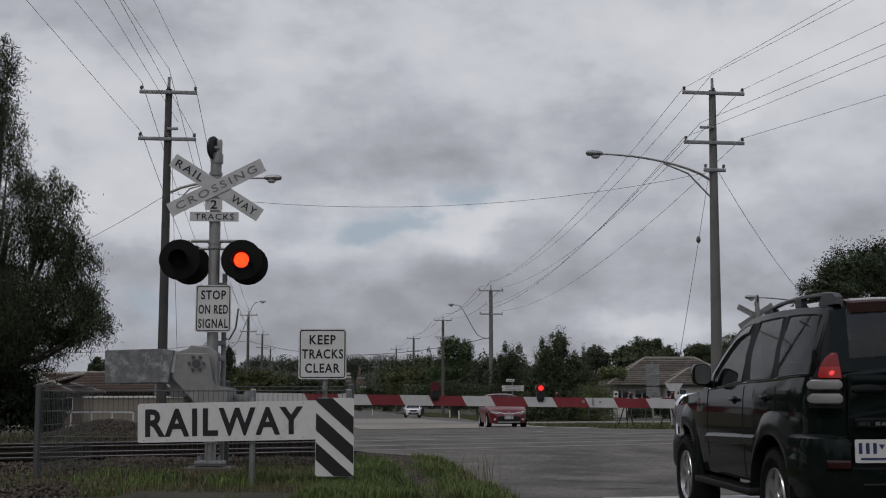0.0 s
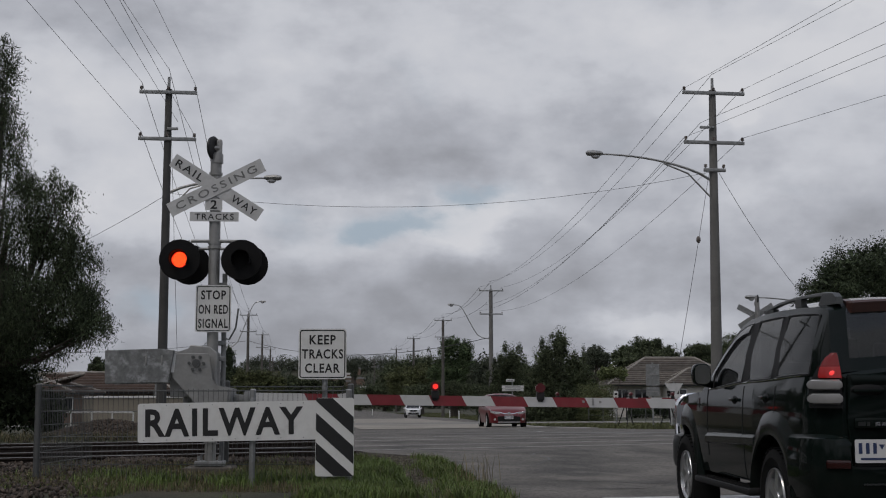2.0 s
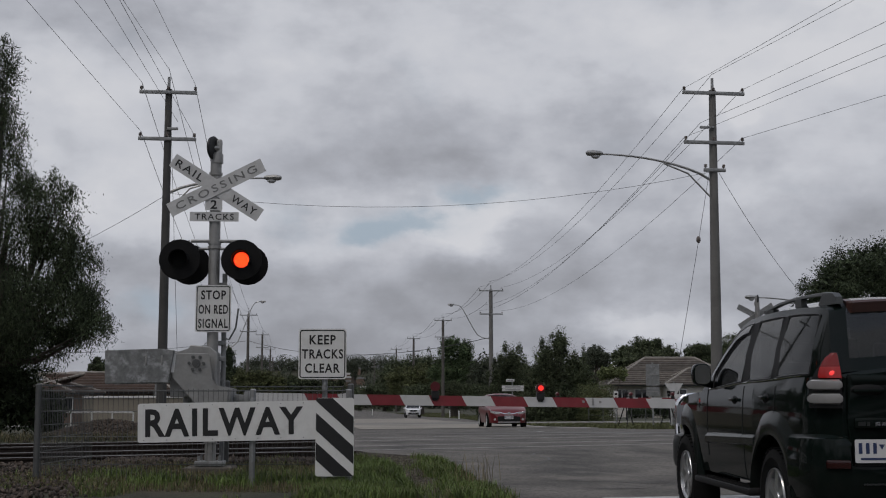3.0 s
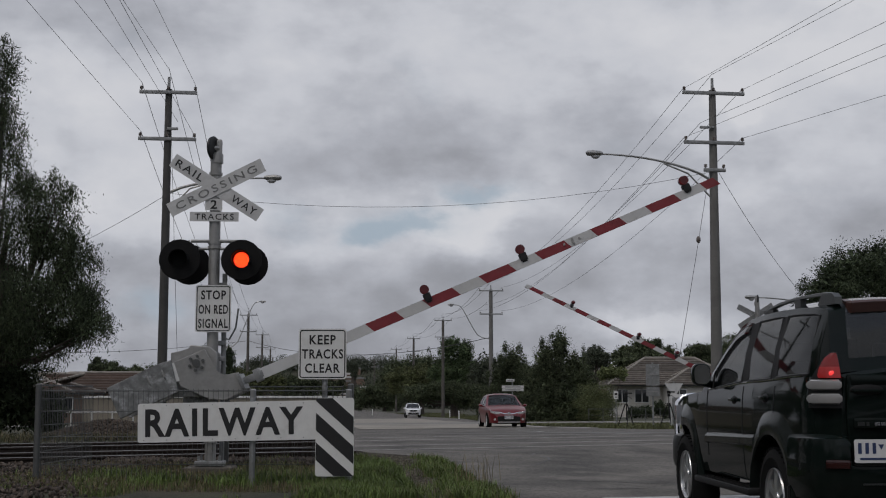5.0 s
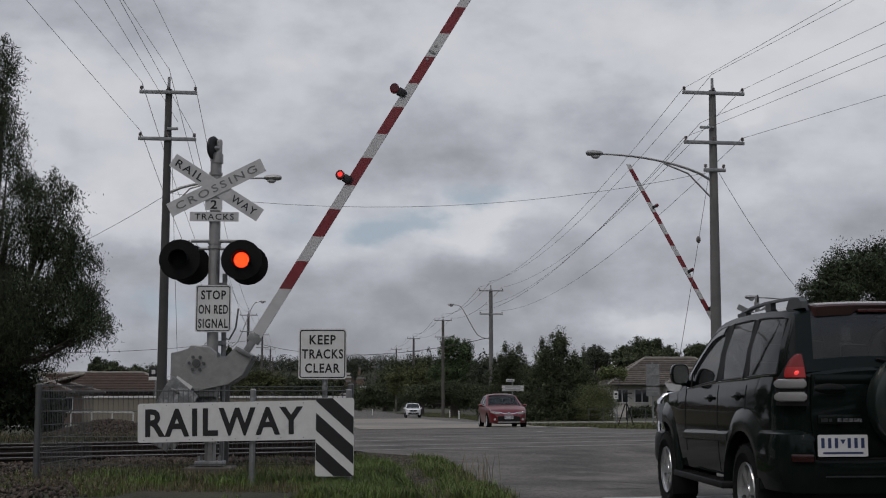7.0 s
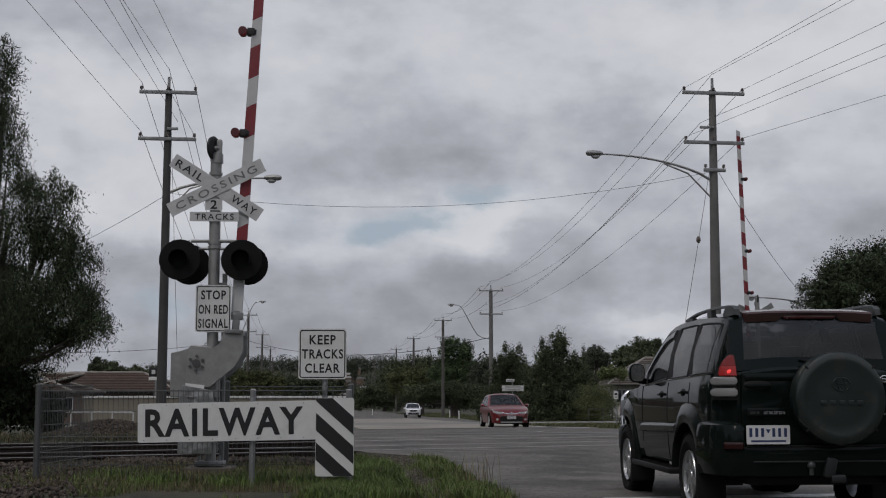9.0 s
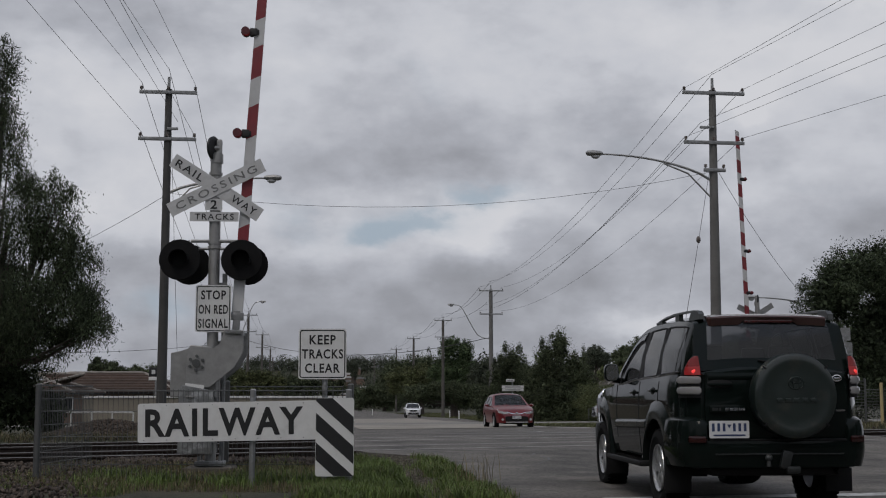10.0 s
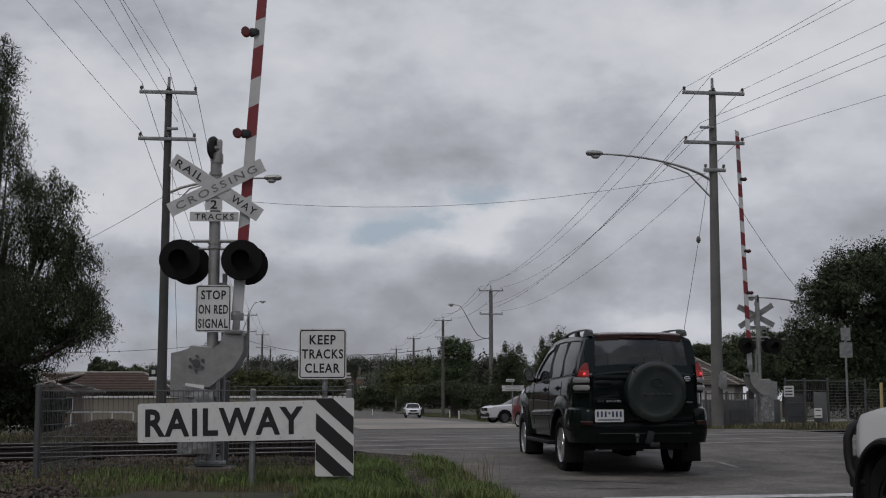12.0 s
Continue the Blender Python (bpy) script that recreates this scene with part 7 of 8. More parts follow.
def make_tree(name, x, y, label, blobs, leaf, count, size, trunk=(0.18, 2.0), seed=1, droop=0.0, bark=BARK, limbs=5, category="tree", fill=0.55, aspect=2.2, group="", wisps=0, core=0.12, strands=0):
    z = ground_z(x, y)
    rnd = np.random.RandomState(seed)
    t = thing(name, pose(x, y, z), label, category, group)
    r, h = trunk
    if r:
        bm = B()
        top = np.mean(np.array(blobs)[:, :3], axis=0)
        pts = [Vector((0, 0, -0.1)), Vector((rnd.uniform(-.1, .1) * h * .3, rnd.uniform(-.1, .1), h * 0.5)), Vector((top[0] * 0.25, top[1] * 0.25, h)), Vector((top[0] * 0.7, top[1] * 0.7, max(h, top[2])))]
        tube(bm, pts, [r * 1.25, r, r * 0.8, r * 0.35], 10)
        for i in range(min(limbs, len(blobs) * 2)):
            b = blobs[i % len(blobs)]
            s = Vector((0, 0, h * rnd.uniform(0.7, 1.05))).lerp(Vector((top[0] * .4, top[1] * .4, h)), 0.5)
            e = Vector(b[:3]) + Vector(rnd.uniform(-0.4, 0.4, 3)) * b[3]
            mid = s.lerp(e, 0.5) + Vector((0, 0, -0.1 * (e - s).length))
            tube(bm, [s, mid, e], [r * 0.45, r * 0.3, r * 0.08], 6)
        part("trunk", bm, bark, t)
    if wisps:
        extra = []
        for i in range(wisps):
            b = blobs[rnd.randint(len(blobs))]
            d = rnd.normal(size=3)
            d /= np.linalg.norm(d)
            k = rnd.uniform(0.9, 1.12)
            s = rnd.uniform(0.12, 0.28)
            extra.append((b[0] + d[0] * b[3] * k, b[1] + d[1] * b[4] * k, b[2] + d[2] * b[5] * k, b[3] * s, b[4] * s, b[5] * s * 1.2))
        v = np.concatenate([leaf_cloud(rnd, blobs, int(count * 0.6), size, droop, fill, aspect, 0, strands), leaf_cloud(rnd, extra, int(count * 0.4), size, droop, 0.2, aspect, 0, strands)])
    else:
        v = leaf_cloud(rnd, blobs, count, size, droop, fill, aspect)
    inner = [(b[0], b[1], b[2], b[3] * 0.72, b[4] * 0.72, b[5] * 0.72) for b in blobs]
    v = np.concatenate([v, leaf_cloud(rnd, inner, int(count * core * 2), size * 2.4, droop, 0.1, 1.5)])
    f = np.arange(len(v)).reshape(-1, 4)
    from_arrays("crown", v, f, leaf, t)
    return t


# gum tree at the rails
make_tree("gum_tree", -10.85, 30.0, "tall drooping gum tree with dark fine foliage", [
    (1.3, 0, 3.1, 1.3, 1.4, 1.0), (2.75, -0.2, 2.5, 0.42, 0.6, 0.34), (2.15, 0, 3.3, 0.7, 0.9, 0.6), (2.15, 0.1, 4.25, 0.55, 0.8, 0.55), (1.6, 0, 5.0, 0.8, 0.9, 0.8), (1.75, 0, 5.75, 0.33, 0.5, 0.45),
    (0.6, 0, 4.8, 1.25, 1.4, 1.15), (0.42, 0, 6.9, 0.46, 0.7, 0.9), (0.38, 0, 8.75, 0.33, 0.5, 0.6), (0.36, 0, 7.8, 0.36, 0.5, 0.6), (-1.0, 0, 6.2, 1.4, 1.4, 2.3), (0.5, 0.4, 2.1, 1.5, 1.3, 0.8), (-1.5, 0, 3.4, 1.6, 1.5, 1.6)],
    LEAF_GUM, 160000, 0.085, (0.16, 1.7), 4, droop=0.9, aspect=4.5, limbs=26, fill=0.25, wisps=130, core=0.0, strands=6)
# unseen gums added left of the view to darken reflections on the SUV's flank
for gx, gy, gs in ((-16.2, 33.0, 71), (-19.5, 42.0, 72), (-15.0, 22.5, 73)):
    make_tree("gum_tree", gx, gy, "unseen dark gum tree added beside the rails for reflections", [(0, 0, 8.0, 1.6, 1.6, 2.2), (0.9, 0, 5.6, 2.0, 1.8, 1.8), (-1.2, 0, 6.0, 1.8, 1.8, 2.0), (0, 0, 3.4, 2.4, 2.2, 1.5)], LEAF_GUM, 9000, 0.22, (0.18, 2.0), gs, droop=0.6, aspect=3.5, fill=0.25, wisps=30)
# added behind the near gum's crown, to put dark foliage in the SUV's windows
make_tree("gum_tree", -37.5, 100.0, "broad dark gum tree added far behind the rails for reflections", [(0, 0, 11.5, 4.5, 4.5, 3.0), (3.0, 0, 8.5, 4.0, 4.0, 3.5), (-4.0, 0, 9.0, 5.0, 4.5, 4.0), (1.0, 0, 4.5, 6.0, 5.0, 3.5), (-9.0, 2, 7.5, 5.0, 4.5, 5.0), (-14.0, 4, 9.0, 5.5, 4.5, 5.5)], LEAF_DARK, 30000, 0.30, (0.4, 4.0), 74, droop=0.5, aspect=2.6, fill=0.2, wisps=60)
make_tree("shrub", -10.4, 31.0, "dark dense shrubs under the gum tree", [(0.0, 0, 0.9, 1.0, 0.9, 0.85), (0.9, 0.2, 0.6, 0.5, 0.6, 0.6), (-0.9, 0, 0.9, 1.0, 1, 0.9)], LEAF_DARK, 9000, 0.10, (0, 0), 14, category="shrub", fill=0.4)
# large tree behind the far fence
make_tree("oak_tree", 18.0, 52.0, "large dense dark green tree behind the fence", [
    (-0.6, 0, 6.1, 2.0, 2.2, 1.25), (-2.2, 0, 5.2, 1.35, 1.8, 1.3), (-2.6, 0, 3.0, 1.6, 1.8, 1.6), (0.2, 0, 3.6, 2.6, 2.4, 2.4), (-1.5, -0.3, 1.7, 2.3, 2, 1.4), (-4.0, 0.3, 2.3, 1.1, 1.3, 1.2), (2.6, 0, 5.6, 2.4, 2.4, 2.2), (2.6, 0, 2.4, 2.6, 2.4, 2)],
    LEAF_DARK, 150000, 0.085, (0.3, 1.6), 7, fill=0.35, wisps=160)
make_tree("gum_tree", px_x(1385, 115), 115.0, "thin crowned gum tree on the rise", [(0, 0, 6.8, 1.6, 1.5, 0.8), (1.6, 0, 6.0, 1.4, 1.4, 1.1), (-1.2, 0, 5.2, 1.4, 1.4, 1.0), (0.3, 0, 4.0, 2.4, 2, 1.4), (2.6, 0, 3.0, 2.4, 2, 2.2), (-1.6, 0, 3.4, 1.6, 1.6, 1.4)], LEAF_FAR, 9000, 0.26, (0.2, 3), 21, fill=0.3, wisps=40)


def px_tree(name, label, y, tops, leaf, seed, count, size, category="tree", base=True, fill=0.4, wisps=30, trunk=None, group="", at=None):
    """A tree at distance y whose crown is made of heaps (x, top, width, height), in picture units of the plan."""
    k = y / 2277.0
    xc = at or sum(q[0] for q in tops) / len(tops)
    X = px_x(xc, y)
    zg = ground_z(X, y)
    blobs = []
    for x, top, w, h in tops:
        zc = 0.9 + (702 - top) * k - h * k / 2 - zg
        blobs.append((px_x(x, y) - X, 0, zc, w * k / 2, w * k / 2.2, h * k / 2))
    make_tree(name, X, y, label, blobs, leaf, count, size, trunk or (0.02 * y / 8, max(0.8, blobs[0][2] * 0.6)), seed, category=category, fill=fill, wisps=wisps, group=group)


px_tree("tree", "dark spreading tree with a spiky open top", 87, [(990, 582, 40, 70), (965, 602, 46, 90), (1015, 612, 50, 100), (985, 640, 110, 110), (945, 655, 60, 90), (1035, 655, 56, 90), (960, 690, 100, 80), (1010, 690, 100, 90), (925, 700, 60, 80)], LEAF_STREET, 31, 90000, 0.085, wisps=90)
px_tree("tree", "dark rounded tree beside the road", 100, [(905, 612, 56, 80), (925, 630, 50, 90), (885, 640, 46, 90), (905, 680, 90, 90), (865, 680, 50, 70)], LEAF_STREET, 32, 60000, 0.095, wisps=50)
px_tree("tree", "tall gum with clumped crown beside the road", 172, [(797, 593, 40, 46), (822, 600, 34, 50), (800, 630, 70, 70), (835, 640, 46, 60), (780, 640, 44, 60)], LEAF_MID, 33, 26000, 0.17, wisps=60)
px_tree("tree", "broad olive green street tree", 200, [(735, 648, 90, 46), (705, 656, 50, 40), (768, 654, 56, 44), (740, 672, 100, 36)], LEAF_OLIVE, 34, 40000, 0.17, wisps=40, at=745)
px_tree("tree", "dark street tree overhanging the verge", 163, [(745, 680, 70, 32), (785, 676, 70, 38), (825, 672, 70, 56), (855, 678, 50, 50)], LEAF_STREET, 35, 34000, 0.14, wisps=40)
px_tree("tree", "dark street tree far down the road", 285, [(665, 676, 60, 46), (640, 684, 40, 40), (695, 680, 50, 46)], LEAF_STREET, 36, 22000, 0.26, wisps=30, at=684)
px_tree("tree", "dark round topped trees behind the street", 245, [(715, 630, 70, 60), (748, 622, 60, 60), (776, 626, 50, 60), (688, 642, 50, 50), (730, 655, 110, 60)], LEAF_STREET, 51, 30000, 0.22, wisps=60, at=742)
px_tree("tree", "green round tree on the skyline", 170, [(860, 634, 40, 60), (845, 648, 40, 60), (880, 640, 40, 50)], LEAF_FAR, 37, 13799, 0.202, wisps=30)
px_tree("tree", "sparse crowned tree behind the gardens", 130, [(1055, 614, 40, 32), (1040, 624, 34, 30), (1068, 628, 26, 26)], LEAF_FAR, 38, 10350, 0.134, wisps=40)
px_tree("pine_tree", "broad dark pine behind the house", 185, [(1140, 598, 60, 40), (1115, 610, 56, 36), (1170, 610, 56, 40), (1140, 618, 130, 40), (1190, 622, 40, 30), (1100, 622, 40, 30)], LEAF_STREET, 39, 27599, 0.235, wisps=60)
px_tree("pine_tree", "dark pine behind the house", 185, [(1236, 606, 44, 34), (1255, 612, 50, 50), (1225, 616, 30, 30)], LEAF_STREET, 40, 11500, 0.235, wisps=30)
px_tree("tree", "dark trees behind the far signal", 150, [(1310, 588, 60, 50), (1290, 600, 50, 60), (1340, 580, 60, 70), (1320, 620, 120, 60), (1375, 600, 60, 80)], LEAF_STREET, 41, 25299, 0.179, wisps=50)
px_tree("shrub", "rounded clipped garden bush with pale new growth", 84, [(1053, 681, 70, 66), (1053, 692, 74, 54)], LEAF_BUSH, 42, 40000, 0.045, category="shrub", fill=0.86, trunk=(0.05, 0.3), wisps=0)
px_tree("shrub", "pale flowering shrub beside the house", 112, [(1080, 646, 34, 26), (1098, 650, 24, 22), (1066, 652, 24, 24)], LEAF_YELLOW, 43, 6899, 0.112, category="shrub", trunk=(0.05, 1.5), wisps=20)
px_tree("shrub", "low dark garden shrubs before the house", 96, [(1120, 718, 30, 24), (1140, 716, 30, 26), (1165, 710, 30, 30), (1180, 716, 24, 24)], LEAF_DARK, 44, 8049, 0.090, category="shrub", trunk=(0.03, 0.3))
px_tree("shrub", "dark hedge behind the street corner", 91, [(895, 706, 60, 44), (930, 702, 60, 48), (970, 704, 60, 46), (1005, 706, 50, 44)], LEAF_DARK, 45, 20700, 0.090, category="shrub", trunk=(0.05, 0.4))
px_tree("shrub", "green bushes beyond the rails", 78, [(430, 656, 50, 44), (465, 652, 50, 46), (492, 660, 36, 40), (445, 672, 80, 30)], LEAF_OLIVE, 46, 20700, 0.073, category="shrub", trunk=(0.05, 0.6), wisps=40)
px_tree("conifer", "narrow dark conifer beyond the rails", 84, [(408, 612, 20, 50), (412, 640, 26, 50), (404, 650, 22, 50)], LEAF_DARK, 47, 9200, 0.073, trunk=(0.08, 1.0), wisps=30)
px_tree("tree", "tall slender gum on the far hill", 330, [(625, 636, 18, 24), (628, 650, 14, 24)], LEAF_FAR, 48, 3449, 0.252)
px_tree("tree", "dark trees behind the brick houses", 165, [(175, 634, 30, 30), (200, 640, 40, 30), (245, 648, 40, 26), (275, 646, 34, 30), (225, 652, 40, 24)], LEAF_STREET, 49, 16099, 0.190)
px_tree("tree", "dark trees beyond the sheet fence", 120, [(330, 660, 50, 40), (370, 664, 50, 40), (515, 668, 50, 36), (548, 664, 50, 40), (590, 670, 50, 36)], LEAF_STREET, 50, 18400, 0.146)


def wooded_belt(name, label, pts, height, leaf, count, size, seed):
    """A far belt of woodland along a line of the plan."""
    rnd = np.random.RandomState(seed)
    blobs = []
    for (xa, ya), (xb, yb) in zip(pts, pts[1:]):
        n = max(2, int(math.hypot(xb - xa, yb - ya) / (height * 0.55)))
        for i in range(n):
            k = i / n
            x, y = xa + (xb - xa) * k, ya + (yb - ya) * k
            h = height * rnd.uniform(0.6, 1.15)
            blobs.append((x, y + rnd.uniform(-2, 2), gz(x, y) + h * 0.45, height * 0.5, height * 0.5, h * 0.6))
    v = leaf_cloud(rnd, blobs, count, size, 0, 0.4, 1.6)
    f = np.arange(len(v)).reshape(-1, 4)
    return tagged(from_arrays(name, v, f, leaf), label, "trees", kind="stuff")


wooded_belt("far_woods", "dark wooded rise far beyond the road", [(px_x(745, 420), 420), (px_x(900, 400), 400), (px_x(1250, 360), 360)], 14.0, LEAF_FAR, 50000, 0.8, 61)
wooded_belt("far_woods", "dark trees along the left horizon", [(px_x(-150, 260), 260), (px_x(150, 260), 260), (px_x(520, 300), 300)], 6.0, LEAF_FAR, 16000, 0.9, 62)
# the last belt is out of view, added to close the surroundings for car reflections
wooded_belt("tree_belt", "unseen dark trees added round the camera for reflections", [(-34, 70), (-36, 20), (-34, -25), (-10, -40), (25, -40), (44, -15), (46, 40)], 11.0, LEAF_DARK, 24000, 1.2, 63)

# far hill with scattered roofs among trees
HILL_ROOF = mat("far_roof", (0.30, 0.29, 0.28), 0.7, vary=0.2, per_object=0.45)


def hill_z(x, y):
    side = min(1.0, max(0.0, (px_x(760, y) - x) / 14.0))
    return gz(x, y) - 0.5 + 13.6 * side * min(1.0, max(0.0, (y - 378) / 62.0))


def far_hill():
    bm = B()
    xs = [px_x(380, 420) + i * 4.0 for i in range(19)]
    rows = [[bm.verts.new((x, y, hill_z(x, y) if y < 445 else gz(x, y) - 1)) for x in xs] for y in (376, 390, 405, 420, 430, 440, 444, 500)]
    for a, b in zip(rows, rows[1:]):
        for i in range(len(xs) - 1):
            bm.faces.new((a[i], a[i + 1], b[i + 1], b[i]))
    tagged(part("hill", bm, SOIL), "low wooded hill beyond the road", "hill", kind="structure")
    rnd = np.random.RandomState(64)
    blobs = []
    for k in range(240):
        y = rnd.uniform(382, 436) if k < 140 else rnd.uniform(438, 443)
        x = px_x(rnd.uniform(430, 745), y)
        r = rnd.uniform(1.0, 2.1) if k < 140 else rnd.uniform(1.6, 3.2)
        blobs.append((x, y, hill_z(x, y) + r * 0.6, r * 1.1, r, r))
    v = leaf_cloud(rnd, blobs, 60000, 0.42, 0, 0.5, 1.6)
    tagged(from_arrays("hill_woods", v, np.arange(len(v)).reshape(-1, 4), LEAF_FAR), "dark trees between the houses on the hill", "trees", kind="stuff")


far_hill()
rnd_h = random.Random(9)
for k in range(44):
    y = rnd_h.uniform(384, 436)
    xp = rnd_h.uniform(545, 700)
    x = px_x(xp, y)
    w = rnd_h.uniform(2.4, 5.2)
    hh = thing("hill_house", pose(x, y - 2.4, hill_z(x, y - 2.4) + 0.25), "tiny pale roofed house on the far hill", "house", "far houses")
    part("roof", prism(B(), [(-w / 2, 1.3), (w / 2, 1.3), (w * 0.3, 1.95), (-w * 0.3, 1.95)], -1.5, 1.5, "xz"), HILL_ROOF, hh)
    part("wall", box(B(), (0, 0, 0.3), (w * 0.85, 2.6, 2.0)), BRICK, hh)


# ---- grass and stones in the foreground ----
def near_verge(r):
    while True:
        x, y = r.uniform(-5.2, 1.0), r.uniform(13.5, 19.6)
        v = Vector((x, y, 0)).dot(V)
        edge = float(np.interp(y, [13.5, 15.2, 19, 20], [2.25, 2.12, 1.9, 1.0]))
        if v > edge + r.uniform(-0.25, 0.06):
            continue
        if track_d(x, y) > -1.8:
            continue
        if abs(v - 1.34) < 0.17 and r.uniform(0, 1) < 0.93:
            continue
        patch = math.sin(x * 2.1 + y * 0.7) + math.sin(y * 1.9 - x * 1.1) + 0.8 * math.sin(x * 5 + 1.0) + 0.6 * math.sin(x * 9 - y * 4)
        if r.uniform(-1.3, 1.7) > patch + (0.35 if x > -1.4 else (-0.95 if x > -4.0 else -1.9)):
            continue
        return x, y, ground_z(x, y)


def litter(r):
    x, y = r.uniform(-5.0, -0.6), r.uniform(14.2, 17.5)
    return x, y, ground_z(x, y)


def tall_tufts(r):
    centres = [(-0.85, 14.3), (-0.95, 13.6), (-1.2, 15.3), (-0.95, 15.2), (-0.35, 14.6), (-0.05, 14.9), (0.2, 14.6), (-2.1, 15.4), (-2.4, 15.0), (-3.3, 15.0), (-1.5, 15.2), (-1.1, 16.4), (-0.9, 17.2), (-3.9, 15.3), (-0.6, 16.2)]
    cx, cy = centres[r.randint(len(centres))]
    x, y = cx + r.normal() * 0.17, cy + r.normal() * 0.28
    v = Vector((x, y, 0)).dot(V)
    if v > 1.2:
        x -= v - 1.1
    return x, y, ground_z(x, y)


blades("verge_grass", 24000, near_verge, 0.065, GRASS, "short green verge grass at the crossing", 71, 0.004)
def edge_grass(r):
    while True:
        x, y, z = near_verge(r)
        if x > -1.5 or r.uniform(0, 1) < 0.06:
            return x, y, z


def edge_straw(r):
    x, y = 0.33 + r.normal() * 0.14, 15.3 + r.normal() * 0.35
    return x, y, ground_z(x, y)


blades("verge_grass", 42000, edge_grass, 0.115, GRASS, "bright green grass along the road edge", 81, 0.003)
blades("edge_straw", 60, edge_straw, 0.38, DRY_GRASS, "long pale grass stalks at the road edge", 82, 0.004)
blades("tall_grass", 13000, tall_tufts, 0.135, GRASS, "tall green grass tufts round the sign posts", 72, 0.004)
blades("soil_litter", 20000, litter, 0.075, DRY_GRASS, "flattened dry grass litter on bare soil", 84, 0.003)
blades("sparse_grass", 7000, litter, 0.055, GRASS, "sparse green shoots on bare soil", 85, 0.003)
blades("dry_grass", 12000, near_verge, 0.11, DRY_GRASS, "dry straw coloured grass among the green", 73, 0.003)


def far_verge(r):
    while True:
        u = r.uniform(37.5, 68) if r.uniform() < 0.6 else r.uniform(82, 230)
        edge = float(np.interp(u, FAR_EDGE_U, FAR_EDGE_V)) + 0.3
        v = edge + r.uniform(0, 1) ** 1.3 * (16 if u < 70 else 9)
        p = road(u, v)
        return p.x, p.y, p.z


blades("far_grass", 42000, far_verge, 0.13, VERGE, "mown olive green grass on the far verge", 74, 0.016)


def rail_weeds(r):
    while True:
        d, a = r.uniform(6.9, 12.0), r.uniform(-14, 26)
        p = TRACK_0 + TN * d + TA * a
        if -0.3 < p.dot(V) < 12.9:
            continue
        return p.x, p.y, ground_z(p.x, p.y)


blades("rail_weeds", 9000, rail_weeds, 0.20, DRY_GRASS, "dry weeds along the railway", 75, 0.006)
blades("rail_grass", 14000, rail_weeds, 0.18, WEED, "green weeds along the railway", 76, 0.006)


GRIT = mat("shoulder_grit", (0.10, 0.086, 0.066), 0.95, vary=0.2, scale=3, island=0.5)


def rubble(r):
    x, y = r.uniform(-8.5, -3.6), r.uniform(13.0, 18.2)
    if r.uniform() < (x + 4.6) * 0.9:
        x -= 2.0
    d = track_d(x, y)
    return x, y, ground_z(x, y) + r.uniform(-0.01, 0.05)


stones("rubble", 9500, rubble, 0.036, "broken grey ballast stones spilt beside the fence", 77)
stones("rubble", 1500, lambda r: (-3.0 + r.uniform(-1.6, 1.4), 18.0 + r.normal() * 0.25, ground_z(-2.6, 18.0) + 0.02), 0.045, "grey ballast stones at the foot of the rails", 79)


def heap(r):
    a, b = r.normal() * 0.95, r.normal() * 0.6
    x, y = -7.4 + a, 28.8 + b
    return x, y, ground_z(x, y) + 0.42 * math.exp(-(a * a / 1.6 + b * b / 0.7)) * r.uniform(0.8, 1.0)


def grit(r):
    p = road(r.uniform(14.0, 19.3), 1.34 + r.normal() * 0.16)
    return p.x, p.y, ground_z(p.x, p.y) + 0.004


stones("soil_clods", 5000, litter, 0.02, "small brown clods and pebbles on bare soil", 86, GRIT)
stones("shoulder_grit", 2600, grit, 0.014, "loose grit and bare soil on the road shoulder", 83, GRIT)
stones("stone_heap", 6500, heap, 0.042, "heap of loose grey ballast beyond the rails", 78)
slab = thing("path_slab", pose(-4.9, 12.35, ground_z(-4.9, 12.35) - 0.05, 0, 0, 18), "weathered concrete path edge beside the fence", "path", kind="structure")
part("slab", box(B(), (0, 0, 0.03), (1.4, 1.0, 0.12), bevel=0.015), CONCRETE, slab)

# road markings
def stop_line():
    bm = B()
    a, b = Vector((1.75, 13.45, 0)), Vector((6.4, 14.75, 0))
    d = (b - a).normalized()
    n = Vector((-d.y, d.x, 0))
    rows = []
    for k in range(13):
        c = a.lerp(b, k / 12)
        rows.append([bm.verts.new((c.x + n.x * o, c.y + n.y * o, gz(c.x + n.x * o, c.y + n.y * o) + 0.026)) for o in (0.0, 0.15, 0.3)])
    for r0, r1 in zip(rows, rows[1:]):
        for k in range(2):
            bm.faces.new((r0[k], r0[k + 1], r1[k + 1], r1[k]))
    tagged(part("stop_line", bm, ROAD_PAINT, smooth=False), "worn white stop line across the lane", "road marking", kind="structure")


stop_line()
WORN_LINE = mat("worn_line_paint", (0.17, 0.17, 0.165), 0.9, vary=0.3, scale=4, dirt=(0.06, 0.06, 0.06), dirt_amount=0.9, dirt_scale=5)
stripe("centre_line", 17.8, 18.7, 6.0, 6.10, "worn faint white centre line dash", material=WORN_LINE)
stripe("centre_line", 33.0, 37.0, 6.0, 6.12, "worn white centre line dash")
stripe("edge_line", 29.6, 30.6, 3.0, 9.0, "pale patched joint across the far lanes", n=12, material=mat("pale_joint", (0.13, 0.128, 0.12), 0.9, vary=0.3, scale=2, dirt=(0.06, 0.06, 0.06), dirt_amount=0.9, dirt_scale=1.3))
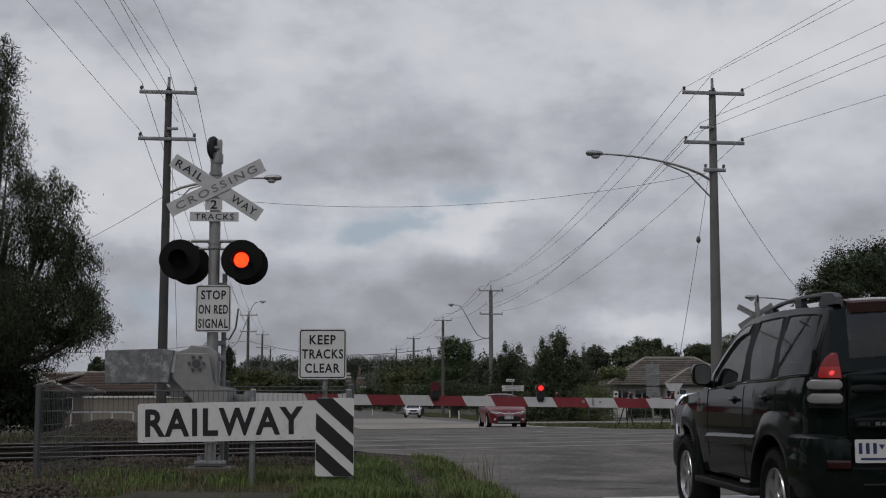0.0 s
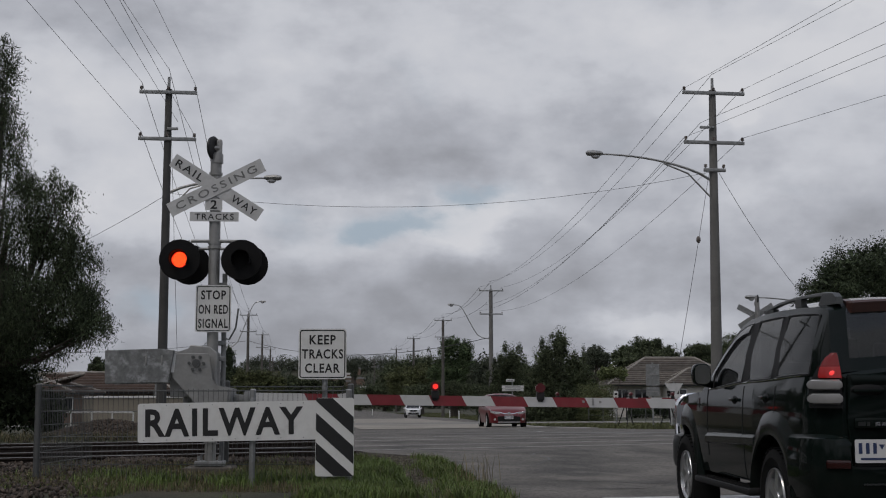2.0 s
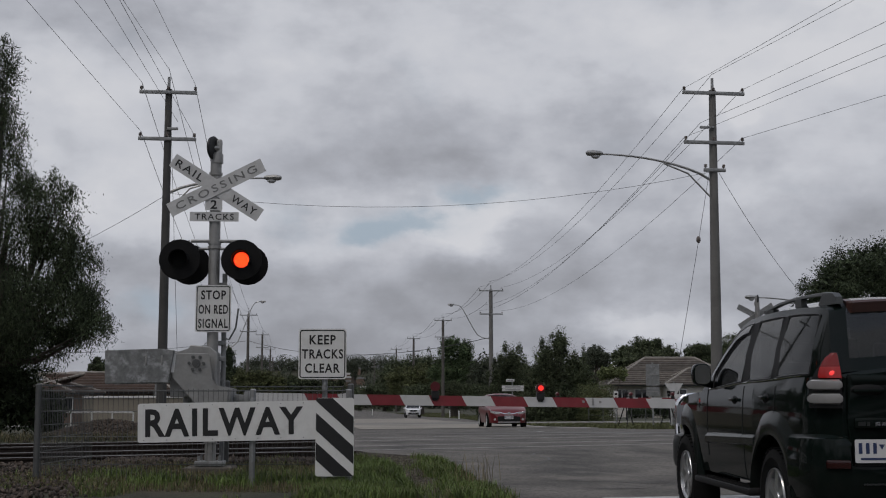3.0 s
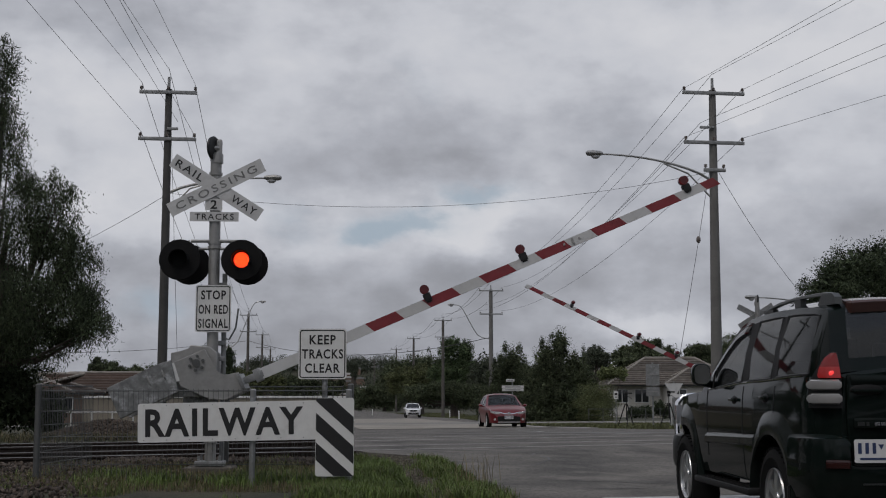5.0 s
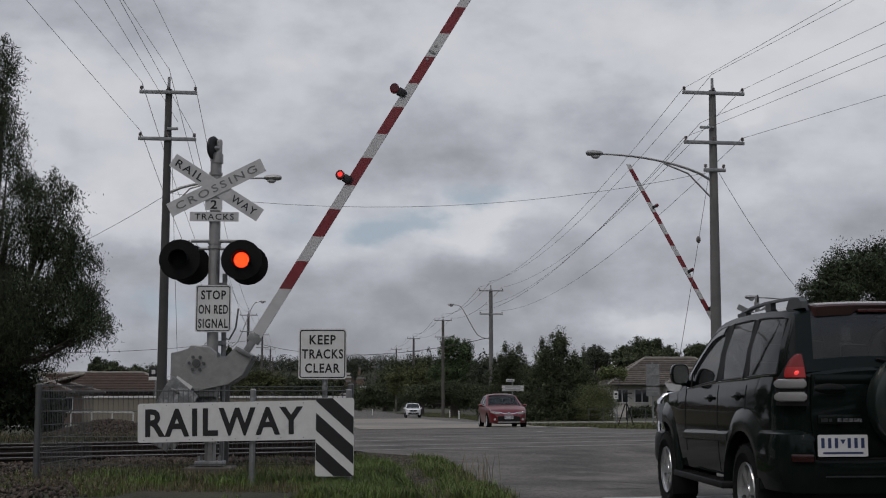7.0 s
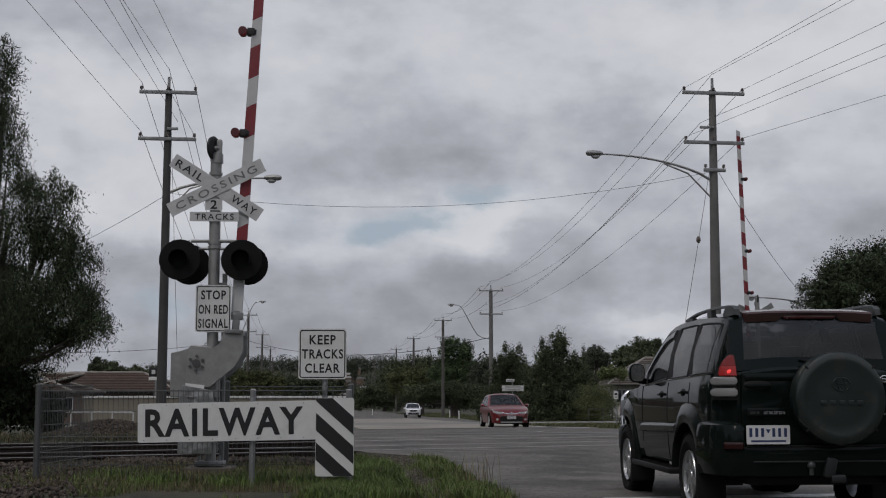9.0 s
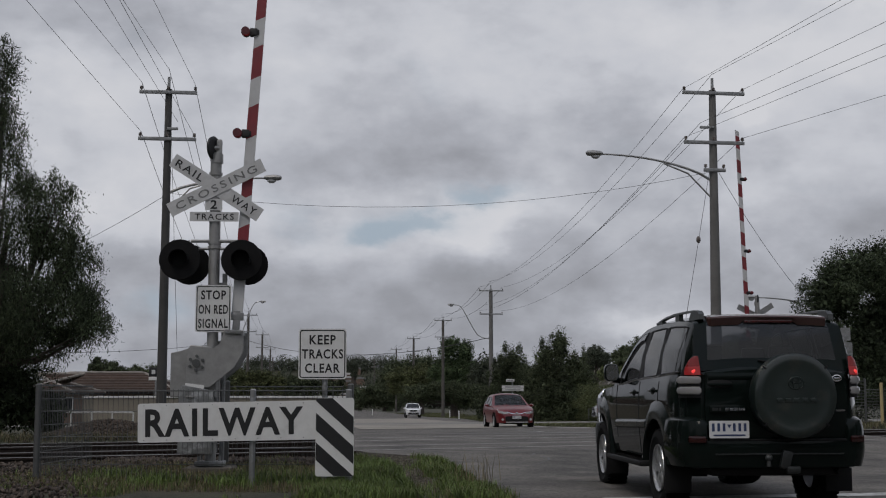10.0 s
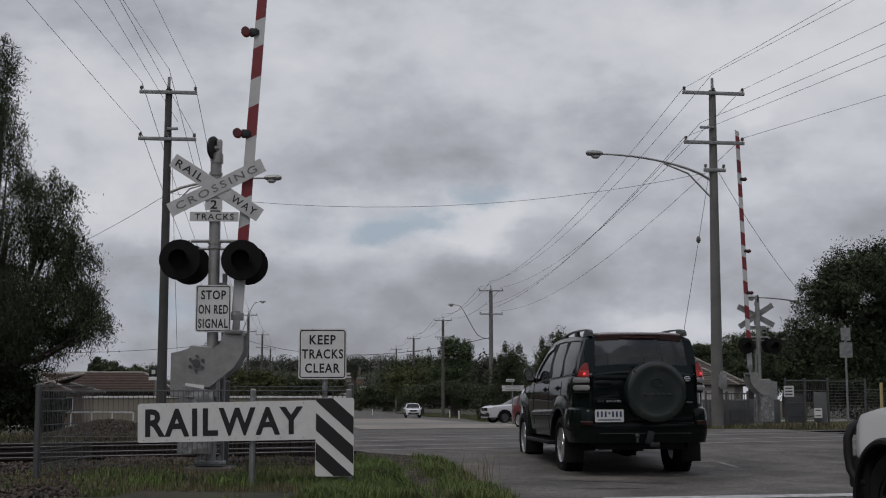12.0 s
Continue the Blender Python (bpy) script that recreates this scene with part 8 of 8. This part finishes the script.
# the far stretch of main road: its brighter light is painted as paler asphalt
stripe("pale_road", 52.0, 128.0, 2.2, 10.2, "asphalt beyond the side street, its lit tone put into a paler colour", dz=0.036, n=8, material=mat("lit_pale_asphalt", (0.225, 0.205, 0.175), 0.9, vary=0.25, scale=0.3, fine=0.2))
kb = B()
us = [46 + i * 1.0 for i in range(0, 23)]
loops_k = []
for u in us:
    v = float(np.interp(u, FAR_EDGE_U, FAR_EDGE_V))
    loops_k.append([road(u, v, -0.1), road(u, v, 0.03), road(u, v + 0.03, 0.045), road(u, v + 0.3, 0.045), road(u, v + 0.3, -0.1)])
rings(kb, loops_k)
tagged(part("kerb", kb, CONCRETE, smooth=False), "pale concrete kerb along the far verge", "kerb", kind="structure")


def crack(seed, x, y, turn, n, label="dark sealed crack in the asphalt"):
    rnd = random.Random(seed)
    pts = []
    for k in range(n):
        pts.append((x, y))
        turn += rnd.uniform(-0.35, 0.35)
        x, y = x + 0.3 * math.cos(turn), y + 0.3 * math.sin(turn)
    bm = B()
    prev = None
    for k, (px_, py_) in enumerate(pts):
        w = rnd.uniform(0.008, 0.022)
        a = (bm.verts.new((px_ - w, py_ - w, gz(px_, py_) + 0.024)), bm.verts.new((px_ + w, py_ + w, gz(px_, py_) + 0.024)))
        if prev:
            bm.faces.new((prev[0], prev[1], a[1], a[0]))
        prev = a
    tagged(part("asphalt_crack", bm, BLACK_PAINT, smooth=False), label, "crack", kind="structure")


for k, (x, y, t_) in enumerate(((0.2, 14.6, 0.5), (1.2, 16.0, 0.2), (-0.4, 17.2, 0.3), (2.0, 18.6, 0.6), (4.4, 17.0, 0.4), (0.6, 19.0, 0.5), (5.2, 15.4, 0.3))):
    crack(90 + k, x, y, t_, 9 + 2 * k)

# ---- what moves ----
def flips(times, start_on):
    """Rows of half turns of a lamp disc about its upright axis: each time turns it over."""
    rows, a = [], 0.0 if start_on else 180.0
    rows.append((0.0, a))
    for t in times:
        rows.append((max(0.02, t - 0.0334), a))
        for k in (1, 2, 3):
            rows.append((t - 0.0334 + 0.0334 * k, a + 60 * k))
        a += 180
    rows.append((12.0, a))
    out = []
    for t, v in rows:
        if out and frame(t) <= frame(out[-1][0]):
            continue
        out.append((t, v))
    return out


BOOM_ROWS = [(0, -0.75), (3.3, -0.75), (3.6, 0.4), (3.9, 3.6), (4.2, 8.0), (4.5, 13.5), (4.8, 19.2), (5.0, 23.2), (5.2, 27.2), (5.5, 32.9), (5.8, 38.5), (6.0, 42.1), (6.5, 50.9), (7.0, 58.9), (7.2, 61.9), (7.7, 69.5), (8.2, 76.6), (8.6, 81.6), (8.8, 84.0), (9.0, 87.0), (9.2, 88.2), (9.5, 86.6), (10.0, 86.5), (10.5, 87.3), (11.0, 86.9), (11.5, 86.5), (12.0, 86.5)]
FAR_BOOM = [(0, 0), (3.2, 0), (3.5, 1.2), (3.8, 4.6), (4.1, 9.4), (4.5, 17.0), (4.8, 21.5), (5.0, 25.3), (5.5, 35.4), (6.0, 45.6), (6.5, 54.5), (7.0, 61.7), (7.2, 64.8), (7.7, 72.8), (8.2, 79.6), (8.8, 86.6), (9.1, 88.9), (9.5, 88.3), (12.0, 88.3)]
# seconds, x, y, z, heading
SUV_ROWS = [(0, 3.394, 10.03, -0.257, 3.20), (4.75, 3.394, 10.03, -0.257, 3.20), (5.0, 3.393, 10.04, -0.257, 3.20), (5.5, 3.386, 10.10, -0.257, 3.20), (6.0, 3.366, 10.215, -0.253, 3.20), (6.5, 3.344, 10.40, -0.249, 3.28), (7.0, 3.319, 10.66, -0.244, 3.40), (8.0, 3.234, 11.31, -0.227, 3.52),
            (9.0, 3.130, 12.09, -0.207, 3.63), (9.5, 3.073, 12.55, -0.190, 3.80), (10.0, 3.002, 13.05, -0.187, 4.24), (10.5, 2.912, 13.71, -0.187, 4.73), (11.0, 2.806, 14.70, -0.172, 5.30), (11.5, 2.653, 16.00, -0.148, 5.98), (12.0, 2.446, 17.66, -0.131, 6.74)]


HATCH_ROWS = [(0, 2.50, 59.2, 185.5), (8.6, 2.50, 59.2, 185.5), (9.0, 2.57, 59.05, 186.0), (9.5, 2.65, 58.95, 186.5), (10.0, 2.72, 58.75, 187.0), (10.5, 2.80, 58.5, 187.5), (11.0, 3.10, 58.1, 188.0), (11.5, 3.45, 57.2, 191.0), (12.0, 4.0, 55.9, 203.0)]
SIDE_ROWS = [(0, 36.0, 80.0, 93.0), (7.0, 24.0, 80.0, 93.0), (9.0, 16.5, 79.5, 93.0), (10.5, 11.2, 79.0, 93.0), (11.0, 9.85, 78.8, 98.0), (11.5, 7.95, 78.5, 105.0), (12.0, 5.75, 78.0, 113.0)]
UTE_ROWS = [(0, 5.3, -0.3, 6.0), (9.0, 5.3, -0.3, 6.0), (10.0, 5.24, 0.4, 7.0), (11.0, 5.06, 2.7, 8.5), (11.7, 4.88, 5.1, 9.5), (12.0, 4.81, 6.41, 9.5)]


def drive(car, wheels, rows, r, heights=None, pitch=0.0):
    """Key a car along rows of (t, x, y, heading) and turn its wheels by the way gone."""
    zs = heights or [gz(x, y) + 0.022 for _, x, y, _ in rows]
    walk(car, [(t, pose(x, y, z, pitch, -0.5 * pitch, a)) for (t, x, y, a), z in zip(rows, zs)])
    ts = [q[0] for q in rows]
    way = [0.0]
    for a, b in zip(rows, rows[1:]):
        way.append(way[-1] + math.hypot(b[1] - a[1], b[2] - a[2]))
    go = next((t for t, s in zip(ts[1:], way[1:]) if s > 0), 12.0)
    go = max(0.0, ts[ts.index(go) - 1])
    steps = [0.0] + [go + 0.1 * k for k in range(0, int(round((12.0 - go) / 0.1)) + 1)]
    steps = [s for i, s in enumerate(steps) if i == 0 or frame(s) > frame(steps[i - 1])]
    for w in wheels:
        c = w.matrix_basis.translation.copy()
        walk(w, [(s, Matrix.Translation(c) @ Matrix.Rotation(-float(np.interp(s, ts, way)) / r, 4, "X")) for s in steps])


def motions():
    walk(SKY, [(0.0, pose(0, 0, 0)), (12.0, pose(0, 0, 0, 0, 0, -0.6))])
    for boom, rows in ((BOOM_1, BOOM_ROWS), (BOOM_2, FAR_BOOM)):
        base = boom.matrix_basis.translation.copy()
        walk(boom, [(t, pose(base.x, base.y, base.z, 0, -a, 0)) for t, a in rows])
    cuts = [0.05, 0.93, 1.82, 2.70, 3.60, 4.49, 5.38, 6.27, 7.15]
    for lens, on in ((HEADS_1[0], False), (HEADS_1[1], True)):
        stop = [] if on else [8.02]
        walk(lens, [(t, pose(0, 0, 0, 0, a, 0)) for t, a in flips(cuts + stop, on)])
    for (gl, c), rows in zip(LAMPS_1, (flips([0.17, 0.97, 1.87, 2.62, 3.50, 4.30, 5.06, 5.85, 6.66, 7.40], False), flips([0.17, 1.02, 1.87, 2.70, 3.45, 4.30, 4.88], True), flips([], False))):
        walk(gl, [(t, pose(c.x, c.y, c.z, 0, 0, a)) for t, a in rows])
    for gl, c in LAMPS_2:
        gl.matrix_basis = pose(c.x, c.y, c.z, 0, 0, 180)
    for lens in HEADS_2:
        lens.matrix_basis = pose(0, 0, 0, 0, 180, 0)
    drive(SUV, SUV_WHEELS, [(t, x, y, a) for t, x, y, z, a in SUV_ROWS], 0.385, [r[3] for r in SUV_ROWS], 0.38)
    drive(HATCH, HATCH_WHEELS, HATCH_ROWS, 0.318)
    drive(SIDE_SUV, SIDE_WHEELS, SIDE_ROWS, 0.35)
    drive(UTE, UTE_WHEELS, UTE_ROWS, 0.39)
motions()
